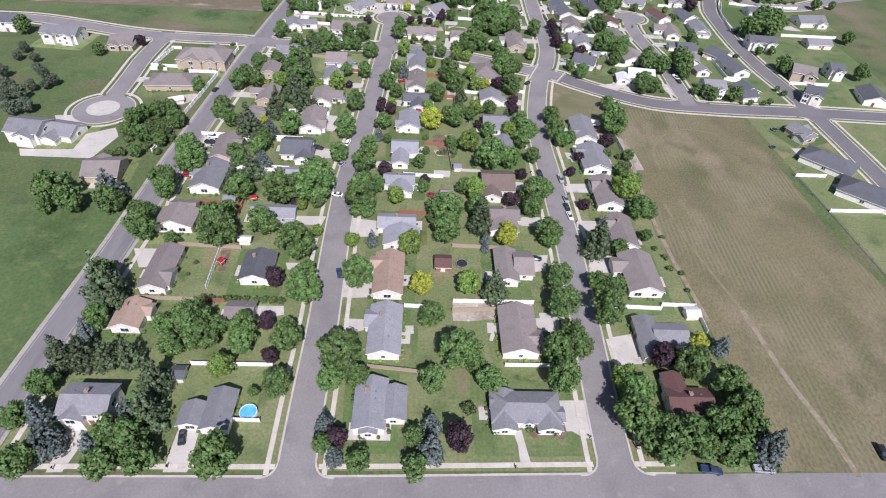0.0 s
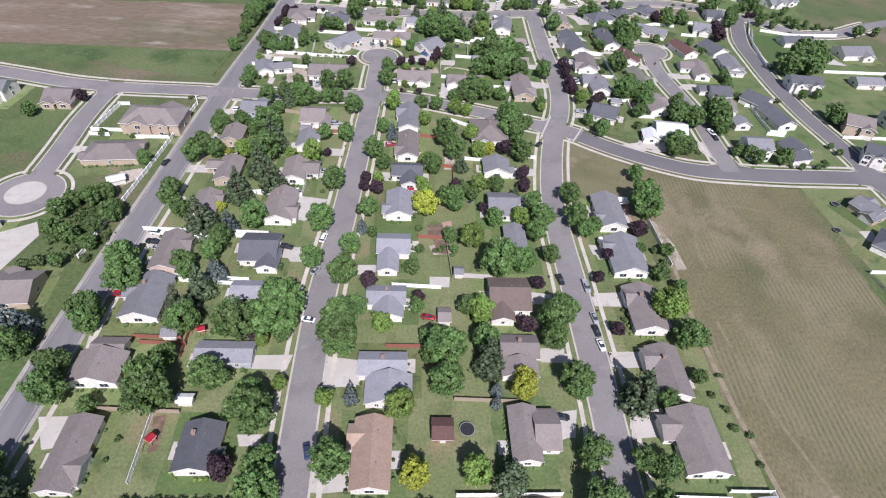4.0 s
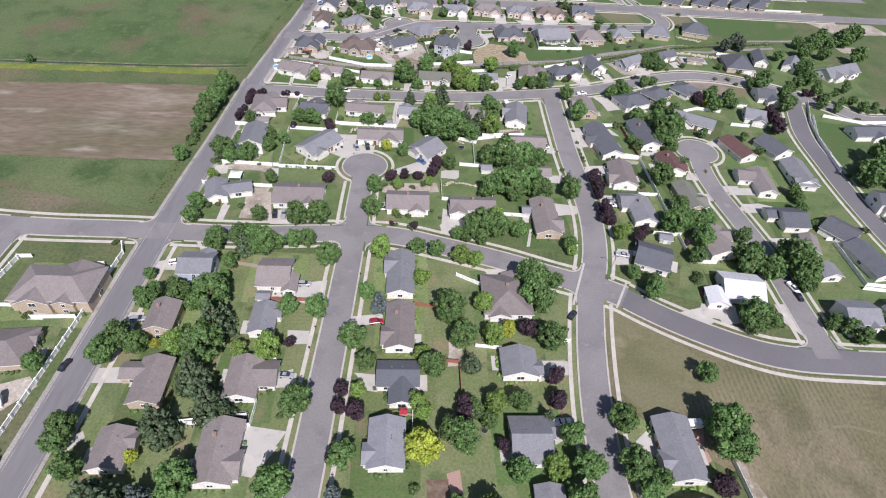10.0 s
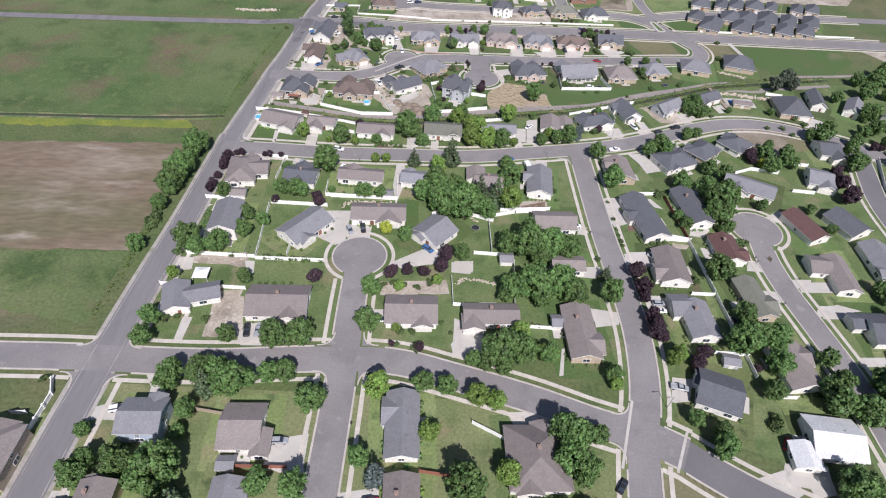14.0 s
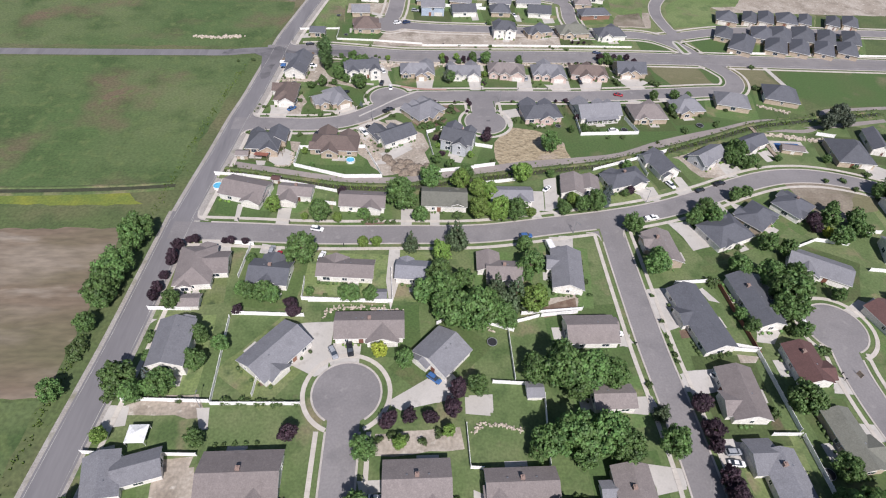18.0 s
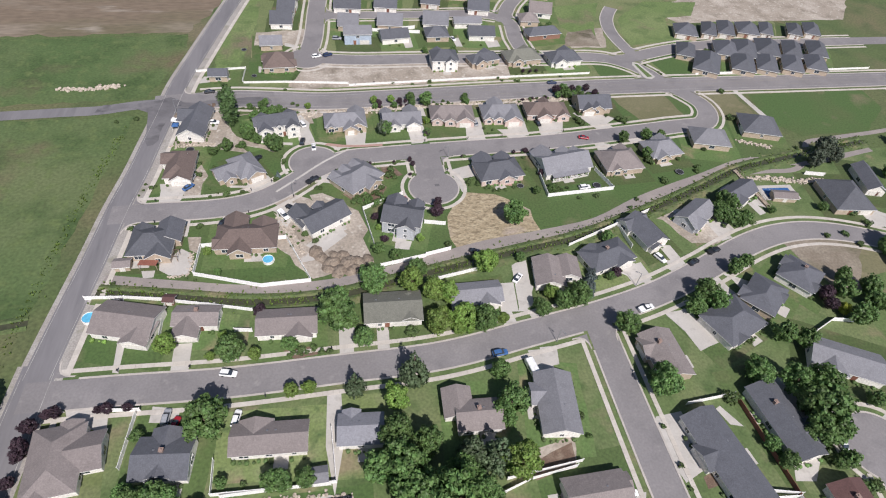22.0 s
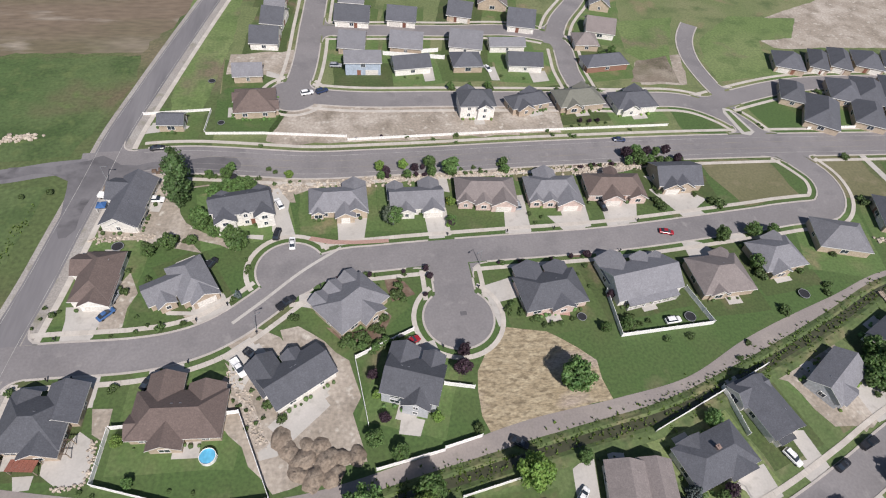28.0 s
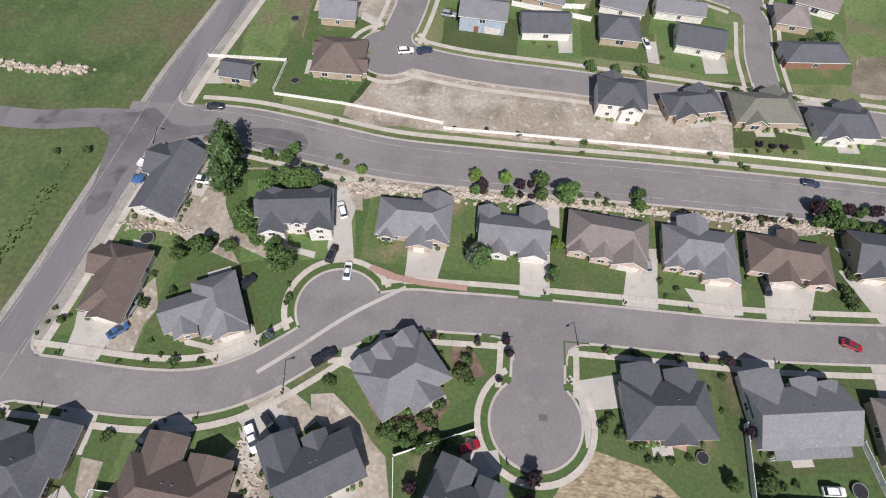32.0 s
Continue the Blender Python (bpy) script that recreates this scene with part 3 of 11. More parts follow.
# ---- house materials ----
ROOF = {k: mat("shingles " + k, c, rough=0.9, spots=((tuple(0.87 * v for v in c), 0.3, 0.45, 0.7), (tuple(min(1, 1.13 * v) for v in c), 1.3, 0.5, 0.72)), grain=3.2, bump=0.03, vary=0.12, speck=0.15) for k, c in {
    "g": (0.185, 0.184, 0.198), "d": (0.095, 0.098, 0.112), "b": (0.2, 0.173, 0.165), "k": (0.135, 0.102, 0.09), "t": (0.33, 0.24, 0.185), "l": (0.24, 0.24, 0.265), "w": (0.56, 0.56, 0.57), "r": (0.105, 0.055, 0.05), "e": (0.15, 0.15, 0.125)}.items()}
WALL = {k: mat("siding " + k, c, rough=0.7, spots=((tuple(0.88 * v for v in c), 0.5, 0.45, 0.7),), grain=2.0, vary=0.05) for k, c in {
    "w": (0.72, 0.69, 0.64), "t": (0.42, 0.34, 0.26), "g": (0.42, 0.43, 0.45), "c": (0.36, 0.42, 0.5), "p": (0.55, 0.43, 0.38), "r": (0.26, 0.14, 0.1)}.items()}
ROOF_WORD = {"g": "grey", "d": "charcoal", "b": "brown-grey", "k": "dark brown", "t": "tan", "l": "light grey", "w": "white metal", "r": "dark red-brown", "e": "olive-grey"}
WALL_WORD = {"w": "white", "t": "tan", "g": "grey", "c": "pale blue", "p": "pinkish", "r": "brick"}
TRIM = mat("white trim", (0.75, 0.74, 0.71), rough=0.5, grain=2.0)
GLASS = mat("window glass", (0.035, 0.045, 0.06), rough=0.06, grain=0.5)
DOOR = mat("garage door", (0.66, 0.63, 0.58), rough=0.5, spots=(((0.55, 0.52, 0.48), 0.8, 0.5, 0.7),), grain=2.0, vary=0.08)
FRONT_DOOR = mat("front door", (0.2, 0.09, 0.06), rough=0.5, grain=3.0, vary=0.3)
BRICK = mat("chimney brick", (0.27, 0.19, 0.16), grain=4.0)
METAL = mat("galvanised vent", (0.35, 0.35, 0.36), rough=0.4, metal=0.7)


def box(x0, y0, z0, x1, y1, z1):
    v = [(x, y, z) for z in (z0, z1) for x, y in ((x0, y0), (x1, y0), (x1, y1), (x0, y1))]
    return v, [(3, 2, 1, 0), (4, 5, 6, 7), (0, 1, 5, 4), (1, 2, 6, 5), (2, 3, 7, 6), (3, 0, 4, 7)]


def joined(pieces):
    v, f = [], []
    for pv, pf in pieces:
        k = len(v)
        v += pv
        f += [tuple(i + k for i in q) for q in pf]
    return v, f


BARK = mat("bark", (0.12, 0.085, 0.06), grain=8.0, bump=0.03)


def leaf_mat(name, base, dark):
    """Leaves that let some light through."""
    m = mat(name, base, rough=0.6, spots=((dark, 1.4, 0.45, 0.65),), grain=5.0, vary=0.22, island=0.36)
    N, K = m.node_tree.nodes, m.node_tree.links.new
    bsdf, out = N["Principled BSDF"], N["Material Output"]
    thin, both = N.new("ShaderNodeBsdfTranslucent"), N.new("ShaderNodeMixShader")
    K(bsdf.inputs["Base Color"].links[0].from_socket, thin.inputs["Color"])
    both.inputs[0].default_value = 0.35
    K(bsdf.outputs[0], both.inputs[1])
    K(thin.outputs[0], both.inputs[2])
    K(both.outputs[0], out.inputs["Surface"])
    return m


LEAF = {"d": leaf_mat("green leaves", (0.132, 0.23, 0.068), (0.072, 0.142, 0.042)), "l": leaf_mat("fresh green leaves", (0.2, 0.31, 0.07), (0.13, 0.225, 0.046)), "y": leaf_mat("golden leaves", (0.4, 0.45, 0.065), (0.3, 0.36, 0.05)), "s": leaf_mat("spruce needles", (0.11, 0.158, 0.08), (0.066, 0.102, 0.048)), "b": leaf_mat("blue needles", (0.16, 0.2, 0.195), (0.1, 0.135, 0.125)), "p": leaf_mat("purple leaves", (0.066, 0.036, 0.05), (0.036, 0.022, 0.031)), "c": leaf_mat("poplar leaves", (0.095, 0.16, 0.055), (0.055, 0.105, 0.034)), "o": leaf_mat("silvery olive leaves", (0.12, 0.15, 0.1), (0.075, 0.1, 0.065)), "k": leaf_mat("shrub leaves", (0.1, 0.155, 0.05), (0.065, 0.11, 0.034))}



def ball():
    bm = bmesh.new()
    bmesh.ops.create_icosphere(bm, subdivisions=1, radius=1.0)
    out = [tuple(q.co) for q in bm.verts], [tuple(q.index for q in p.verts) for p in bm.faces]
    bm.free()
    return out


SHRUB_BALL = ball()
PITCH = 0.44


def window_mesh(w, h, glazed):
    """A window frame with a mullion as one solid; glazed: the two lights are filled with glass."""
    t, y0, y1 = 0.12, -0.06, 0.05
    xs, zs = (-w / 2 - t, -w / 2, -0.04, 0.04, w / 2, w / 2 + t), (-h / 2 - t, -h / 2, h / 2, h / 2 + t)
    v = [(x, y, z) for y in (y0, y1) for z in zs for x in xs]
    at = lambda layer, row, col: layer * 24 + row * 6 + col
    f, glass = [], []
    for row in range(3):
        for col in range(5):
            light = row == 1 and col in (1, 3)
            if light and not glazed:
                continue
            q = [at(0, row, col), at(0, row, col + 1), at(0, row + 1, col + 1), at(0, row + 1, col)]
            glass.append(light)
            f.append(tuple(q))
    for row in range(3):
        f += [(at(0, row, 0), at(0, row + 1, 0), at(1, row + 1, 0), at(1, row, 0)), (at(0, row + 1, 5), at(0, row, 5), at(1, row, 5), at(1, row + 1, 5))]
    for col in range(5):
        f += [(at(0, 3, col), at(0, 3, col + 1), at(1, 3, col + 1), at(1, 3, col)), (at(0, 0, col + 1), at(0, 0, col), at(1, 0, col), at(1, 0, col + 1))]
    for col in () if glazed else (1, 3):
        for a, b in (((1, col), (2, col)), ((2, col), (2, col + 1)), ((2, col + 1), (1, col + 1)), ((1, col + 1), (1, col))):
            f.append((at(0, *a), at(0, *b), at(1, *b), at(1, *a)))
    me = mesh_of("window", v, f, (TRIM, GLASS))
    for k, light in enumerate(glass):
        me.polygons[k].material_index = 1 if light else 0
    return me


SIZES = ((1.5, 1.2), (1.0, 1.2), (2.2, 1.4))
WINDOWS = {(w, h): (window_mesh(w, h, False), mesh_of("pane", *box(-w / 2, -0.01, -h / 2, w / 2, 0.02, h / 2), GLASS)) for w, h in SIZES}
GLAZED = {(w, h): window_mesh(w, h, True) for w, h in SIZES}


def garage_door_mesh(w):
    return mesh_of("garage_door", *joined([box(-w / 2, -0.06, 0.02 + i * 0.55, w / 2, 0.06, 0.53 + i * 0.55) for i in range(4)]), DOOR)


GARAGE = {w: garage_door_mesh(w) for w in (2.6, 4.8)}
ENTRY = mesh_of("front_door", *joined([box(-0.5, -0.06, 0.1, 0.5, 0.06, 2.15), box(-0.7, -0.04, 0.1, -0.5, 0.04, 2.3), box(0.5, -0.04, 0.1, 0.7, 0.04, 2.3)]), FRONT_DOOR)
CHIMNEY = mesh_of("chimney", *joined([box(-0.45, -0.45, -1.2, 0.45, 0.45, 0.9), box(-0.55, -0.55, 0.9, 0.55, 0.55, 1.05), box(-0.2, -0.2, 1.05, 0.2, 0.2, 1.3)]), BRICK)
VENT = mesh_of("roof_vent", *joined([box(-0.18, -0.18, -0.3, 0.18, 0.18, 0.22), box(-0.26, -0.26, 0.22, 0.26, 0.26, 0.28)]), METAL)


def turned(points, ridge):
    """Ridge along local y: swap the axes."""
    return [(-y, x, z) for x, y, z in points] if ridge == "b" else points


def roof_mesh(w, d, h, ridge, material, pitch=PITCH):
    """A gable ('a': ridge along x, 'b': along y) or hip ('h') roof with thickness, overhang and white fascia."""
    o, t = 0.5, 0.22
    if ridge == "b":
        w, d = d, w
    hip = ridge == "h"
    swap = hip and d > w
    if swap:
        w, d = d, w
    X, Y = w / 2 + o, d / 2 + o
    rise = min(pitch * Y, 5.2)
    z0 = h - pitch * o * 0.8
    r = X - (Y if hip else 0.0) * 0.9
    r = max(r, 0.2)
    top = [(-X, -Y, z0 + t), (X, -Y, z0 + t), (X, Y, z0 + t), (-X, Y, z0 + t), (-r, 0, z0 + rise + t), (r, 0, z0 + rise + t)]
    low = [(x, y, z - t) for x, y, z in top[:4]] + [(-r, 0, z0 + rise), (r, 0, z0 + rise)]
    v = top + low
    f = [(0, 1, 5, 4), (2, 3, 4, 5), (7, 6, 10, 11), (9, 8, 11, 10)]
    if hip:
        f += [(1, 2, 5), (3, 0, 4), (8, 7, 11), (6, 9, 10)]
        edge = [(0, 6, 7, 1), (2, 8, 9, 3), (1, 7, 8, 2), (3, 9, 6, 0)]
    else:
        edge = [(0, 6, 7, 1), (2, 8, 9, 3), (1, 7, 11, 5), (5, 11, 8, 2), (3, 9, 10, 4), (4, 10, 6, 0)]
    me = mesh_of("roof", turned(v, "b" if (ridge == "b" or swap) else "a"), f + edge, (material, TRIM))
    for p in me.polygons[len(f):]:
        p.material_index = 1
    me.update()
    return me


def wall_mesh(w, d, h, ridge, material, pitch=PITCH):
    if ridge == "b":
        w, d = d, w
    X, Y = w / 2, d / 2
    v, f = box(-X, -Y, 0, X, Y, h)
    if ridge != "h":
        rise = min(pitch * (Y + 0.5), 5.2) - pitch * 0.4 - 0.05
        v += [(-X, 0, h + rise), (X, 0, h + rise)]
        f = f[:1] + f[2:] + [(5, 6, 9), (7, 4, 8), (4, 5, 9, 8), (6, 7, 8, 9)]
    return mesh_of("wall", turned(v, ridge), f, material)


SIDES = ((0, -1, 0), (1, 0, 90), (0, 1, 180), (-1, 0, -90))


def house(x, y, turn, w, d, storeys, ridge, roof, wall, front, wings=(), near=True):
    """A detached house with its wings. front: the side (0 south, 1 east, 2 north, 3 west, before the turn) of the garage."""
    rng = random.Random(round(x * 10) * 7919 + round(y * 10))
    if ridge != "h" and max(w, d) > 15:
        ridge = "b" if d > w else "a"
    pitch = 0.62 if y > 452 else PITCH
    h = 3.0 if storeys == 1 else 5.4
    base = new("house")
    base.matrix_basis = pose(x, y, 0, 0, 0, turn)
    kind = {"h": "hipped", "a": "gabled", "b": "gabled"}[ridge]
    tagged(base, "%s %s house with %s shingle roof%s" % ("two-storey" if storeys == 2 else "single-storey", WALL_WORD[wall], kind + " " + ROOF_WORD[roof], " and gabled wing" if wings else " on a lawn"), "house", "houses of the neighbourhood")
    boxes = [(0, 0, w, d, h)]
    if near and roof != "w" and min(w, d) > 7 and (not wings or ridge == "h" or y > 452) and not (y > 452 and len(wings) > 1):
        # a small cross gable towards the street, and one on the opposite side of the larger houses
        fx, fy, _ = SIDES[front]
        run, deep = (d, w) if fx else (w, d)
        gw, side = run * rng.uniform(0.34, 0.46), rng.choice((-1, 1))
        at = side * (run - gw) * 0.36
        reach = deep * 0.5 + rng.uniform(0.8, 1.6)
        made = [(fx * reach / 2 if fx else at, fy * reach / 2 if fy else at, reach if fx else gw, gw if fx else reach, "a" if fx else "b")]
        if ridge == "h":
            at = -side * (run - gw) * 0.34
            reach = deep * 0.5 + rng.uniform(0.5, 1.8)
            made.append((-fx * reach * 0.46 if fx else at, -fy * reach * 0.46 if fy else at, reach if fx else gw * 0.9, gw * 0.9 if fx else reach, "a" if fx else "b"))
        wings = tuple(wings) + tuple(made)
    part_of("wall", wall_mesh(w, d, h, ridge, WALL[wall], pitch), base)
    part_of("roof", roof_mesh(w, d, h, ridge, ROOF[roof], pitch), base)
    for dx, dy, ww, wd, wr in wings:
        wh = h - (0.25 if storeys == 1 else rng.choice((0.3, 0.4)))
        part_of("wing_wall", wall_mesh(ww, wd, wh, wr, WALL[wall], pitch), base, pose(dx, dy, 0))
        part_of("wing_roof", roof_mesh(ww, wd, wh, wr, ROOF[roof], pitch), base, pose(dx, dy, 0.004))
        boxes.append((dx, dy, ww, wd, wh))

    def clear(px, py, k):
        return not any(abs(px - bx) < bw / 2 + 0.02 and abs(py - by) < bd / 2 + 0.02 for i, (bx, by, bw, bd, _) in enumerate(boxes) if i != k)

    def fix(name, me, k, side, along, z, label="", out=0.04):
        bx, by, bw, bd, _ = boxes[k]
        sx, sy, a = SIDES[side]
        px, py = bx + sx * (bw / 2 + out) + (along if sy else 0), by + sy * (bd / 2 + out) + (along if sx else 0)
        if not clear(px, py, k):
            return None
        return part_of(name, me, base, pose(px, py, z, 0, 0, a), label)

    # garage on the wing that lies furthest forward
    sx, sy, _ = SIDES[front]
    g = max(range(len(boxes)), key=lambda i: boxes[i][0] * sx + boxes[i][1] * sy + (boxes[i][2] / 2 if sx else boxes[i][3] / 2))
    span = boxes[g][3] if sx else boxes[g][2]
    big = 4.8 if span > 5.6 else 2.6
    shift = 0.0 if span < 8 else (span / 2 - 3.4) * rng.choice((-1, 1))
    fix("garage_door", GARAGE[big], g, front, shift, 0.05)
    span0 = d if sx else w
    fix("front_door", ENTRY, 0, front, span0 * (0.12 if shift <= 0 else -0.12), 0.05)
    for k, (bx, by, bw, bd, bh) in enumerate(boxes):
        for side in range(4):
            run = bd if side % 2 else bw
            away = math.cos(radians(turn + SIDES[side][2])) < -0.5
            if not near and away:
                continue
            count = 1 if away or not near or abs(x) > 90 else max(1, int(run / 5.6))
            for i in range(count):
                along = run * ((i + 0.5) / count - 0.5)
                for level in range(storeys):
                    z = 1.6 + 2.6 * level
                    if side == front and k == g and level == 0 and abs(along - shift) < big / 2 + 1.2:
                        continue
                    if side == front and k == 0 and level == 0 and abs(along - span0 * (0.12 if shift <= 0 else -0.12)) < 1.6:
                        continue
                    size = rng.choice(((1.5, 1.2), (1.0, 1.2), (2.2, 1.4)))
                    frame_me, pane_me = WINDOWS[size]
                    close = near and abs(x) < 62
                    ob = fix("window", frame_me if close else GLAZED[size], k, side, along, z)
                    if ob and close:
                        part_of("pane", pane_me, ob)
    top = h + min(pitch * ((w if ridge == "b" else d if ridge == "a" else min(w, d)) / 2), 5.0) - pitch * 0.4
    if near:
        if rng.random() < 0.35 and y < 452:
            part_of("chimney", CHIMNEY, base, pose((rng.uniform(-1.4, -0.8) if ridge == "b" else 0.0), (d * 0.2 if ridge == "b" else 0.9), top - 0.1))
        for i in range(2 if abs(x) < 40 else 1):
            q = rng.uniform(-0.3, 0.3)
            part_of("roof_vent", VENT, base, pose(1.2 if ridge == "b" else q * w * (0.3 if ridge == "h" else 1), q * d if ridge == "b" else 1.2, top - 1.2 * pitch + 0.2))
    # shrubs and mulch along the front and the south wall, a slab behind
    if near:
        v, f = [], []
        for side in sorted({front, (front + 2) % 4, min(range(4), key=lambda q: -math.cos(radians(turn + SIDES[q][2])))}):
            sx, sy, _ = SIDES[side]
            run = d if sx else w
            for i in range(int(run / 1.5)):
                if rng.random() < 0.32:
                    continue
                along = -run / 2 + 1.5 * i + rng.uniform(0.2, 1.0)
                if side == front and abs(along - shift) < big / 2 + 0.9:
                    continue
                out = rng.uniform(0.7, 1.3)
                px, py = (sx * (w / 2 + out) + (along if sy else 0), sy * (d / 2 + out) + (along if sx else 0))
                if not clear(px, py, 0):
                    continue
                rad = rng.uniform(0.35, 0.75)
                src = SHRUB_BALL
                k = len(v)
                v += [(px + q[0] * rad * rng.uniform(0.8, 1.2), py + q[1] * rad * rng.uniform(0.8, 1.2), max(0.02, rad * 0.6 + q[2] * rad * rng.uniform(0.75, 1.2))) for q in src[0]]
                f += [tuple(c + k for c in q) for q in src[1]]
        if f:
            tagged(part_of("planting", mesh_of("planting", v, f, LEAF[rng.choice("kkkdl")]), base), "low shrubs planted along the wall", kind="stuff")
        back = (front + 2) % 4
        bx_, by_, _ = SIDES[back]
        pw, pd = rng.uniform(3.5, 6.0), rng.uniform(2.6, 3.8)
        at = rng.uniform(-0.2, 0.2) * (d if bx_ else w)
        px, py = bx_ * (w / 2 + pd / 2) + (at if by_ else 0), by_ * (d / 2 + pd / 2) + (at if bx_ else 0)
        part_of("patio", mesh_of("patio", *box(-(pd if bx_ else pw) / 2, -(pw if bx_ else pd) / 2, 0, (pd if bx_ else pw) / 2, (pw if bx_ else pd) / 2, 0.09), CONCRETE), base, pose(px, py, 0), "pale concrete patio slab")
    return base


def shed(x, y, turn, w, d, roof, wall):
    base = new("shed")
    base.matrix_basis = pose(x, y, 0, 0, 0, turn)
    tagged(base, "small %s garden shed with %s gabled roof" % (WALL_WORD[wall], ROOF_WORD[roof]), "shed")
    part_of("wall", wall_mesh(w, d, 2.2, "a", WALL[wall]), base)
    part_of("roof", roof_mesh(w, d, 2.2, "a", ROOF[roof]), base)
    part_of("door", GARAGE[2.6], base, pose(0, -d / 2 - 0.05, 0, 0, 0, 0) @ Matrix.Diagonal((0.6, 1, 0.85, 1)))


# ---- trees ----
def crown_mesh(kind, seed, leaves, size):
    """Unit crown of radius 1 about the trunk's axis: leafy lobes of small bent leaf clumps round a rough core."""
    r = np.random.RandomState(seed)
    v, f = [], []
    lobes = []
    if kind in "sb":
        tiers = 9
        for i in range(tiers):
            u = i / (tiers - 1)
            ring = 1.02 * (1 - u) ** 0.85 + 0.05
            n = max(3, int(9 * (1 - u)) + 2)
            for k in range(n):
                a = 2 * math.pi * (k + r.rand() * 0.7) / n + i
                q = ring * r.uniform(0.5, 0.85)
                lobes.append(((q * math.cos(a), q * math.sin(a), 0.3 + 2.6 * u + r.uniform(-0.08, 0.08)), 0.1 + 0.24 * (1 - u)))
        lobes.append(((0, 0, 3.0), 0.09))
    elif kind == "c":
        for i in range(22):
            u = i / 21
            ring = 0.42 * math.sin(math.pi * (0.12 + 0.84 * u))
            a = r.rand() * 6.28
            lobes.append(((ring * math.cos(a), ring * math.sin(a), 0.5 + 4.6 * u), 0.55 * math.sin(math.pi * (0.15 + 0.78 * u)) + 0.1))
    elif kind == "k":
        for i in range(7):
            a, q = 2 * math.pi * i / 7 + r.rand(), r.uniform(0.25, 0.62)
            lobes.append(((q * math.cos(a), q * math.sin(a), r.uniform(0.35, 0.8)), r.uniform(0.32, 0.5)))
    else:
        lean = [r.uniform(0.82, 1.12) for _ in range(7)]
        for i in range(62):
            z = 1 - 2 * (i + 0.5) / 62
            a = 2.4 * i + r.rand() * 0.9
            reach = lean[int(a / (2 * math.pi) * 7) % 7]
            q = math.sqrt(max(0.0, 1 - z * z)) * r.uniform(0.45, 0.88) * reach
            lobes.append(((q * math.cos(a), q * math.sin(a), 1.3 + z * r.uniform(0.5, 0.92)), r.uniform(0.13, 0.31)))
    mid = np.array([0, 0, 1.3 if kind not in "sbck" else (1.2 if kind in "sb" else (2.8 if kind == "c" else 0.4))])
    # rough core
    bm = bmesh.new()
    bmesh.ops.create_icosphere(bm, subdivisions=1, radius=1.0)
    core_v = [np.array(q.co) for q in bm.verts]
    core_f = [tuple(q.index for q in p.verts) for p in bm.faces]
    bm.free()
    for c, rad in lobes:
        k = len(v)
        v += [tuple(np.array(c) + q * rad * 0.74 * (0.85 + 0.3 * r.rand())) for q in core_v]
        f += [tuple(i + k for i in q) for q in core_f]
    weights = np.array([rad ** 2 for _, rad in lobes])
    pick = r.choice(len(lobes), leaves, p=weights / weights.sum())
    for i in pick:
        c, rad = np.array(lobes[i][0]), lobes[i][1]
        way = r.normal(size=3)
        way /= np.linalg.norm(way)
        out = c - mid
        way = way + 0.7 * out / (np.linalg.norm(out) + 1e-6) + np.array([0, 0, 0.25])
        way /= np.linalg.norm(way)
        at = c + way * rad * r.uniform(0.72, 1.3)
        nrm = way + 0.5 * r.normal(size=3)
        nrm /= np.linalg.norm(nrm)
        e1 = np.cross(nrm, r.normal(size=3))
        e1 /= np.linalg.norm(e1)
        e2 = np.cross(nrm, e1)
        s = size * r.uniform(0.6, 1.3)
        k = len(v)
        v += [tuple(at - e1 * s - e2 * s * 0.6), tuple(at + e1 * s * 0.9 - e2 * s * 0.8 + nrm * s * 0.5), tuple(at + e1 * s + e2 * s * 0.7), tuple(at - e1 * s * 0.8 + e2 * s + nrm * s * 0.5)]
        f += [(k, k + 1, k + 3), (k + 1, k + 2, k + 3)]
    return mesh_of("crown", v, f, LEAF[kind])


def trunk_mesh(height, limbs):
    v, f = [], []

    def limb(a, b, ra, rb):
        a, b = np.array(a, float), np.array(b, float)
        t = (b - a) / np.linalg.norm(b - a)
        e1 = np.cross(t, (0.31, 0.9, 0.17))
        e1 /= np.linalg.norm(e1)
        e2 = np.cross(t, e1)
        k = len(v)
        for p, rad in ((a, ra), (b, rb)):
            for i in range(6):
                v.append(tuple(p + rad * (math.cos(i * math.pi / 3) * e1 + math.sin(i * math.pi / 3) * e2)))
        for i in range(6):
            f.append((k + i, k + (i + 1) % 6, k + 6 + (i + 1) % 6, k + 6 + i))

    limb((0, 0, -0.02), (0.02, 0.01, height), 0.07, 0.035)
    r = random.Random(5)
    for i in range(limbs):
        a, z = 2.4 * i, height * (0.5 + 0.45 * i / max(1, limbs))
        limb((0, 0, z), (0.5 * math.cos(a), 0.5 * math.sin(a), z + 0.5), 0.035, 0.012)
    return mesh_of("trunk", v, f, BARK)


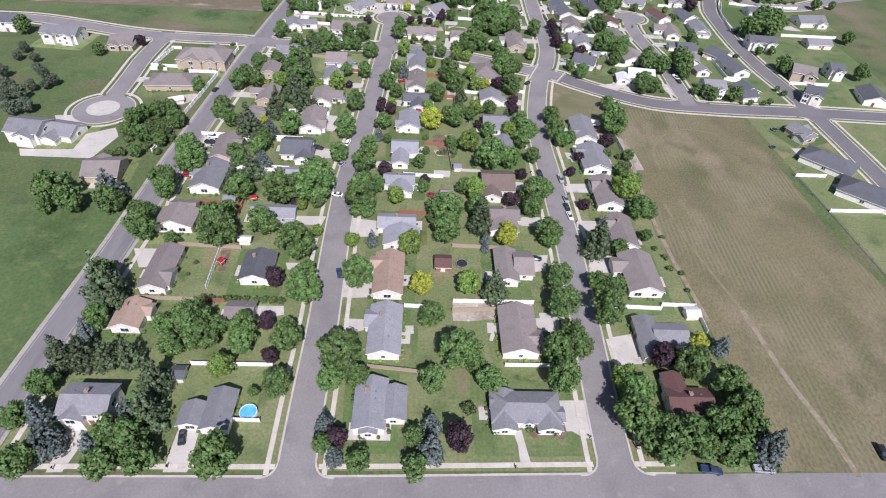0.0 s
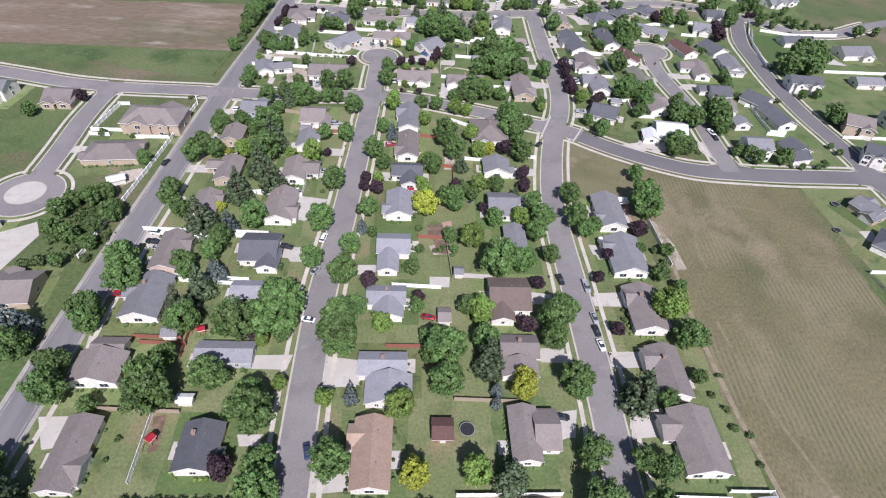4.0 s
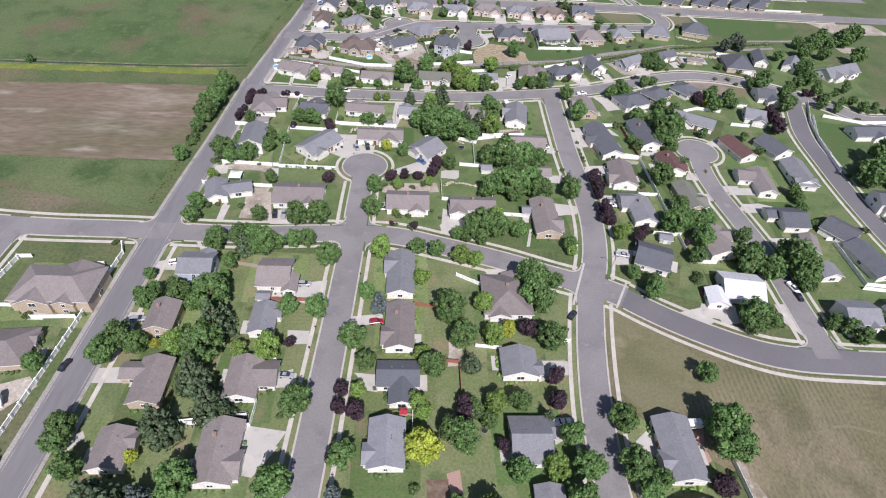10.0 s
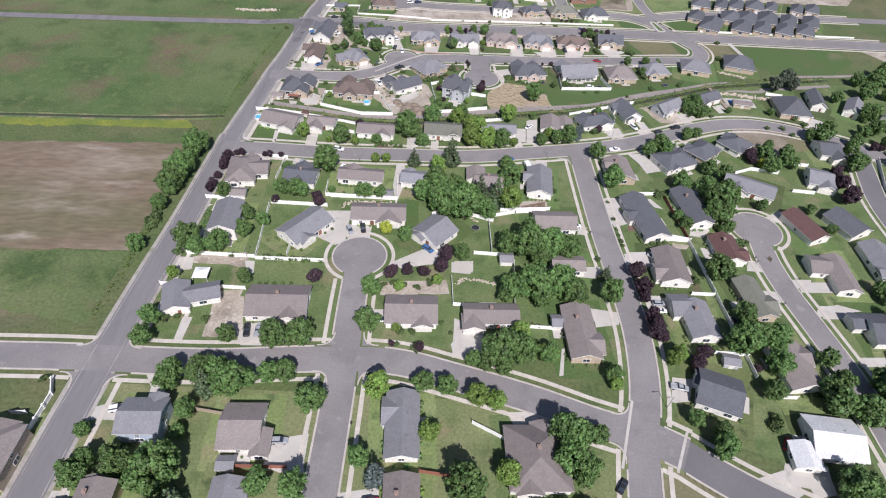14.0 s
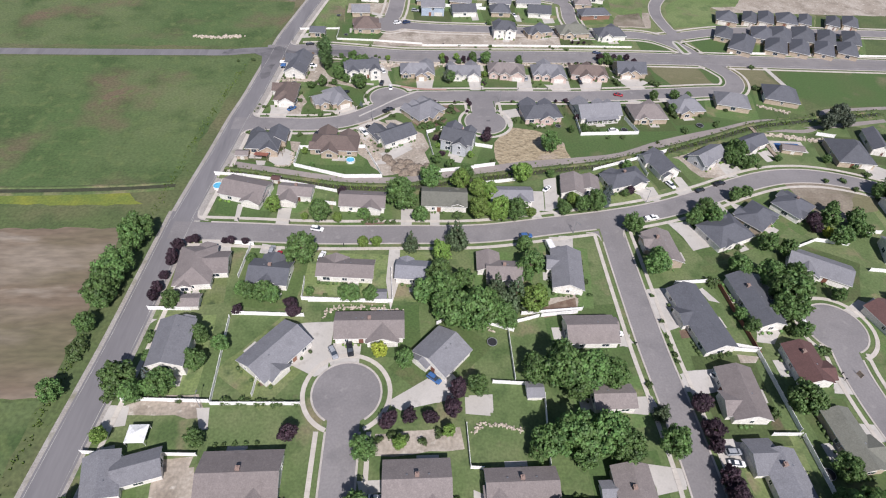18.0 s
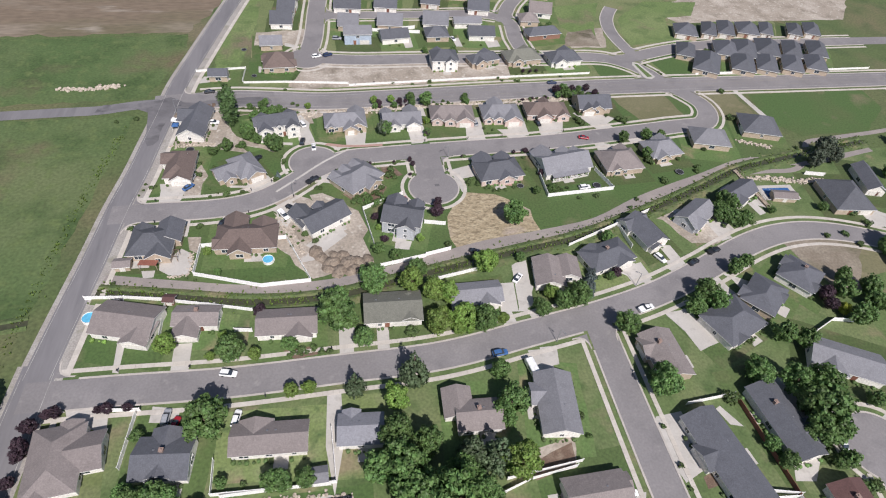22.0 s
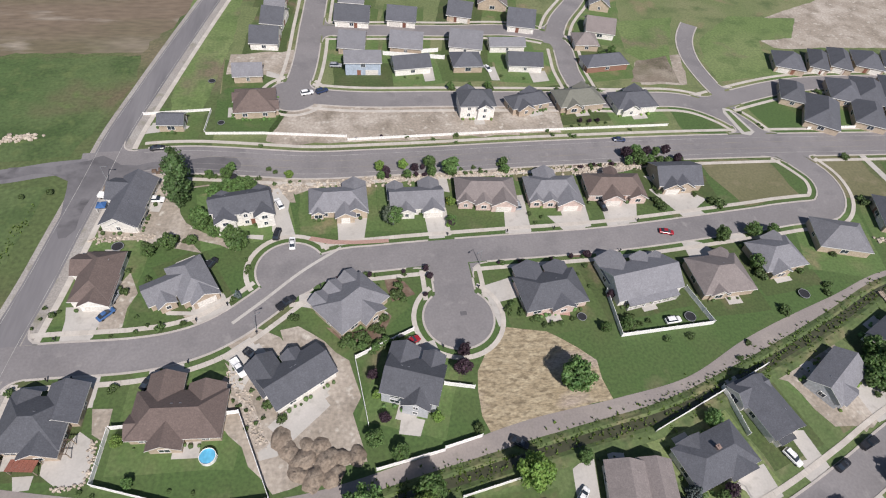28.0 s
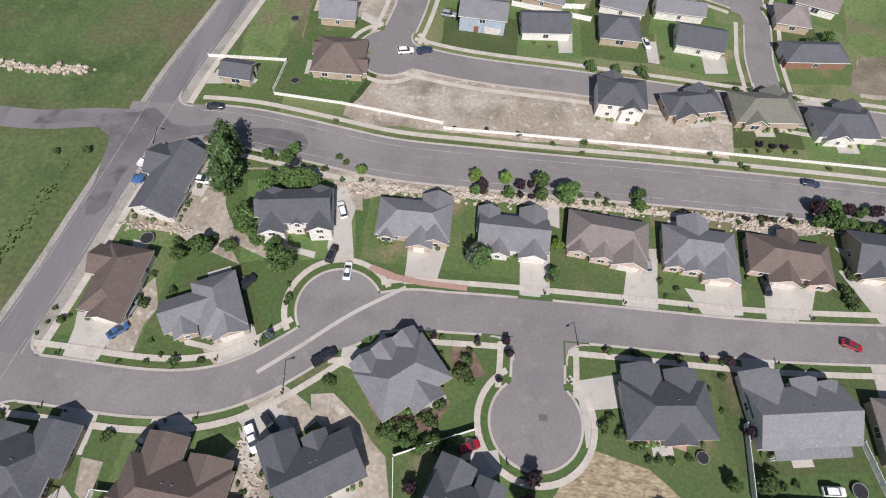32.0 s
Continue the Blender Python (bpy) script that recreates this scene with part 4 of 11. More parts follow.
CROWNS = {"d": [crown_mesh("d", i, 1900, 0.062) for i in range(5)], "l": [crown_mesh("l", 10 + i, 1900, 0.062) for i in range(2)], "y": [crown_mesh("y", 20, 1900, 0.062)], "p": [crown_mesh("p", 30 + i, 1900, 0.062) for i in range(2)], "s": [crown_mesh("s", 40 + i, 700, 0.075) for i in range(2)], "b": [crown_mesh("b", 50 + i, 700, 0.075) for i in range(2)], "c": [crown_mesh("c", 60, 900, 0.1)], "o": [crown_mesh("o", 90 + i, 1000, 0.08) for i in range(2)], "k": [crown_mesh("k", 70 + i, 190, 0.13) for i in range(4)]}
TRUNKS = {"d": trunk_mesh(1.3, 5), "s": trunk_mesh(2.6, 0)}
TREE_WORDS = {"d": ("maple_tree", "broad leafy green shade tree with dense crown", "tree"), "l": ("ash_tree", "light green leafy tree with airy crown", "tree"), "y": ("locust_tree", "golden yellow-green leafy garden tree", "tree"), "p": ("plum_tree", "dark purple-leaved ornamental plum tree", "tree"), "s": ("spruce_tree", "tall dark green conical spruce tree", "tree"), "b": ("blue_spruce", "silvery blue conical spruce tree", "tree"), "c": ("poplar_tree", "tall narrow columnar green poplar tree", "tree"), "o": ("olive_tree", "grey-green silvery leafy tree in rough grass", "tree"), "k": ("shrub", "low rounded green garden shrub", "shrub")}
DISTANT = []


def tree(kind, x, y, r, tall=1.0):
    rng = random.Random(round(x * 10) * 7919 + round(y * 10))
    name, label, category = TREE_WORDS[kind]
    if kind in "dl" and (y > 575 or abs(x) > 118 or y < 72):
        DISTANT.append((x, y, r, rng.randrange(3), rng.uniform(0, 6.28)))
        return None
    me = CROWNS[kind][rng.randrange(len(CROWNS[kind]))]
    stretch = tall * rng.uniform(0.9, 1.1)
    m = pose(x, y, 0, 0, 0, rng.uniform(0, 360)) @ Matrix.Diagonal((r, r * rng.uniform(0.9, 1.1), r * stretch, 1))
    if kind == "k":
        ob = new(name, me)
        ob.matrix_basis = m
        return tagged(ob, label, category, "garden shrubs")
    base = new(name)
    base.matrix_basis = m
    tagged(base, ("young " if r < 1.6 else "large " if r > 4.6 else "") + label, category, "garden and street trees")
    part_of("trunk", TRUNKS["s" if kind in "sbc" else "d"], base)
    part_of("crown", me, base)
    return base


# ---- cars ----
TYRE = mat("tyre rubber", (0.03, 0.03, 0.03), grain=4.0)
LAMP = mat("lamp glass", (0.6, 0.58, 0.55), rough=0.2)
PAINT = {k: mat("car paint " + k, c, rough=0.25, grain=1.0) for k, c in {"w": (0.75, 0.75, 0.74), "d": (0.025, 0.026, 0.03), "g": (0.3, 0.31, 0.33), "r": (0.3, 0.02, 0.03), "b": (0.05, 0.12, 0.28), "n": (0.03, 0.045, 0.1)}.items()}
PAINT_WORD = {"w": "white", "d": "black", "g": "silver-grey", "r": "red", "b": "blue", "n": "dark blue"}


def loft(sections):
    """A hull through (x, half width, low z, shoulder z) sections, with rounded shoulders."""
    v, f = [], []
    for x, hw, lo, hi in sections:
        v += [(x, -hw * 0.92, lo), (x, -hw, lo + 0.25 * (hi - lo)), (x, -hw * 0.98, hi - 0.12), (x, -hw * 0.84, hi), (x, hw * 0.84, hi), (x, hw * 0.98, hi - 0.12), (x, hw, lo + 0.25 * (hi - lo)), (x, hw * 0.92, lo)]
    n = len(sections)
    for i in range(n - 1):
        for k in range(8):
            f.append((i * 8 + k, i * 8 + (k + 1) % 8, (i + 1) * 8 + (k + 1) % 8, (i + 1) * 8 + k))
    f += [tuple(range(7, -1, -1)), tuple(range((n - 1) * 8, n * 8))]
    return v, f


SHAPES = {
    "sedan": ([(-2.3, 0.7, 0.4, 0.75), (-2.2, 0.86, 0.28, 0.9), (-1.3, 0.9, 0.25, 0.96), (0.9, 0.9, 0.25, 0.94), (1.9, 0.86, 0.27, 0.82), (2.25, 0.68, 0.4, 0.66)], [(-1.75, 0.7, 0.9, 0.98), (-1.0, 0.72, 0.9, 1.4), (0.25, 0.72, 0.9, 1.42), (1.15, 0.7, 0.88, 0.96)], [(-0.95, 0.62, 1.385, 1.44), (0.2, 0.62, 1.4, 1.46)]),
    "suv": ([(-2.35, 0.78, 0.45, 0.95), (-2.25, 0.92, 0.35, 1.08), (0.9, 0.94, 0.32, 1.08), (1.95, 0.9, 0.35, 0.98), (2.3, 0.74, 0.45, 0.82)], [(-2.2, 0.78, 1.02, 1.15), (-1.95, 0.8, 1.02, 1.68), (0.35, 0.8, 1.02, 1.7), (1.1, 0.78, 1.0, 1.1)], [(-1.9, 0.7, 1.665, 1.73), (0.3, 0.7, 1.68, 1.75)]),
    "pickup": ([(-2.8, 0.85, 0.5, 1.0), (-2.7, 0.96, 0.45, 1.08), (1.4, 0.98, 0.42, 1.1), (2.4, 0.94, 0.45, 1.0), (2.75, 0.78, 0.5, 0.85)], [(-0.75, 0.82, 1.02, 1.15), (-0.55, 0.84, 1.02, 1.75), (0.75, 0.84, 1.02, 1.77), (1.5, 0.82, 1.02, 1.1)], [(-0.5, 0.74, 1.735, 1.8), (0.7, 0.74, 1.75, 1.82)])}


def wheel_mesh():
    v, f = [], []
    for y in (-0.11, 0.11):
        for rad in (0.33, 0.19):
            v += [(rad * math.cos(i * math.pi / 6), y, rad * math.sin(i * math.pi / 6)) for i in range(12)]
    for i in range(12):
        j = (i + 1) % 12
        f += [(i, j, 24 + j, 24 + i), (i, 12 + i, 12 + j, j), (24 + i, 24 + j, 36 + j, 36 + i)]
    f += [tuple(range(12, 24)), tuple(range(47, 35, -1))]
    return mesh_of("wheel", v, f, TYRE)


WHEEL = wheel_mesh()
HEADLIGHT = mesh_of("headlight", *box(-0.06, -0.14, -0.06, 0.06, 0.14, 0.06), LAMP)
CAR_PARTS = {}
CAR_COUNT = [0]


def car(x, y, turn, colour, kind=""):
    CAR_COUNT[0] += 1
    rng = random.Random(CAR_COUNT[0])
    kind = kind or rng.choice(("sedan", "sedan", "suv", "suv", "pickup"))
    key = (kind, colour)
    if key not in CAR_PARTS:
        hull, cabin, lid = SHAPES[kind]
        length = hull[-1][0]
        hv, hf = loft(hull)
        if kind == "pickup":
            hv, hf = joined([(hv, hf), box(-2.7, -0.93, 1.05, -0.8, -0.83, 1.3), box(-2.7, 0.83, 1.05, -0.8, 0.93, 1.3), box(-2.75, -0.9, 1.05, -2.65, 0.9, 1.3)])
        CAR_PARTS[key] = (mesh_of("body", hv, hf, PAINT[colour]), mesh_of("cabin_glass", *loft(cabin), GLASS), mesh_of("roof", *loft(lid), PAINT[colour]), length)
    base = new("car")
    base.matrix_basis = pose(x, y, 0.062, 0, 0, turn)
    tagged(base, "%s %s parked on the pavement side" % (PAINT_WORD[colour], {"sedan": "saloon car", "suv": "estate car", "pickup": "pickup truck"}[kind]), "car", "parked cars")
    for s in (-1, 1):
        part_of("headlight", HEADLIGHT, base, pose(CAR_PARTS[key][3] - 0.07, s * 0.5, 0.6))
    for name, me in zip(("body", "cabin_glass", "roof"), CAR_PARTS[key]):
        part_of(name, me, base)
    axle = 1.45 if kind != "pickup" else 1.75
    for sx in (-1, 1):
        for sy in (-1, 1):
            part_of("wheel", WHEEL, base, pose(sx * axle, sy * 0.82, 0.33))


# ---- fences ----
FENCE = {"white": mat("white vinyl", (0.78, 0.77, 0.75), rough=0.5, grain=2.0), "red": mat("red-stained boards", (0.26, 0.1, 0.07), grain=5.0), "wood": mat("grey boards", (0.32, 0.26, 0.2), grain=5.0), "wall": mat("pale fence boards", (0.74, 0.73, 0.71), grain=2.0), "low": mat("low white vinyl", (0.74, 0.73, 0.7), rough=0.5, grain=2.0), "chain": mat("fence wire", (0.3, 0.31, 0.32), metal=0.5)}
FENCE_WORD = {"white": "solid white vinyl privacy fence with posts", "red": "red-stained wooden board fence", "wood": "weathered wooden board fence", "wall": "long pale slatted boundary fence beside the highway", "low": "low white vinyl fence along the road", "chain": "low grey wire fence at the field edge"}
FENCE_MESH = {}


def fence_piece(material, length):
    key = (material, round(length, 1))
    if key not in FENCE_MESH:
        h = {"chain": 1.2, "low": 1.1}.get(material, 1.8)
        if material == "chain":
            pieces = [box(0, -0.02, z, length, 0.02, z + 0.04) for z in (0.15, 0.4, 0.65, 0.9, 1.15)]
        else:
            outline = [(-0.05, 0.08), (-0.05, 0.24), (-0.025, 0.24), (-0.025, h - 0.14), (-0.05, h - 0.14), (-0.05, h), (0.05, h), (0.05, h - 0.14), (0.025, h - 0.14), (0.025, 0.24), (0.05, 0.24), (0.05, 0.08)]
            thick = 2.6 if material == "wall" else 1.0
            outline = [(y * thick, z) for y, z in outline]
            n = len(outline)
            pieces = [([(x, y, z) for x in (0.02, length - 0.02) for y, z in outline], [tuple(range(n)), tuple(range(2 * n - 1, n - 1, -1))] + [(i, n + i, n + (i + 1) % n, (i + 1) % n) for i in range(n)])]
        FENCE_MESH[key] = mesh_of("panel", *joined(pieces), FENCE[material])
        p = 0.24 if material == "wall" else 0.07
        FENCE_MESH[(material, "post")] = mesh_of("post", *joined([box(-p, -p, 0, p, p, h + 0.1), box(-p - 0.03, -p - 0.03, h + 0.1, p + 0.03, p + 0.03, h + 0.16)]), FENCE[material])
    return FENCE_MESH[key]


def fence(material, points, span=3.0):
    base = new("fence")
    base.matrix_basis = pose(points[0][0], points[0][1], 0)
    tagged(base, FENCE_WORD[material], "fence", "garden fences")
    ox, oy = points[0]
    for (ax, ay), (bx, by) in zip(points, points[1:]):
        total = math.hypot(bx - ax, by - ay)
        n = max(1, round(total / span))
        a = math.degrees(math.atan2(by - ay, bx - ax))
        me = fence_piece(material, total / n)
        for i in range(n):
            px, py = ax + (bx - ax) * i / n - ox, ay + (by - ay) * i / n - oy
            part_of("panel", me, base, pose(px, py, 0, 0, 0, a))
            part_of("post", FENCE_MESH[(material, "post")], base, pose(px, py, 0, 0, 0, a))
    part_of("post", FENCE_MESH[(material, "post")], base, pose(bx - ox, by - oy, 0))


# ---- drives and beds ----
FRESH = mat("fresh meadow grass", (0.12, 0.172, 0.055), spots=(((0.155, 0.195, 0.075), 0.03, 0.45, 0.66), ((0.16, 0.135, 0.085), 0.05, 0.56, 0.7), ((0.085, 0.13, 0.04), 0.12, 0.5, 0.7)), grain=1.0, bump=0.1, speck=0.22, coords="World")
PLOT = mat("brown plot soil", (0.2, 0.165, 0.125), spots=(((0.26, 0.225, 0.175), 0.12, 0.45, 0.68), ((0.14, 0.125, 0.08), 0.07, 0.5, 0.68)), grain=1.2, bump=0.08, coords="World")
STONY = mat("pale bed gravel", (0.36, 0.31, 0.26), spots=(((0.5, 0.45, 0.39), 0.5, 0.5, 0.66), ((0.22, 0.19, 0.15), 0.8, 0.52, 0.7)), grain=3.0, bump=0.06, coords="World")
PAVER = mat("red pavers", (0.36, 0.23, 0.19), grain=4.0, coords="World")
PADS = {"concrete": (CONCRETE, "drive", "pale concrete drive in front of a garage", "drive"), "dirt": (DIRT, "dirt_lot", "bare dusty building plot", "bare ground"), "dry": (DRY, "dry_patch", "dry yellowed grass patch", "dry grass"), "straw": (STRAW, "straw_patch", "flattened pale straw on an empty plot", "dry grass"), "mulch": (MULCH, "bark_bed", "dark bark planting bed", "planting bed"), "green": (LAWN_DEEP, "green", "deep green mown park lawn", "lawn"), "meadow": (FIELD_GREEN, "meadow", "bright green rough meadow", "meadow"), "fresh": (FRESH, "meadow", "bright fresh green grass on open ground", "meadow"), "soil": (PLOT, "bare_plot", "bare brown soil of an empty plot", "bare ground"), "stone": (STONY, "gravel_bed", "pale gravel planting bed with stones", "planting bed"), "paver": (PAVER, "brick_paving", "reddish brick paving", "paving")}
PAD_COUNT = [0]


def pad(kind, corners):
    PAD_COUNT[0] += 1
    material, name, label, category = PADS[kind]
    sheet("%s_%d" % (name, PAD_COUNT[0]), corners, (0.0405 if kind != "concrete" else 0.0435) + 0.000008 * PAD_COUNT[0], material, label=label, category=category, wobble=0.0 if kind == "concrete" else 1.2)


def lot(x, y, turn, w, d):
    PAD_COUNT[0] += 1
    c, s = math.cos(radians(turn)), math.sin(radians(turn))
    corners = [(x + c * a - s * b, y + s * a + c * b) for a, b in ((-w / 2, -d / 2), (w / 2, -d / 2), (w / 2, d / 2), (-w / 2, d / 2))]
    sheet("lawn_%d" % (PAD_COUNT[0] + 10), corners, 0.026 + 0.00003 * PAD_COUNT[0], LAWN_LOT if y > 452 else (LAWN_DEEP, LAWN_LOT, LAWN_MID, LAWN_OLD, LAWN_LOT)[round(x * 3 + y * 7) % 5] if y > 318 else (LAWN_OLD, LAWN_MID, LAWN_OLD, LAWN_LOT, LAWN_OLD)[round(x * 3 + y * 7) % 5], label="garden lawn round a house", category="lawn", wobble=0.6)

# ---- garden things ----
BLUE_WATER = mat("pool water", (0.12, 0.42, 0.62), rough=0.1, grain=0.8)
BLACK_MESH = mat("trampoline net", (0.02, 0.02, 0.024), grain=3.0)
PLAY_WOOD = mat("play timber", (0.32, 0.13, 0.06), grain=4.0)
STONE = mat("pale boulder", (0.45, 0.39, 0.32), spots=(((0.33, 0.28, 0.22), 1.2, 0.45, 0.7),), grain=4.0, island=0.2)
DARK_PATCH = mat("tar-dark asphalt", (0.118, 0.112, 0.117), spots=(((0.168, 0.16, 0.165), 0.06, 0.4, 0.58), ((0.085, 0.081, 0.085), 0.16, 0.54, 0.7)), grain=1.0, speck=0.06, coords="World")
SOIL = mat("heaped soil", (0.21, 0.165, 0.125), spots=(((0.27, 0.22, 0.17), 0.5, 0.45, 0.7), ((0.11, 0.09, 0.07), 1.1, 0.5, 0.7)), grain=2.0, bump=0.1, coords="World")


def tube(r0, z0, r1, z1, n=20, cap=True):
    v = [(r * math.cos(2 * math.pi * i / n), r * math.sin(2 * math.pi * i / n), z) for r, z in ((r0, z0), (r1, z1)) for i in range(n)]
    f = [(i, (i + 1) % n, n + (i + 1) % n, n + i) for i in range(n)]
    if cap:
        f += [tuple(range(n - 1, -1, -1)), tuple(range(n, 2 * n))]
    return v, f


def ring(r0, r1, z0, z1, n=24):
    v = [(r * math.cos(2 * math.pi * i / n), r * math.sin(2 * math.pi * i / n), z) for r, z in ((r0, z0), (r1, z0), (r1, z1), (r0, z1)) for i in range(n)]
    f = [(k * n + i, k * n + (i + 1) % n, ((k + 1) % 4) * n + (i + 1) % n, ((k + 1) % 4) * n + i) for k in range(4) for i in range(n)]
    return v, f


TRAMP = [mesh_of("rim", *ring(0.9, 1.0, 0.36, 0.42), FENCE["chain"]), mesh_of("mat", *tube(0.9, 0.38, 0.9, 0.39), BLACK_MESH), mesh_of("leg", *tube(0.02, 0.0, 0.02, 0.37, 6), FENCE["chain"]), mesh_of("net_pole", *tube(0.014, 0.4, 0.014, 1.2, 6), BLACK_MESH)]


def trampoline(x, y, r):
    base = new("trampoline")
    base.matrix_basis = pose(x, y, 0.03) @ Matrix.Diagonal((r, r, min(r, 2.2), 1))
    tagged(base, "round black garden trampoline on a lawn", "trampoline", "trampolines")
    part_of("rim", TRAMP[0], base)
    part_of("mat", TRAMP[1], base)
    for i in range(4):
        part_of("leg", TRAMP[2], base, pose(0.94 * math.cos(i * math.pi / 2), 0.94 * math.sin(i * math.pi / 2), 0))
        part_of("net_pole", TRAMP[3], base, pose(0.94 * math.cos(0.6 + i * math.pi / 2), 0.94 * math.sin(0.6 + i * math.pi / 2), 0))


def pool(x, y, r):
    base = new("swimming_pool")
    base.matrix_basis = pose(x, y, 0.03)
    tagged(base, "round blue above-ground swimming pool on a lawn", "pool")
    part_of("wall", mesh_of("wall", *ring(r - 0.12, r, 0, 1.15, 28), TRIM), base, label="white pool wall")
    part_of("water", mesh_of("water", *tube(r - 0.13, 0.1, r - 0.13, 0.95, 28), BLUE_WATER), base, label="clear blue pool water")
    part_of("ladder", mesh_of("ladder", *joined([box(-0.25, -0.04, 0, -0.19, 0.04, 1.5), box(0.19, -0.04, 0, 0.25, 0.04, 1.5)] + [box(-0.2, -0.03, z, 0.2, 0.03, z + 0.05) for z in (0.3, 0.6, 0.9, 1.2)]), TRIM), base, pose(r + 0.1, 0, 0, 0, 0, 90))


def play_set(x, y, turn):
    base = new("play_set")
    base.matrix_basis = pose(x, y, 0.03, 0, 0, turn)
    tagged(base, "wooden garden play set with red roof and slide", "play set", "play sets")
    for sx in (-0.7, 0.7):
        for sy in (-0.7, 0.7):
            part_of("post", mesh_of("post", *box(sx - 0.06, sy - 0.06, 0, sx + 0.06, sy + 0.06, 2.4), PLAY_WOOD), base)
    part_of("platform", mesh_of("platform", *box(-0.8, -0.8, 1.2, 0.8, 0.8, 1.3), PLAY_WOOD), base)
    part_of("roof", roof_mesh(1.3, 1.3, 2.4, "a", PAINT["r"]), base)
    part_of("slide", mesh_of("slide", [(0.8, -0.3, 1.25), (0.8, 0.3, 1.25), (2.9, 0.3, 0.1), (2.9, -0.3, 0.1), (0.8, -0.3, 1.19), (0.8, 0.3, 1.19), (2.9, 0.3, 0.02), (2.9, -0.3, 0.02)], [(0, 3, 2, 1), (4, 5, 6, 7), (0, 4, 7, 3), (1, 2, 6, 5), (2, 3, 7, 6)], ROOF["t"]), base)
    part_of("beam", mesh_of("beam", *box(-3.2, -0.06, 2.2, -0.7, 0.06, 2.32), PLAY_WOOD), base)
    part_of("brace", mesh_of("brace", *box(-3.2, -0.06, 0, -3.08, 0.06, 2.25), PLAY_WOOD), base)


def mound(x, y, r, h):
    v, f, n = [(0, 0, h)], [], 18
    for k, u in enumerate((0.25, 0.55, 0.8, 1.0)):
        for i in range(n):
            a = 2 * math.pi * i / n
            q = r * u * (1.1 + 0.42 * noise.noise((math.cos(a) * 1.3 + x, math.sin(a) * 1.3 + y, k)))
            v.append((q * 1.35 * math.cos(a), q * math.sin(a), h * (1 - u ** 1.4) * (1 + 0.5 * noise.noise((x + i * 0.7, y, k * 1.3)))))
    f += [(0, 1 + i, 1 + (i + 1) % n) for i in range(n)]
    for k in range(3):
        f += [(1 + k * n + i, 1 + (k + 1) * n + i, 1 + (k + 1) * n + (i + 1) % n, 1 + k * n + (i + 1) % n) for i in range(n)]
    ob = new("soil_heap", mesh_of("soil_heap", v, f, SOIL, True))
    ob.matrix_basis = pose(x, y, 0.04, 0, 0, (x * 37 + y * 11) % 180)
    tagged(ob, "tipped heap of grey-brown soil on a building plot", "soil heap", "soil heaps")


BOX_POST = mesh_of("post", *box(-0.07, -0.07, 0, 0.07, 0.07, 1.05), BLACK_MESH)
BOX_BODY = mesh_of("letter_box", *joined([box(-0.14, -0.28, 1.0, 0.14, 0.28, 1.3), box(-0.18, -0.05, 0.55, 0.18, 0.05, 0.62)]), BLACK_MESH)


def mailbox(x, y, turn):
    base = new("mailbox")
    base.matrix_basis = pose(x, y, 0.02, 0, 0, turn)
    tagged(base, "black post-mounted mailbox beside the kerb", "mailbox", "mailboxes")
    part_of("post", BOX_POST, base)
    part_of("letter_box", BOX_BODY, base)


LAMP_POLE = mesh_of("pole", *tube(0.12, 0, 0.07, 6.2, 8), FENCE["chain"])
LAMP_ARM = mesh_of("arm", *box(-0.04, 0, 6.1, 0.04, 1.6, 6.2), FENCE["chain"])
LAMP_HEAD = mesh_of("lamp_head", *joined([box(-0.16, 1.3, 5.98, 0.16, 2.0, 6.12)]), METAL)


def street_lamp(x, y, turn):
    base = new("street_lamp")
    base.matrix_basis = pose(x, y, 0.02, 0, 0, turn)
    tagged(base, "grey metal street lamp with a short arm", "street lamp", "street lamps")
    part_of("pole", LAMP_POLE, base)
    part_of("arm", LAMP_ARM, base)
    part_of("lamp_head", LAMP_HEAD, base)


def trailer(x, y, turn, length=7.0):
    base = new("caravan")
    base.matrix_basis = pose(x, y, 0.06, 0, 0, turn)
    tagged(base, "white touring caravan parked beside a house", "caravan")
    v, f = loft([(-length / 2, 1.05, 0.9, 2.5), (-length / 2 + 0.3, 1.15, 0.7, 2.8), (length / 2 - 0.6, 1.15, 0.7, 2.8), (length / 2, 1.0, 0.9, 2.2)])
    part_of("body", mesh_of("body", v, f, PAINT["w"]), base)
    for sx in (-0.45, 0.45):
        for sy in (-1, 1):
            part_of("wheel", WHEEL, base, pose(sx, sy * 0.95, 0.33))
    for sy in (-1, 1):
        part_of("window", mesh_of("window", *box(-1.0, sy * 1.15 - 0.03, 1.5, 1.0, sy * 1.15 + 0.03, 2.1), GLASS), base)
    part_of("hitch", mesh_of("hitch", *box(length / 2 - 0.1, -0.06, 0.5, length / 2 + 1.0, 0.06, 0.62), METAL), base)
    part_of("jockey_leg", mesh_of("jockey_leg", *box(length / 2 + 0.8, -0.05, 0.0, length / 2 + 0.9, 0.05, 0.55), METAL), base)


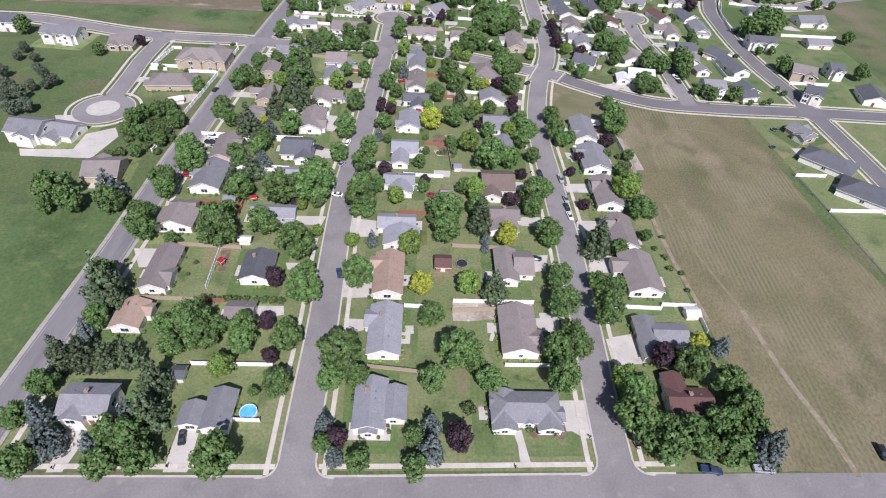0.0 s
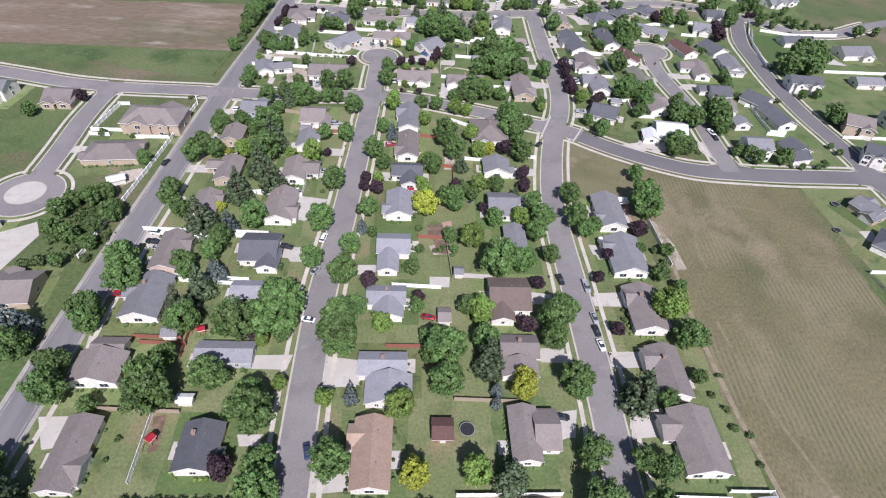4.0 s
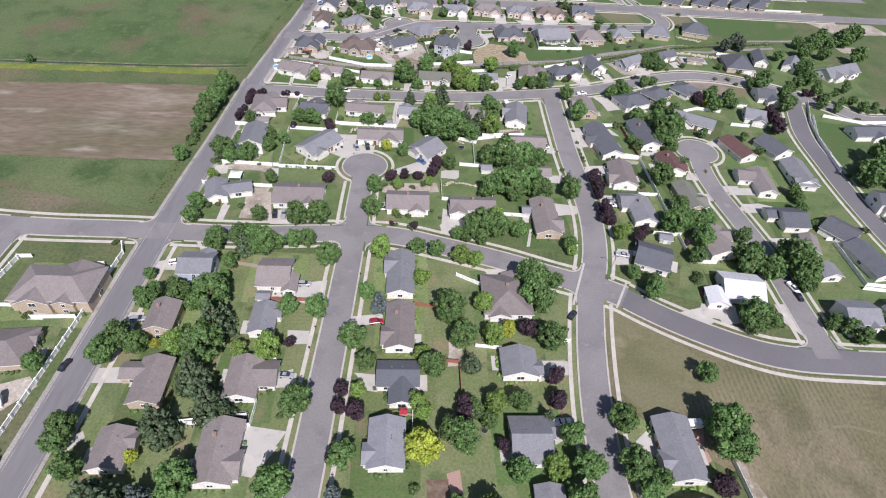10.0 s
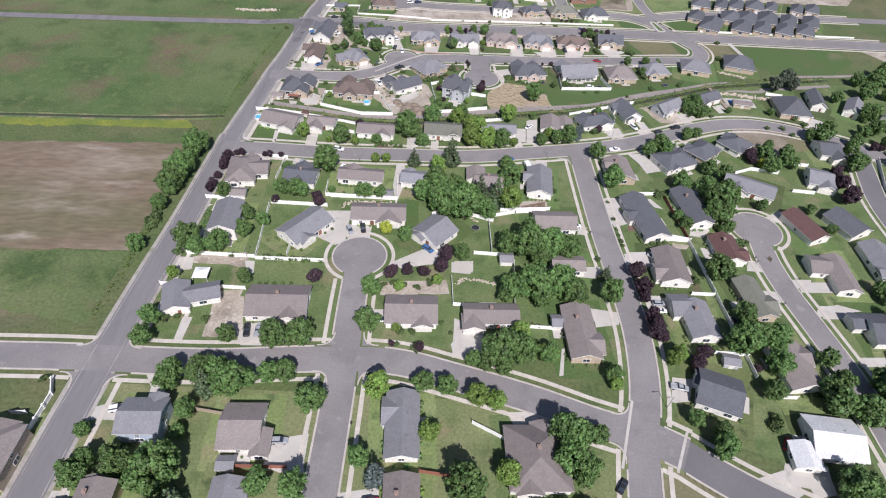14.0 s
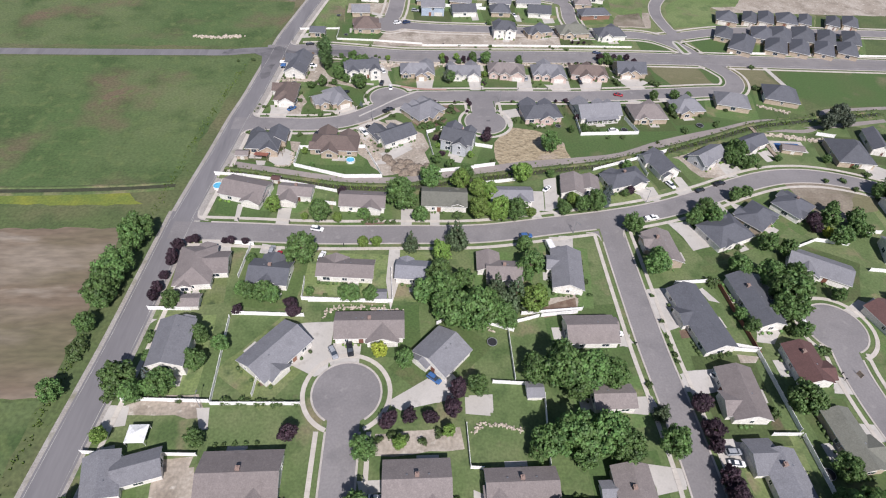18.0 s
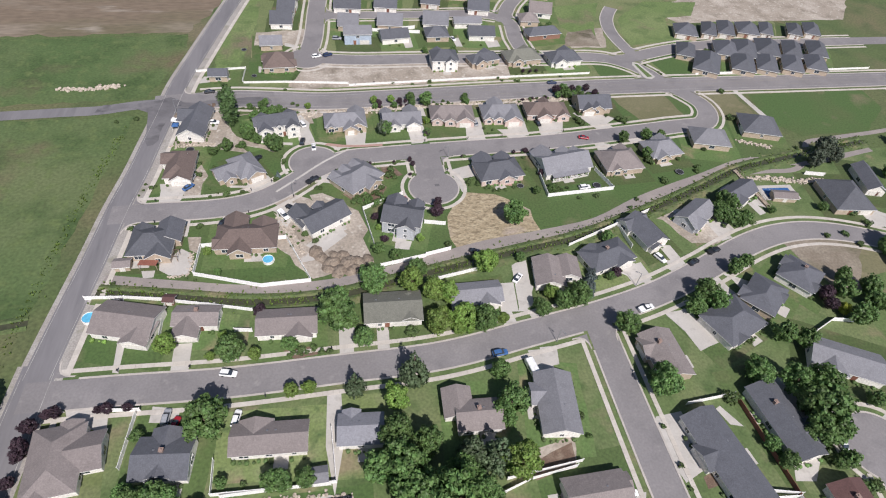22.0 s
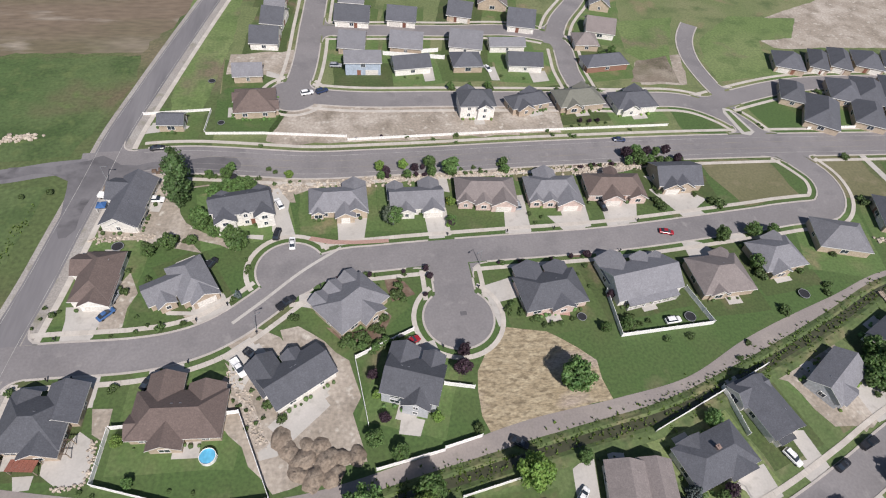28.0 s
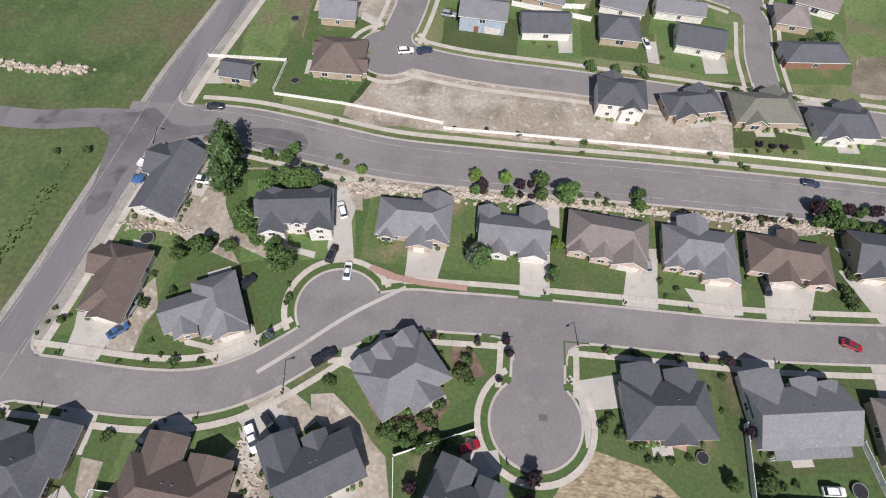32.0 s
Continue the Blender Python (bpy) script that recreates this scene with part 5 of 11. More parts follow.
def canopy(x, y, size, colour="w"):
    base = new("canopy_tent")
    base.matrix_basis = pose(x, y, 0.03)
    tagged(base, "%s square garden canopy tent on posts" % PAINT_WORD[colour], "canopy tent")
    s = size / 2
    part_of("cover", mesh_of("cover", [(-s, -s, 2.2), (s, -s, 2.2), (s, s, 2.2), (-s, s, 2.2), (0, 0, 3.1), (-s, -s, 2.0), (s, -s, 2.0), (s, s, 2.0), (-s, s, 2.0)], [(0, 1, 4), (1, 2, 4), (2, 3, 4), (3, 0, 4), (0, 5, 6, 1), (1, 6, 7, 2), (2, 7, 8, 3), (3, 8, 5, 0)], PAINT[colour]), base)
    for sx in (-1, 1):
        for sy in (-1, 1):
            part_of("post", mesh_of("post", *box(sx * (s - 0.1) - 0.05, sy * (s - 0.1) - 0.05, 0, sx * (s - 0.1) + 0.05, sy * (s - 0.1) + 0.05, 2.1), TRIM), base)


def footbridge(x0, y0, x1, y1, w=1.8):
    """A narrow wooden bridge: boards, two rails and their posts."""
    total, a = math.hypot(x1 - x0, y1 - y0), math.degrees(math.atan2(y1 - y0, x1 - x0))
    base = new("footbridge")
    base.matrix_basis = pose(x0, y0, 0.3, 0, 0, a)
    tagged(base, "narrow grey wooden footbridge over the canal", "footbridge")
    board = mesh_of("board", *box(0.03, -w / 2, 0.0, 0.77, w / 2, 0.08), FENCE["wood"])
    for i in range(int(total / 0.8)):
        part_of("board", board, base, pose(0.8 * i, 0, 0.32))
    beam = mesh_of("beam", *box(0, -0.1, -0.3, total, 0.1, 0.32), FENCE["wood"])
    rail = mesh_of("rail", *box(0, -0.05, 1.3, total, 0.05, 1.4), FENCE["wood"])
    post = mesh_of("post", *box(-0.06, -0.06, 0.4, 0.06, 0.06, 1.3), FENCE["wood"])
    for s in (-1, 1):
        part_of("beam", beam, base, pose(0, s * (w / 2 - 0.2), 0))
        part_of("rail", rail, base, pose(0, s * (w / 2 - 0.06), 0))
        for i in range(int(total / 2.4) + 1):
            part_of("post", post, base, pose(2.4 * i, s * (w / 2 - 0.06), 0))


def covered_pool(x, y, turn, w, d):
    base = new("swimming_pool")
    base.matrix_basis = pose(x, y, 0.045, 0, 0, turn)
    tagged(base, "rectangular garden pool under a blue cover", "swimming pool")
    part_of("surround", mesh_of("surround", *box(-w / 2 - 2.2, -d / 2 - 1.8, 0, w / 2 + 2.2, d / 2 + 1.8, 0.1), CONCRETE), base, None, "pale concrete pool surround")
    part_of("cover", mesh_of("cover", *box(-w / 2, -d / 2, 0.1, w / 2, d / 2, 0.16), PAINT["b"]), base, None, "taut blue pool cover")

def pergola(x, y, turn, w, d):
    base = new("pergola")
    base.matrix_basis = pose(x, y, 0.05, 0, 0, turn)
    tagged(base, "dark timber pergola with open slats over a patio", "pergola")
    post = mesh_of("post", *box(-0.08, -0.08, 0, 0.08, 0.08, 2.4), FENCE["wood"])
    beam = mesh_of("beam", *box(-w / 2 - 0.2, -0.07, 2.4, w / 2 + 0.2, 0.07, 2.6), BARK)
    slat = mesh_of("slat", *box(-0.04, -d / 2 - 0.25, 2.6, 0.04, d / 2 + 0.25, 2.74), BARK)
    for sy in (-1, 1):
        part_of("beam", beam, base, pose(0, sy * d / 2, 0))
        for sx in (-1, 1):
            part_of("post", post, base, pose(sx * w / 2, sy * d / 2, 0))
    for i in range(8):
        part_of("slat", slat, base, pose(-w / 2 + w * i / 7, 0, 0))


def lean_to(x, y, turn, w, d):
    base = new("lean_to")
    base.matrix_basis = pose(x, y, 0.05, 0, 0, turn)
    tagged(base, "open lean-to shelter with a rusty red metal roof", "shelter")
    for sx in (-1, 1):
        for sy in (-1, 1):
            part_of("post", mesh_of("post", *box(-0.07, -0.07, 0, 0.07, 0.07, 2.2 - 0.2 * sy), FENCE["wood"]), base, pose(sx * (w / 2 - 0.15), sy * (d / 2 - 0.15), 0))
    for i in range(6):
        x0, x1 = -w / 2 + w * i / 6, -w / 2 + w * (i + 1) / 6 - 0.05
        part_of("roof_sheet", mesh_of("roof_sheet", [(x0, -d / 2, 2.42), (x1, -d / 2, 2.42), (x1, d / 2, 2.02), (x0, d / 2, 2.02), (x0, -d / 2, 2.48), (x1, -d / 2, 2.48), (x1, d / 2, 2.08), (x0, d / 2, 2.08)], [(3, 2, 1, 0), (4, 5, 6, 7), (0, 1, 5, 4), (1, 2, 6, 5), (2, 3, 7, 6), (3, 0, 4, 7)], FENCE["red"]), base)


PALLET = mesh_of("pallet", *joined([box(-0.6 + 0.26 * i, -0.5, 0.1, -0.42 + 0.26 * i, 0.5, 0.13) for i in range(5)] + [box(-0.6, -0.5 + 0.45 * i, 0, 0.6, -0.4 + 0.45 * i, 0.1) for i in range(3)]), MULCH)


def pallet_stack(x, y, turn, count):
    base = new("pallet_stack")
    base.matrix_basis = pose(x, y, 0.05, 0, 0, turn)
    tagged(base, "stack of brown wooden pallets on bare ground", "pallets", "stacked pallets")
    for i in range(count):
        part_of("pallet", PALLET, base, pose(0, 0, 0.14 * i, 0, 0, (i * 7) % 5 - 2))


def veranda(x, y, turn, w, d):
    base = new("veranda")
    base.matrix_basis = pose(x, y, 0.03, 0, 0, turn)
    tagged(base, "white columned veranda along the back of a house", "veranda")
    part_of("deck", mesh_of("deck", *box(-w / 2, -d / 2, 0, w / 2, d / 2, 0.3), CONCRETE), base)
    part_of("roof", mesh_of("roof", [(-w / 2, -d / 2 - 0.3, 2.5), (w / 2, -d / 2 - 0.3, 2.5), (w / 2, d / 2, 2.95), (-w / 2, d / 2, 2.95), (-w / 2, -d / 2 - 0.3, 2.65), (w / 2, -d / 2 - 0.3, 2.65), (w / 2, d / 2, 3.1), (-w / 2, d / 2, 3.1)], [(3, 2, 1, 0), (4, 5, 6, 7), (0, 1, 5, 4), (1, 2, 6, 5), (2, 3, 7, 6), (3, 0, 4, 7)], ROOF["g"]), base)
    post = mesh_of("column", *box(-0.13, -0.13, 0.3, 0.13, 0.13, 2.5), TRIM)
    rail = mesh_of("rail", *joined([box(0.13, -0.04, 1.15, w / 6 - 0.13, 0.04, 1.25), box(0.13, -0.04, 0.4, w / 6 - 0.13, 0.04, 0.48)]), TRIM)
    for i in range(7):
        part_of("column", post, base, pose(-w / 2 + 0.15 + (w - 0.3) * i / 6, -d / 2 + 0.15, 0))
        if i < 6 and i != 2:
            part_of("rail", rail, base, pose(-w / 2 + w * i / 6, -d / 2 + 0.15, 0))


def rocks(name, points, spread, count, lo, hi, seed, label):
    """Loose boulders scattered along a line."""
    rng = random.Random(seed)
    line = smooth_line(points, 1.0)
    v, f = [], []
    for _ in range(count):
        p = line[rng.randrange(len(line))]
        x, y, r = p[0] + rng.gauss(0, spread), p[1] + rng.gauss(0, spread * 0.7), rng.uniform(lo, hi)
        if on_road(x, y, 0.6):
            continue
        k = len(v)
        v += [(x + q[0] * r * rng.uniform(0.7, 1.25), y + q[1] * r * rng.uniform(0.7, 1.25), max(0.0, 0.04 + r * 0.3 + q[2] * r * rng.uniform(0.5, 0.9))) for q in SHRUB_BALL[0]]
        f += [tuple(c + k for c in q) for q in SHRUB_BALL[1]]
    tagged(new(name, mesh_of(name, v, f, STONE)), label, "rocks", kind="stuff")


def weeds(name, points, spread, count, lo, hi, seed, kind, label):
    """Tufts of leaf blades along a line."""
    rng = np.random.RandomState(seed)
    line = smooth_line(points, 1.0)
    v, f = [], []
    for _ in range(count):
        p = line[rng.randint(len(line))]
        x, y, r = p[0] + rng.normal() * spread, p[1] + rng.normal() * spread, rng.uniform(lo, hi)
        if on_road(x, y, 0.4):
            continue
        for i in range(7):
            a, lean = rng.rand() * 6.28, rng.uniform(0.2, 0.9)
            dx, dy = math.cos(a) * r, math.sin(a) * r
            k = len(v)
            v += [(x - dy * 0.3, y + dx * 0.3, 0.03), (x + dy * 0.3, y - dx * 0.3, 0.03), (x + dx * lean + dy * 0.2, y + dy * lean - dx * 0.2, r * 1.3), (x + dx * lean - dy * 0.2, y + dy * lean + dx * 0.2, r * 1.3)]
            f.append((k, k + 1, k + 2, k + 3))
    tagged(new(name, mesh_of(name, v, f, LEAF[kind])), label, "weeds", kind="stuff")


GARDEN_BEDS = [[(-33.0, 383.6), (-29.8, 386.6), (-23.2, 386.8), (-8.7, 385.1)], [(10.7, 381.6), (15.2, 380.3), (20.3, 376.7)], [(11.2, 343.5), (12.5, 345.2), (17.5, 345.6), (23.2, 344.0)]]
weeds("reeds", CANAL, 2.1, 1500, 0.25, 0.55, 1, "l", "tall green weeds along the canal banks")
weeds("bank_grass", [(-76, 457.4), (-56, 453), (-33, 448.5), (-11, 448), (21, 454), (66, 462), (108, 474.5), (141, 486)], 0.9, 900, 0.15, 0.4, 2, "k", "low green weeds beside the track")
weeds("verge_weeds", [(-106, 328), (-104, 350), (-102, 385), (-99, 420), (-97, 450), (-92, 500), (-86, 540)], 0.9, 500, 0.2, 0.5, 3, "l", "rough weeds on the highway verge")
weeds("scrub", [(-124, 228), (-120, 215), (-116, 205)], 4.0, 500, 0.3, 0.8, 4, "k", "wild scrub on the slope west of the highway")
rocks("boulders", [(-18, 544), (0, 545), (20, 546), (40, 547), (60, 548)], 1.6, 420, 0.2, 0.7, 5, "pale landscaping boulders on the bank below the collector road")
rocks("dark_boulders", [(66, 548), (95, 549), (108, 549)], 1.5, 200, 0.2, 0.6, 6, "landscaping stones on the bank")
rocks("field_stones", [(-96, 572), (-108, 570), (-118, 571)], 1.2, 160, 0.3, 0.8, 7, "heap of grey field stones in the meadow")
rocks("garden_stones", GARDEN_BEDS[0], 0.7, 120, 0.2, 0.5, 8, "pale boulders edging a terraced lawn")
rocks("bed_stones", GARDEN_BEDS[1], 0.5, 60, 0.15, 0.4, 9, "pale stones round a garden bed")
rocks("terrace_stones", GARDEN_BEDS[2], 0.6, 90, 0.15, 0.45, 10, "pale stones round a curved garden bed")
footbridge(156.6, 490.8, 158.4, 468.5)
covered_pool(167.8, 476.4, -3.0, 11.4, 5.0)
rocks("pool_boulders", [(160.0, 485.3), (168.8, 484.9), (179.1, 482.0), (190.9, 481.3)], 1.2, 200, 0.25, 0.8, 11, "pale boulder wall beside the pool garden")
rocks("bank_boulders", [(170.4, 509.8), (176.6, 507.6), (181.8, 504.9)], 0.9, 90, 0.2, 0.6, 12, "pale boulders on the slope below a house")

# ---- houses ----
house(0, 535.8, 1.2, 16.4, 9.4, 1, "h", "g", "t", 0, ((5, 0.6, 6.4, 12.6, "b"), (1.8, -4, 5.2, 6.4, "b"), (-6, -3.4, 3, 4, "b"),))
house(23.4, 535, 0.7, 15.6, 8.6, 1, "a", "g", "w", 0, ((-3.4, -3, 4.6, 5.6, "b"), (4.6, -2.6, 5.8, 6.4, "b"), (-6, 3.2, 4.4, 6, "b"), (4.6, 3.8, 5.8, 6.4, "b"),))
house(45.6, 537.7, -4.1, 18.2, 9.6, 1, "h", "b", "p", 0, ((5.2, -3, 7.6, 8.4, "b"), (-1, -3.4, 4.8, 6.4, "b"), (-6.6, -3.2, 4.4, 5.6, "b"),))
house(67.2, 537.1, -1.4, 16.3, 9.6, 1, "h", "g", "p", 0, ((4.6, -3.6, 7.8, 8.4, "b"), (-1, 4.6, 6.6, 6.6, "b"), (-1.6, -3.8, 4.6, 5, "b"), (-6, -3.2, 3.8, 5.4, "b"),))
house(88.4, 537.3, -3.1, 18.5, 9.4, 1, "h", "k", "p", 0, ((-1.7, -3.6, 6.4, 6.6, "b"), (6.9, -2.6, 5.2, 6.6, "b"), (0.5, 4.6, 4, 5, "b"),))
house(111.7, 541.2, -0.9, 14.8, 10.9, 1, "a", "d", "t", 0, ((0.7, -3.8, 6.9, 5.2, "b"),))
house(56.5, 498.2, 7.2, 17.3, 10.8, 1, "h", "d", "p", 2, ((-4, 4.6, 7.2, 8.8, "b"), (4.2, 4.4, 6, 7, "b"), (1.4, -3.2, 6, 6.6, "b"),))
house(83.9, 500.1, 9.4, 20.1, 11.2, 1, "a", "g", "w", 2, ((-5.9, 5, 8, 8.6, "b"), (3.2, 4.6, 5, 5.6, "b"), (8, 4.0, 4, 5, "b"),))
house(192.2, 469.5, -7.8, 15.6, 17.3, 1, "h", "d", "t", 0, (), False)
house(210, 478, -14.6, 7.1, 15.9, 1, "b", "d", "w", 0, (), False)
house(227, 471.4, -36.9, 7.1, 15.6, 1, "a", "g", "w", 0, (), False)
house(152.8, 349.2, -6, 7.8, 17.5, 1, "b", "b", "w", 3, ((-6.5, 4.1, 7.2, 8.7, "a"),), False)
house(173.5, 356.6, -3.8, 10.1, 18.3, 1, "b", "g", "w", 1, ((-0.4, -6.5, 9.5, 7.1, "a"),), False)
house(153.7, 324.1, -1.1, 10.1, 12.2, 1, "a", "d", "w", 3, ((-5.6, 3.1, 7.6, 6, "a"),), False)
house(153.4, 308.4, -17.2, 6, 9.9, 1, "b", "b", "w", 3, (), False)
house(174.1, 300.6, 10.1, 10, 18.3, 1, "b", "d", "w", 1, (), False)
house(153, 293.6, 4, 7.4, 6.1, 1, "b", "g", "w", 3, (), False)
shed(167.2, 472.8, -11, 9.1, 4.1, "b", "t")
house(109.1, 386, 5.2, 9.1, 21.5, 1, "b", "d", "w", 1, ())
house(87.6, 379.2, 9.3, 10.2, 25, 1, "b", "d", "w", 3, ((-3.1, 1.5, 7.5, 6.6, "a"),))
house(-85.5, 76.3, 0, 11.7, 8.5, 2, "a", "g", "w", 0, ())
house(-53.1, 75.5, 0, 6.7, 11, 1, "b", "g", "w", 1, ((-6.3, -1.4, 5.9, 6.2, "b"),))
house(-14.2, 78, 0, 8, 14.6, 1, "b", "l", "w", 3, ((6.2, 0.4, 6, 9.6, "b"), (0, -4.6, 4, 7.6, "b"),))
shed(-67.5, 86.9, 0, 3.2, 3.7, "d", "w")
house(27.2, 77.7, 0, 18, 8.8, 1, "h", "g", "w", 1, ((-6, -0.8, 6, 11.4, "b"), (6, -2.2, 6, 8.4, "b"), (0.4, -2.6, 2.4, 4, "b"),))
house(73, 80.5, 0, 11.8, 7.7, 1, "a", "r", "w", 3, ((-2.4, 4.4, 5.5, 8.7, "b"),))
house(68, 102.6, 0, 6, 15, 1, "b", "g", "w", 3, ((6.8, 1.4, 10.1, 8, "a"),))
house(28.2, 104.2, 0, 10.5, 17.5, 1, "b", "b", "w", 1, ())
house(-12, 103.2, 0, 9.1, 18.2, 1, "b", "l", "w", 3, ())
house(-12.3, 126.8, 0, 9, 18.4, 1, "b", "t", "w", 3, ())
house(-11, 153.3, 0, 13.1, 7.3, 1, "a", "l", "w", 3, ((2, -8.1, 12.1, 8.7, "b"),))
house(-87.8, 106.6, 0, 8.1, 10, 1, "b", "t", "w", 1, ())
house(-85.7, 126.6, 0, 7.9, 18.7, 1, "b", "b", "w", 1, ())
house(-55.2, 128.3, 0, 9.4, 12.3, 1, "b", "d", "w", 1, ())
house(-56, 108.9, 0, 7.7, 7, 1, "a", "b", "w", 1, ())
house(-126.5, 180.2, 4.3, 13, 13, 1, "a", "b", "t", 2, ())
house(27.1, 132.1, 0, 7, 15, 1, "b", "b", "w", 1, ((5.9, 1.3, 6, 11.1, "a"),))
shed(5.7, 133.7, 0, 4.9, 5.6, "r", "r")
house(72.9, 130.3, 0, 11.2, 17.8, 1, "b", "b", "w", 3, ((-6.4, 3.7, 4.7, 6.6, "a"),))
house(-89.1, 151.3, 0, 12.6, 9.7, 1, "b", "b", "w", 1, ((0.3, 6.8, 8.6, 6.4, "a"),))
house(-85.1, 177.5, 0, 10.9, 16.8, 1, "b", "g", "w", 1, ((-3.7, 2.5, 7.4, 5.3, "a"),))
house(-56, 156.7, 0, 15.4, 6.9, 1, "a", "l", "g", 1, ())
house(-84.6, 197.7, 0, 8.9, 16.9, 1, "b", "b", "p", 1, ())
house(-55.2, 200.4, 0, 11.9, 13, 1, "a", "d", "w", 1, ((3.6, -5.4, 6.6, 8.8, "b"),))
house(-52.7, 223.4, 0, 9.9, 17.1, 1, "b", "b", "w", 1, ())
house(-10, 203.3, 0, 10.8, 9.4, 1, "a", "l", "w", 3, ((-1.6, -8.2, 6.5, 9.3, "b"),))
house(-8.8, 225.7, 0, 9.3, 13.7, 1, "b", "l", "w", 3, ())
house(-11.3, 179.3, 0, 11.7, 7.4, 1, "a", "l", "w", 3, ((0.8, -5.3, 8.8, 6.4, "b"),))
house(-55.4, 180.8, 0, 8.7, 6.7, 1, "a", "l", "w", 1, ())
shed(-74.1, 164.8, 0, 3.9, 4, "g", "w")
shed(-63.1, 142.2, 0, 3.7, 2.1, "w", "w")
house(28.2, 180.6, 0, 12.4, 13.4, 1, "a", "k", "w", 1, ((-2.9, -7.8, 6.9, 5.8, "b"),))
house(28.9, 159.7, 0, 10.6, 7.9, 1, "a", "b", "w", 1, ((-0.6, -7.2, 10, 5.4, "b"),))
house(33.4, 206.9, 0, 7, 13.6, 1, "b", "g", "w", 1, ())
house(71.6, 224.1, 0, 9.9, 18.3, 1, "b", "g", "w", 3, ())
house(71.8, 200.1, 0, 11.5, 17.7, 1, "b", "g", "w", 3, ())
house(71.6, 175.6, 0, 10.2, 17.8, 1, "b", "b", "w", 3, ((-2.2, 4.3, 5.9, 8.4, "a"),))
house(71.7, 151.7, 0, 8.9, 16.7, 1, "b", "b", "w", 3, ((-3.4, 3.9, 5.3, 7.8, "a"),))
house(-80, 224.2, 0, 8.5, 11, 1, "b", "b", "w", 1, ())
house(30.5, 226.6, 0, 10.4, 13.3, 1, "a", "g", "w", 1, ())
house(-76.1, 289.8, 0, 10.7, 9.9, 2, "a", "g", "c", 2, ())
house(-80.2, 266.8, 0, 8.1, 10.9, 2, "b", "b", "t", 2, ())
house(-76.9, 244.8, 0, 8.5, 14.8, 1, "b", "b", "t", 1, ((-5.5, 3.4, 7.1, 5.4, "a"),))
house(-49.8, 288.3, 0, 10.5, 12.8, 1, "a", "b", "w", 2, ((5.8, -4.7, 4.3, 7.2, "b"),))
house(-49.8, 268.1, 0, 7.4, 11.5, 1, "b", "g", "w", 1, ())
house(-51.2, 245.9, 0, 8.8, 13.1, 1, "b", "b", "w", 1, ((6.1, 1.6, 6.3, 8.2, "a"),))
house(-6.6, 289.1, 0, 8.7, 19.3, 1, "b", "g", "w", 3, ())
house(-6.3, 265.8, 0, 8.5, 17.6, 1, "b", "b", "w", 3, ())
house(-6.3, 247.5, 0, 11.9, 8.3, 1, "a", "d", "w", 3, ((1.3, -6.1, 7.1, 7.3, "b"),))
house(29.7, 279.6, 0, 15.9, 17.5, 1, "h", "b", "w", 2, ())
house(30.6, 251.8, 0, 10.4, 9.5, 1, "b", "g", "w", 1, ())
house(87.7, 299.8, -22.6, 11.9, 12.7, 1, "a", "d", "w", 3, ())
house(115.4, 285.2, -7.5, 13.7, 12.4, 1, "a", "w", "w", 1, ((-9.8, -6.4, 7, 7.1, "b"),))
house(115.7, 309.3, 4.4, 10.3, 16.2, 1, "b", "b", "w", 1, ())
house(-81.5, 333.6, 15.2, 7.9, 11.3, 1, "b", "g", "w", 0, ((8.1, 0, 10.6, 7, "a"),))
house(-48.3, 332.4, 0, 19.1, 12.6, 1, "a", "b", "w", 0, ())
house(-74.3, 370.9, 0, 9.6, 15.3, 2, "b", "g", "w", 2, ())
house(-45.3, 369.2, -39.6, 11.3, 17.7, 1, "b", "g", "w", 1, ())
house(-18.2, 377.8, 0, 20.3, 9.3, 1, "a", "b", "w", 0, ())
house(3.5, 368, -43.2, 12.3, 11.7, 1, "b", "g", "w", 0, ())
house(-4.8, 329.5, 0, 16.3, 11.2, 1, "a", "b", "w", 0, ())
house(21.4, 328.2, 0, 17.6, 7.8, 1, "a", "b", "w", 0, ((-6, -3.3, 6.7, 6, "b"),))
house(50, 321.5, 0, 9.3, 20.5, 1, "b", "b", "t", 1, ())
house(91.3, 327, 0.4, 9.2, 15, 1, "b", "g", "w", 3, ((-4.2, 6.3, 6.8, 9.1, "a"),))
house(89.6, 351.8, -2.7, 10.3, 16.2, 1, "b", "b", "w", 3, ())
house(114.3, 361.3, 0.5, 9.3, 13.5, 1, "b", "r", "w", 1, ())
house(114.7, 337.1, 3.9, 7.9, 17.3, 1, "b", "e", "t", 1, ())
house(51.3, 351.7, 0, 11.3, 6.9, 1, "a", "b", "w", 1, ())
house(50.3, 374.9, 0, 15.3, 10, 1, "a", "b", "w", 1, ())
shed(43.7, 326.2, 0, 4, 4.3, "g", "w")
shed(29.3, 354.9, 0, 4.2, 4.2, "g", "w")
house(-67, 442.3, -16.1, 16.5, 11, 1, "a", "b", "w", 0, ((4.8, -3.4, 7, 7.7, "b"),))
house(-48.2, 441.3, -6.7, 12.1, 6.5, 1, "a", "b", "w", 0, ((-2, -4.4, 6.5, 5.4, "b"),))
house(-22.8, 436, -3.5, 16.5, 8.4, 1, "a", "b", "w", 0, ())
house(8.1, 437.4, -2.9, 16.6, 10.5, 1, "a", "e", "w", 0, ((4.9, -0.7, 6, 8.6, "b"),))
house(-75.9, 402.9, 3.8, 11.1, 16.5, 1, "h", "b", "w", 2, ((6.5, 0.9, 7.4, 9.1, "a"),))
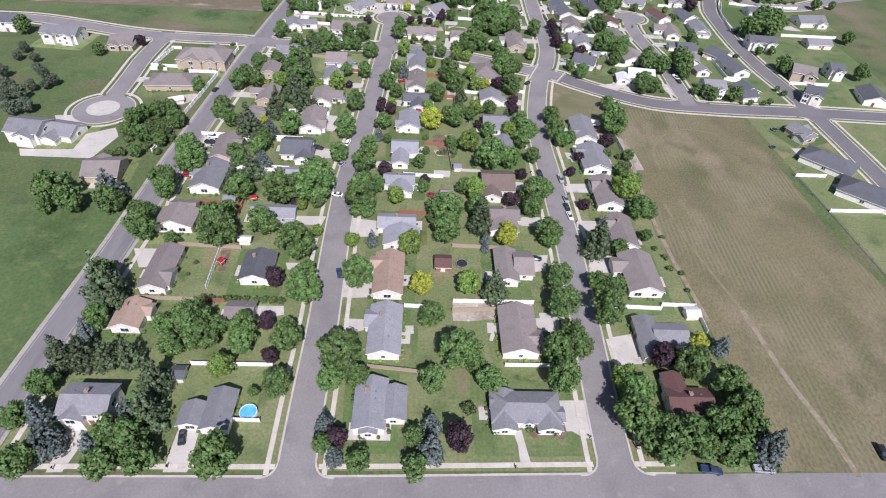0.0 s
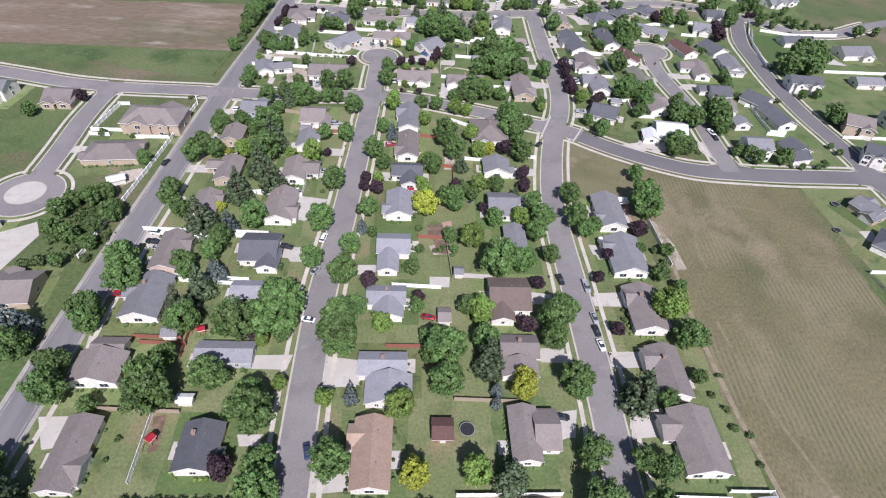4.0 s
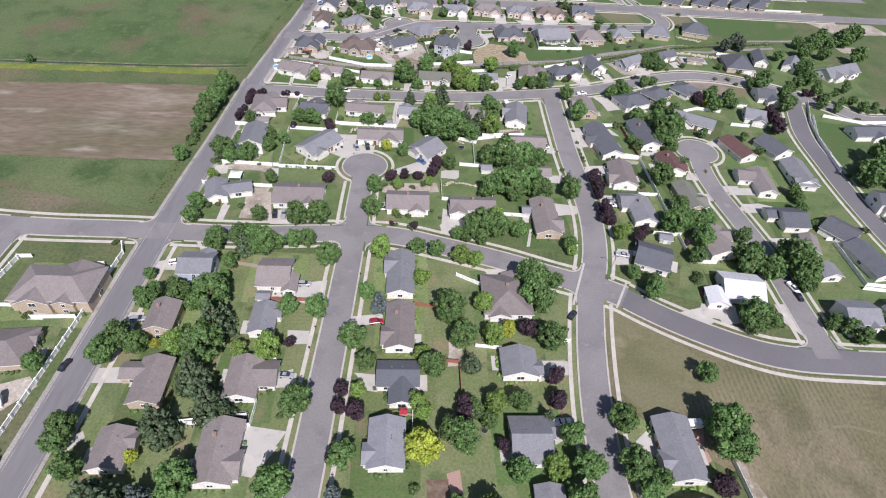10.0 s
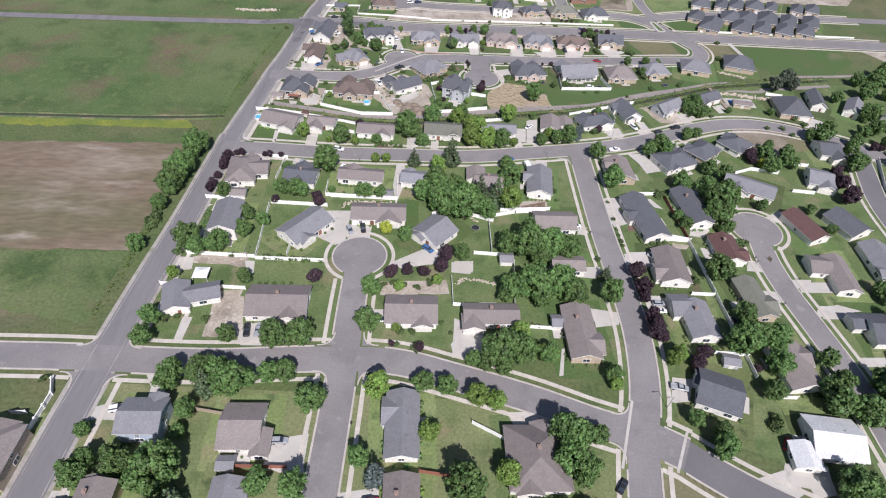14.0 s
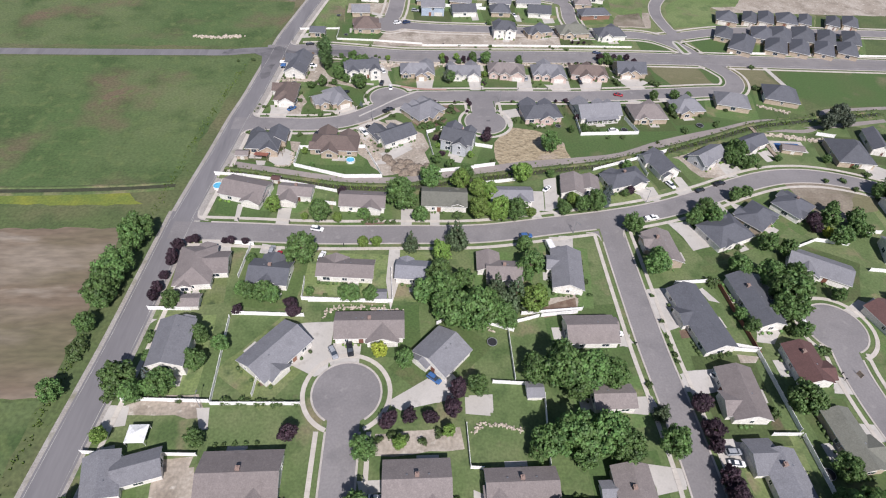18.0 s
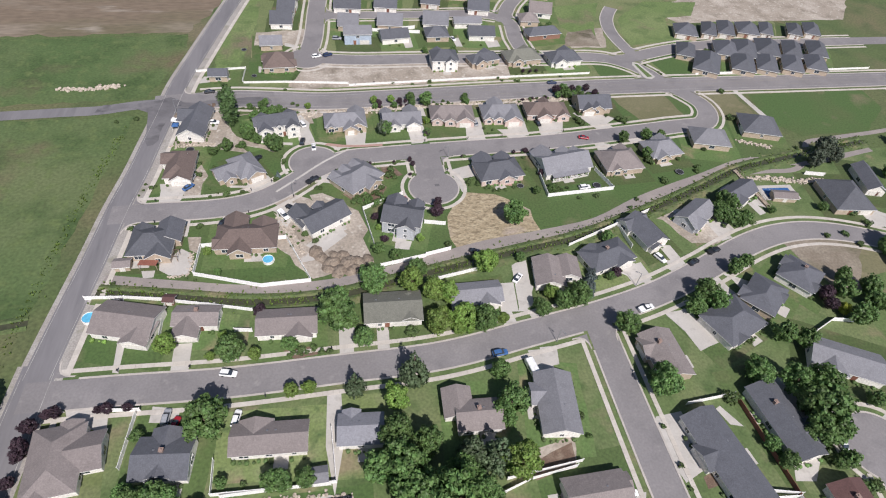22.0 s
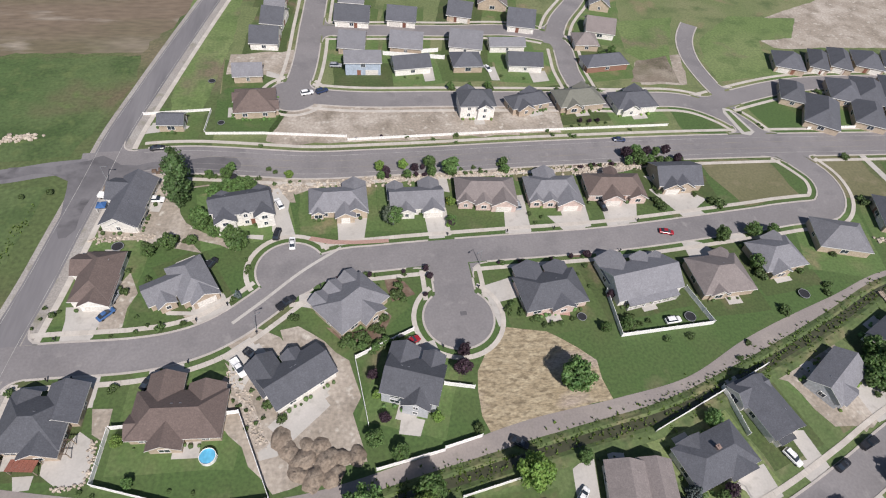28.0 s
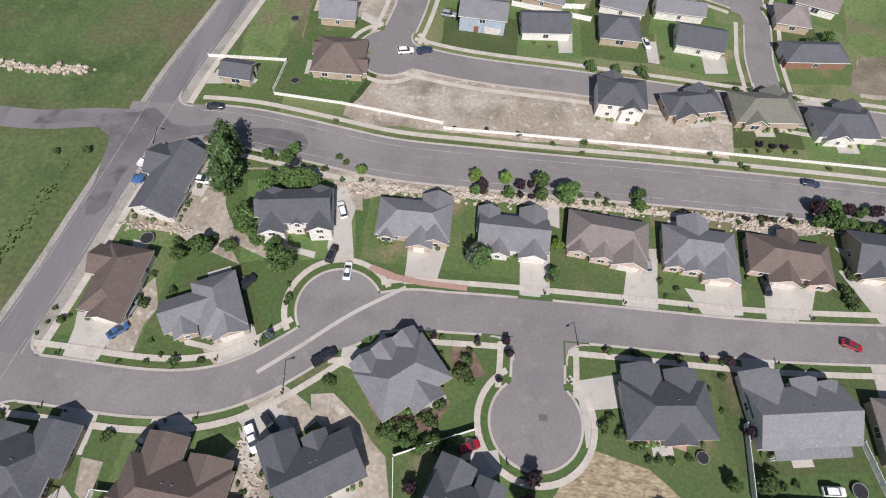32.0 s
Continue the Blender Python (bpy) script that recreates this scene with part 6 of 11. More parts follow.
house(-51.4, 399.7, -6.7, 12.6, 10, 1, "a", "d", "w", 2, ((-0.2, 1.3, 7.2, 11.8, "b"),))
house(-26.9, 401.2, -4.1, 18.1, 7.6, 1, "a", "b", "w", 2, ())
house(-4.5, 400.2, -5.5, 10.9, 7.8, 1, "a", "l", "w", 2, ())
shed(-15.1, 390.5, 0, 3.1, 3.2, "g", "w")
house(26.2, 399.6, -3.3, 11.5, 8.1, 1, "a", "b", "w", 2, ((-5.1, 4.1, 7.2, 7.9, "b"),))
house(48.1, 400, -8.1, 9.9, 17.3, 1, "b", "g", "w", 1, ((-3.7, 2.6, 5.8, 5.9, "a"),))
house(85.2, 410.2, 2.3, 9.9, 15.2, 1, "b", "b", "t", 3, ())
house(112.7, 418.9, -68.5, 12.5, 16.6, 1, "h", "d", "w", 3, ())
house(128.9, 427.1, -50.6, 10.5, 14.1, 1, "h", "d", "t", 3, ())
house(147, 433.6, -54.2, 11.4, 12.2, 1, "h", "d", "w", 3, ())
house(140, 400.9, -29.6, 20.1, 10.1, 1, "a", "g", "w", 0, ())
house(-65.2, 473.1, -3.1, 13, 11.4, 1, "h", "d", "t", 2, ((4.6, 4.4, 7.4, 8.6, "b"), (-4, 4, 5, 6, "b"), (3, -4, 7, 6.4, "b"),))
shed(-72.9, 465.3, 0.2, 4.3, 3.2, "b", "t")
house(-35.9, 472.1, -3.6, 19, 10.4, 1, "h", "k", "t", 2, ((-4.2, 4.8, 7, 9.4, "b"), (5, 3.4, 7.4, 7, "b"), (-1.6, -4, 6.6, 7, "b"), (-8.2, -2.4, 3.4, 4.8, "a"),))
house(-10.7, 479, 31.8, 15.4, 9, 1, "a", "d", "w", 2, ((-5.2, 4.4, 6.6, 8.8, "b"), (1.6, 3.6, 4, 5.4, "b"),))
house(2.6, 498.6, -50.1, 10.6, 15.6, 1, "h", "g", "t", 3, ((-3.6, -5.2, 8, 4.6, "a"), (-3.9, -0.3, 8, 4.4, "a"), (-3.6, 4.8, 8, 4.8, "a"), (3.4, 1.5, 8, 6.4, "a"),))
house(16.2, 474.3, -19.5, 13, 9.6, 2, "a", "d", "g", 2, ((-3.8, 4, 6.4, 8, "b"), (3.4, 4.2, 4.8, 6.4, "b"), (2, -3, 6, 7, "b"),))
house(34.3, 439.4, -0.5, 15.6, 7.8, 1, "a", "g", "w", 0, ())
house(60.2, 445, -9, 9.2, 11.3, 1, "b", "b", "w", 0, ((6.6, 2.4, 7.2, 8.4, "b"),))
house(82.6, 450, 16.9, 17, 9.6, 1, "h", "d", "w", 0, ())
house(101.4, 459.8, 16.1, 9, 13.8, 1, "b", "d", "w", 0, ((-1.2, 5, 9, 5.8, "a"),))
house(124.3, 465.7, 32.3, 14.8, 8.3, 1, "a", "g", "g", 0, ())
house(148.4, 475.9, 26.1, 13.9, 7.8, 1, "a", "d", "w", 0, ())
house(107.9, 499.5, 2.7, 15.9, 12.5, 1, "h", "b", "t", 2, ())
house(129.4, 505.5, 7.6, 14.3, 10.8, 1, "h", "g", "t", 2, ())
house(-61.3, 511.9, -3.9, 9, 15.2, 1, "h", "k", "w", 0, ((-2.6, 3.9, 8.4, 6.4, "a"), (1.4, -4.4, 6.8, 9, "b"),))
house(-38.3, 509.3, 27.3, 8.6, 12.4, 1, "h", "g", "t", 0, ((-6.6, 0.7, 9.4, 6.8, "a"), (1, -4.2, 6.6, 7, "b"), (-7.6, -2.2, 4, 5, "b"),))
house(-59, 538.7, -8.6, 9.3, 19, 1, "b", "d", "w", 3, ((-3.2, 4.6, 7.5, 8.2, "a"), (1.6, -6.2, 7, 6, "b"),))
house(-27.1, 534, 10.1, 15, 8.4, 2, "a", "d", "w", 0, ((-5.2, -1.3, 5.2, 10.6, "b"), (5.4, -1.0, 5, 10.6, "b"), (0.3, -2.4, 2.2, 4.2, "b"), (-6.8, 1.0, 4, 6, "a"),))
house(-53.3, 576, -2.7, 7.6, 6, 1, "a", "d", "t", 1, ())
house(-27.5, 585.6, 2.6, 13.3, 12.9, 1, "h", "k", "t", 1, ())
house(-31.3, 604.3, 2.3, 9.9, 8.4, 1, "a", "g", "t", 1, (), False)
house(50.2, 581.6, -0.5, 12.4, 9.7, 2, "h", "d", "w", 2, ())
house(70.3, 583.4, 15.2, 15.3, 7.3, 1, "h", "d", "t", 2, ())
house(90.4, 584.6, 6.9, 17.4, 10.2, 1, "h", "e", "t", 2, ())
house(111.8, 582.4, 5.5, 16.2, 9.9, 1, "h", "d", "w", 2, ())
house(29.2, 608.8, 7.6, 13.9, 9, 1, "a", "d", "w", 2, (), False)
house(51.6, 610.2, 0.7, 11.4, 9.8, 1, "h", "d", "t", 2, (), False)
house(75.4, 610.1, -4.8, 13.3, 9.7, 1, "a", "d", "w", 2, (), False)
house(109.2, 609.3, 7.7, 18.4, 8, 1, "h", "d", "r", 3, (), False)
house(105.9, 625, -3.9, 9.9, 9, 1, "h", "b", "t", 3, (), False)
house(10.8, 608.5, -0.7, 13.3, 8.3, 2, "a", "g", "c", 0, (), False)
house(70.6, 622.8, 0.2, 14.6, 6.3, 1, "a", "g", "w", 2, (), False)
house(-23.7, 642.8, -10.1, 8.5, 12.8, 1, "a", "d", "w", 1, (), False)
house(-23.5, 656.8, -7.2, 7.9, 11, 1, "a", "g", "t", 1, (), False)
house(-26.4, 628, -4.4, 10.4, 12.4, 1, "a", "d", "w", 1, (), False)
house(8.7, 660.4, -7.5, 10.4, 12.3, 1, "a", "g", "t", 3, (), False)
house(8.3, 645, -6.8, 14, 12.4, 1, "a", "d", "w", 0, (), False)
house(7.5, 624.5, -7.8, 10, 12.4, 1, "a", "g", "t", 2, (), False)
house(29.2, 644.9, -9.2, 11.9, 11.5, 1, "a", "d", "w", 0, (), False)
house(29.2, 624.4, -8.8, 12.6, 12, 1, "a", "g", "t", 2, (), False)
house(-23.8, 666, -7.3, 8, 8.3, 1, "a", "d", "w", 1, (), False)
house(72.3, 661.5, -10.1, 12.8, 15.5, 1, "a", "b", "t", 1, (), False)
house(81.2, 641.9, -11.6, 11.4, 14.3, 1, "a", "d", "w", 0, (), False)
house(124.2, 661.4, -15.2, 8.9, 15.2, 1, "a", "g", "t", 3, (), False)
house(116.1, 636.2, -14.5, 12.1, 12.2, 1, "a", "b", "w", 3, (), False)
house(55.3, 649.3, -14.4, 10.1, 12.3, 1, "a", "d", "t", 0, (), False)
house(53.8, 625, -10.6, 12.9, 13.1, 1, "a", "g", "w", 2, (), False)
house(182.3, 586, -25.9, 9.1, 13.6, 1, "h", "d", "t", 2, (), False)
house(187.7, 572.8, -31.6, 12.3, 20.1, 1, "h", "d", "t", 2, (), False)
house(206.2, 585.9, -22, 12.2, 14.7, 1, "h", "d", "t", 2, (), False)
house(216.9, 585.3, -26.3, 12.2, 17.4, 1, "h", "d", "t", 2, (), False)
house(207.3, 570.7, -26.5, 11.3, 15.9, 1, "h", "d", "t", 2, (), False)
house(231.5, 586.1, -25.9, 12.1, 17.1, 1, "h", "d", "t", 2, (), False)
house(221, 570, -27, 9.9, 16.3, 1, "h", "d", "t", 2, (), False)
house(245.1, 583.4, -28.6, 9.4, 17.1, 1, "h", "d", "t", 2, (), False)
house(235.4, 568.6, -27.7, 9.9, 15.6, 1, "h", "d", "t", 2, (), False)
house(193.3, 607.9, -19.9, 12, 12.2, 1, "h", "d", "t", 0, (), False)
house(208.4, 608.6, -26.5, 7.5, 14.6, 1, "h", "d", "t", 0, (), False)
house(219.3, 609.1, -25.3, 8.6, 15.8, 1, "h", "d", "t", 0, (), False)
house(232.3, 607.8, -21.4, 11.7, 12.8, 1, "h", "d", "t", 0, (), False)
house(244.4, 607.5, -28.7, 6.7, 14.4, 1, "h", "d", "t", 0, (), False)
house(262, 605.9, -29.1, 7.3, 13.6, 1, "h", "d", "t", 0, (), False)
house(260.5, 582.9, -27.5, 9.7, 16.2, 1, "h", "d", "t", 2, (), False)
house(249.6, 568.6, -26.4, 10.2, 14.8, 1, "h", "d", "t", 2, (), False)
house(273.4, 605.9, -28.5, 8.3, 13.9, 1, "h", "d", "t", 0, (), False)
house(183.6, 517.8, -17.7, 16.1, 14.3, 1, "h", "d", "t", 3, (), False)
house(155.1, 511.1, -14.5, 15.5, 11.8, 1, "h", "g", "t", 2, (), False)
house(238.7, 270.9, -14, 12.4, 15.8, 1, "a", "d", "w", 0, (), False)
shed(-74.5, 388.7, 0, 5.6, 4.2, "b", "w")
shed(85.6, 113.8, 3, 4, 3.4, "w", "w")
shed(-52, 278.3, 0, 3.8, 3.2, "g", "w")
shed(96.5, 311.6, -9.9, 4.5, 3.6, "g", "g")
shed(-118.5, 238.1, 27.6, 5.7, 3.8, "w", "w")
shed(-57, 204.6, 0, 4.2, 3.3, "d", "w")
shed(12.4, 191.5, 0, 2.5, 3.1, "g", "w")
shed(7.1, 172.1, 0, 3.3, 4.9, "b", "w")
house(152.7, 375.9, -73.2, 16.7, 9, 1, "a", "r", "w", 2, (), False)
house(171.6, 378.1, -68.6, 13.9, 11, 1, "a", "d", "w", 2, (), False)
house(171.3, 317.2, -52.8, 12.0, 12, 1, "a", "d", "w", 2, (), False)
house(150.3, 271.4, -1.6, 11.0, 10, 2, "a", "g", "w", 0, ((-3, -2.6, 3.2, 8, 'b'), (2.5, -2.6, 3.2, 8, 'b')), False)
house(230.4, 394.8, 4.0, 19.2, 10, 1, "a", "d", "w", 2, ((3, -2, 7, 9, 'b'),), False)
house(259.1, 380.8, 5.1, 18.8, 13, 1, "a", "g", "w", 2, ((5, -3, 7, 12, 'b'),), False)
house(204.6, 335.3, -5.1, 16.0, 10, 2, "a", "d", "w", 0, ((-3.5, -2.5, 5, 8, 'b'), (4.5, -2.5, 5, 8, 'b')), False)
house(245.0, 341.8, -0.8, 14.8, 9, 1, "a", "g", "w", 0, (), False)
house(210.8, 293.7, -22.9, 11.8, 12, 2, "a", "b", "t", 0, ((3.5, -3, 6, 9, 'b'),), False)
house(232.1, 299.3, -4.2, 7.6, 10, 2, "a", "d", "w", 0, ((0, -3, 5, 8, 'b'),), False)
house(204.2, 268.3, -32.4, 8.4, 11, 2, "a", "d", "w", 0, ((2, -3, 5, 8, 'b'), (-3, -3, 3, 8, 'b')), False)
house(179.0, 230.1, -64.7, 10.1, 9, 1, "a", "g", "t", 0, ((3.5, -1.5, 6, 9, 'b'), (-2, 1.5, 5, 9, 'b')), False)
house(179.6, 205.0, -45.2, 21.2, 13, 1, "h", "d", "w", 1, (), False)
house(183.3, 182.1, -40.1, 20.0, 14, 1, "h", "d", "w", 1, (), False)
house(252.3, 463.3, 21.6, 25.1, 11, 1, "a", "g", "w", 0, ((-6, -3, 7, 9, 'b'), (5, -3, 6, 8, 'b')), False)
house(191.2, 431.3, -5.6, 9.2, 12, 1, "a", "d", "w", 0, ((3, -4, 7, 11, 'b'),), False)
house(175.2, 408.1, -19.0, 9.4, 12, 1, "a", "g", "w", 0, ((2.5, -3, 7, 10, 'b'),), False)
house(169.5, 272.7, -78.3, 9.2, 11, 1, "a", "d", "w", 1, ((5, -3, 9, 9, 'b'),), False)
house(-167.0, 204.8, -6.4, 13.6, 12, 2, "a", "g", "w", 0, ((2, -3, 7, 11, 'b'),), False)
house(-154.9, 207.0, -10.6, 13.2, 11, 1, "a", "g", "w", 0, ((-1, -3.5, 6.5, 11, 'b'),), False)
house(-199.5, 302.2, -4.3, 19.1, 11, 2, "a", "g", "w", 0, ((-5, -3, 6, 9, 'b'), (5, -3, 6, 9, 'b')), False)
house(-166.4, 298.9, -0.1, 11.9, 12, 1, "a", "b", "t", 2, ((-3, -3.5, 6, 10, 'b'), (4, -3, 6, 10, 'b')), False)
house(-117.1, 279.5, -1.0, 24.4, 15, 2, "h", "b", "t", 2, ((5, -4, 6, 9, 'b'),), True)
house(-125.8, 255.5, 5.6, 20.9, 13, 1, "h", "b", "t", 3, (), True)
house(-235.1, 314.7, -0.5, 11.2, 12, 2, "a", "d", "w", 0, (), False)

# ---- lawns, drives and bare plots ----
lot(0, 535.8, 1.2, 23.3, 22)
lot(23.4, 535, 0.7, 23.2, 20.3)
lot(45.6, 537.7, -4.1, 27.4, 18.3)
lot(67.2, 537.1, -1.4, 22.3, 22.7)
lot(88.4, 537.3, -3.1, 25.7, 17.4)
lot(111.7, 541.2, -0.9, 25.7, 23.2)
lot(56.5, 498.2, 7.2, 27.4, 24.1)
lot(83.9, 500.1, 9.4, 29.3, 21.3)
lot(192.2, 469.5, -7.8, 24.8, 32.3)
lot(210, 478, -14.6, 15.7, 30.1)
lot(227, 471.4, -36.9, 16.5, 25.1)
lot(152.8, 349.2, -6, 17.4, 33)
lot(173.5, 356.6, -3.8, 18.1, 32.9)
lot(153.7, 324.1, -1.1, 18.3, 27.8)
lot(153.4, 308.4, -17.2, 16.4, 19.6)
lot(174.1, 300.6, 10.1, 18.9, 33.6)
lot(153, 293.6, 4, 16.8, 16.2)
lot(109.1, 386, 5.2, 19.4, 37.3)
lot(87.6, 379.2, 9.3, 20.7, 38)
lot(-85.5, 76.3, 0, 21.2, 19)
lot(-53.1, 75.5, 0, 16.8, 24.1)
lot(-14.2, 78, 0, 14.8, 25.1)
lot(27.2, 77.7, 0, 28.3, 24.7)
lot(73, 80.5, 0, 18.2, 22.3)
lot(68, 102.6, 0, 14.1, 25.1)
lot(28.2, 104.2, 0, 17.9, 31.9)
lot(-12, 103.2, 0, 19.4, 27.5)
lot(-12.3, 126.8, 0, 18, 27.7)
lot(-11, 153.3, 0, 22.7, 18.7)
lot(-87.8, 106.6, 0, 18.5, 25.8)
lot(-85.7, 126.6, 0, 16.4, 34.7)
lot(-55.2, 128.3, 0, 17, 21.8)
lot(-56, 108.9, 0, 16.7, 16.2)
lot(-126.5, 180.2, 4.3, 20, 24.9)
lot(27.1, 132.1, 0, 16, 25)
lot(72.9, 130.3, 0, 17.4, 32.9)
lot(-89.1, 151.3, 0, 23.3, 22.3)
lot(-85.1, 177.5, 0, 19, 30.8)
lot(-56, 156.7, 0, 22.6, 18.1)
lot(-84.6, 197.7, 0, 19.7, 29.6)
lot(-55.2, 200.4, 0, 20.7, 22)
lot(-52.7, 223.4, 0, 17.9, 30.1)
lot(-10, 203.3, 0, 16.9, 22.7)
lot(-8.8, 225.7, 0, 18.5, 23.1)
lot(-11.3, 179.3, 0, 20.8, 19.7)
lot(-55.4, 180.8, 0, 18.1, 18.2)
lot(28.2, 180.6, 0, 21.9, 27.5)
lot(28.9, 159.7, 0, 16.7, 17.4)
lot(33.4, 206.9, 0, 16.3, 29.3)
lot(71.6, 224.1, 0, 17.2, 30.5)
lot(71.8, 200.1, 0, 20.4, 29)
lot(71.6, 175.6, 0, 18.1, 29)
lot(71.7, 151.7, 0, 16.8, 29.9)
lot(-80, 224.2, 0, 16, 22.7)
lot(30.5, 226.6, 0, 20.2, 22.5)
lot(-76.1, 289.8, 0, 18.2, 20.5)
lot(-80.2, 266.8, 0, 18.1, 21.6)
lot(-76.9, 244.8, 0, 15.4, 26.9)
lot(-49.8, 288.3, 0, 20, 22.5)
lot(-49.8, 268.1, 0, 15, 22.8)
lot(-51.2, 245.9, 0, 19, 25.2)
lot(-6.6, 289.1, 0, 19, 29.5)
lot(-6.3, 265.8, 0, 16.2, 31.2)
lot(-6.3, 247.5, 0, 22.3, 20.5)
lot(29.7, 279.6, 0, 23, 27.4)
lot(30.6, 251.8, 0, 19, 19.8)
lot(87.7, 299.8, -22.6, 21.9, 27.6)
lot(115.4, 285.2, -7.5, 20.6, 23.4)
lot(115.7, 309.3, 4.4, 20.3, 29.7)
lot(-81.5, 333.6, 15.2, 14.6, 22.4)
lot(-48.3, 332.4, 0, 29.1, 23.5)
lot(-74.3, 370.9, 0, 17.3, 27.2)
lot(-45.3, 369.2, -39.6, 19.4, 29.5)
lot(-18.2, 377.8, 0, 30.9, 19.4)
lot(3.5, 368, -43.2, 18.3, 27.3)
lot(-4.8, 329.5, 0, 26.7, 27.1)
lot(21.4, 328.2, 0, 25.8, 23.4)
lot(50, 321.5, 0, 19.9, 31.1)
lot(91.3, 327, 0.4, 19, 29.8)
lot(89.6, 351.8, -2.7, 19.6, 28.9)
lot(114.3, 361.3, 0.5, 16.7, 24.9)
lot(114.7, 337.1, 3.9, 15.1, 26.8)
lot(51.3, 351.7, 0, 21.4, 16.2)
lot(50.3, 374.9, 0, 25.8, 23.8)
lot(-67, 442.3, -16.1, 27.1, 26.3)
lot(-48.2, 441.3, -6.7, 22.6, 19.6)
lot(-22.8, 436, -3.5, 22.6, 22.6)
lot(8.1, 437.4, -2.9, 23.5, 21.6)
lot(-75.9, 402.9, 3.8, 20.4, 29.1)
lot(-51.4, 399.7, -6.7, 20.7, 25.6)
lot(-26.9, 401.2, -4.1, 27.2, 19)
lot(-4.5, 400.2, -5.5, 18.2, 22.9)
lot(26.2, 399.6, -3.3, 19.9, 22.6)
lot(48.1, 400, -8.1, 17.6, 27.6)
lot(85.2, 410.2, 2.3, 18.5, 29.9)
lot(112.7, 418.9, -68.5, 19.4, 31.2)
lot(128.9, 427.1, -50.6, 21.1, 28.8)
lot(147, 433.6, -54.2, 21.6, 21.2)
lot(140, 400.9, -29.6, 29.3, 25.1)
lot(-65.2, 473.1, -3.1, 17.3, 22.9)
lot(-35.9, 472.1, -3.6, 26.5, 23.3)
lot(-10.7, 479, 31.8, 21.5, 19.6)
lot(2.6, 498.6, -50.1, 20.9, 23.6)
lot(16.2, 474.3, -19.5, 20.2, 21)
lot(34.3, 439.4, -0.5, 22.2, 17.3)
lot(60.2, 445, -9, 20, 26.3)
lot(82.6, 450, 16.9, 23.5, 22.1)
lot(101.4, 459.8, 16.1, 16.5, 25)
lot(124.3, 465.7, 32.3, 22.6, 21.9)
lot(148.4, 475.9, 26.1, 22.9, 19.4)
lot(107.9, 499.5, 2.7, 22.8, 23.9)
lot(129.4, 505.5, 7.6, 21, 23.7)
lot(-61.3, 511.9, -3.9, 18.2, 26.4)
lot(-38.3, 509.3, 27.3, 14.3, 22.1)
lot(-59, 538.7, -8.6, 17.2, 32.2)
lot(-27.1, 534, 10.1, 26, 22.6)
lot(-53.3, 576, -2.7, 17.6, 19.4)
lot(-27.5, 585.6, 2.6, 21.5, 24.5)
lot(-31.3, 604.3, 2.3, 18.3, 22.3)
lot(50.2, 581.6, -0.5, 20.5, 23.5)
lot(70.3, 583.4, 15.2, 23.6, 18)
lot(90.4, 584.6, 6.9, 26.1, 24.1)
lot(111.8, 582.4, 5.5, 22.6, 21.9)
lot(29.2, 608.8, 7.6, 22.1, 24.1)
lot(51.6, 610.2, 0.7, 22.1, 21.4)
lot(75.4, 610.1, -4.8, 23.8, 24.3)
lot(109.2, 609.3, 7.7, 25.7, 20.2)
lot(105.9, 625, -3.9, 16.5, 23.7)
lot(10.8, 608.5, -0.7, 22.6, 23.5)
lot(70.6, 622.8, 0.2, 24.6, 19.9)
lot(-23.7, 642.8, -10.1, 18.2, 25.8)
lot(-23.5, 656.8, -7.2, 14.4, 24.1)
lot(-26.4, 628, -4.4, 16.4, 22.4)
lot(8.7, 660.4, -7.5, 20.3, 21.6)
lot(8.3, 645, -6.8, 20.4, 22.1)
lot(7.5, 624.5, -7.8, 20.4, 22.7)
lot(29.2, 644.9, -9.2, 18, 26.4)
lot(29.2, 624.4, -8.8, 19.3, 26.9)
lot(-23.8, 666, -7.3, 17.4, 23.1)
lot(72.3, 661.5, -10.1, 23.5, 28.6)
lot(81.2, 641.9, -11.6, 21.4, 23.6)
lot(124.2, 661.4, -15.2, 18.7, 27.8)
lot(116.1, 636.2, -14.5, 21.6, 21.9)
lot(55.3, 649.3, -14.4, 19.8, 27.9)
lot(53.8, 625, -10.6, 19.2, 24.4)
lot(182.3, 586, -25.9, 17.9, 28.4)
lot(187.7, 572.8, -31.6, 19.5, 30.3)
lot(206.2, 585.9, -22, 19.4, 28)
lot(216.9, 585.3, -26.3, 21.9, 29.1)
lot(207.3, 570.7, -26.5, 19.1, 27.7)
lot(231.5, 586.1, -25.9, 19.9, 29)
lot(221, 570, -27, 16.3, 28.8)
lot(245.1, 583.4, -28.6, 20.3, 29)
lot(235.4, 568.6, -27.7, 19.7, 25.8)
lot(193.3, 607.9, -19.9, 21.4, 26.5)
lot(208.4, 608.6, -26.5, 16.9, 27.3)
lot(219.3, 609.1, -25.3, 17, 29.3)
lot(232.3, 607.8, -21.4, 22.2, 22.8)
lot(244.4, 607.5, -28.7, 13.2, 28.6)
lot(262, 605.9, -29.1, 17.8, 26.3)
lot(260.5, 582.9, -27.5, 17.9, 30.2)
lot(249.6, 568.6, -26.4, 17.1, 25.6)
lot(273.4, 605.9, -28.5, 15.3, 27)
lot(183.6, 517.8, -17.7, 23.7, 24.9)
lot(155.1, 511.1, -14.5, 25, 27.5)
lot(238.7, 270.9, -14, 19.2, 31.7)
pad("concrete", [(-62.8, 71.7), (-57.4, 71.6), (-57, 60), (-62.8, 59.9)])
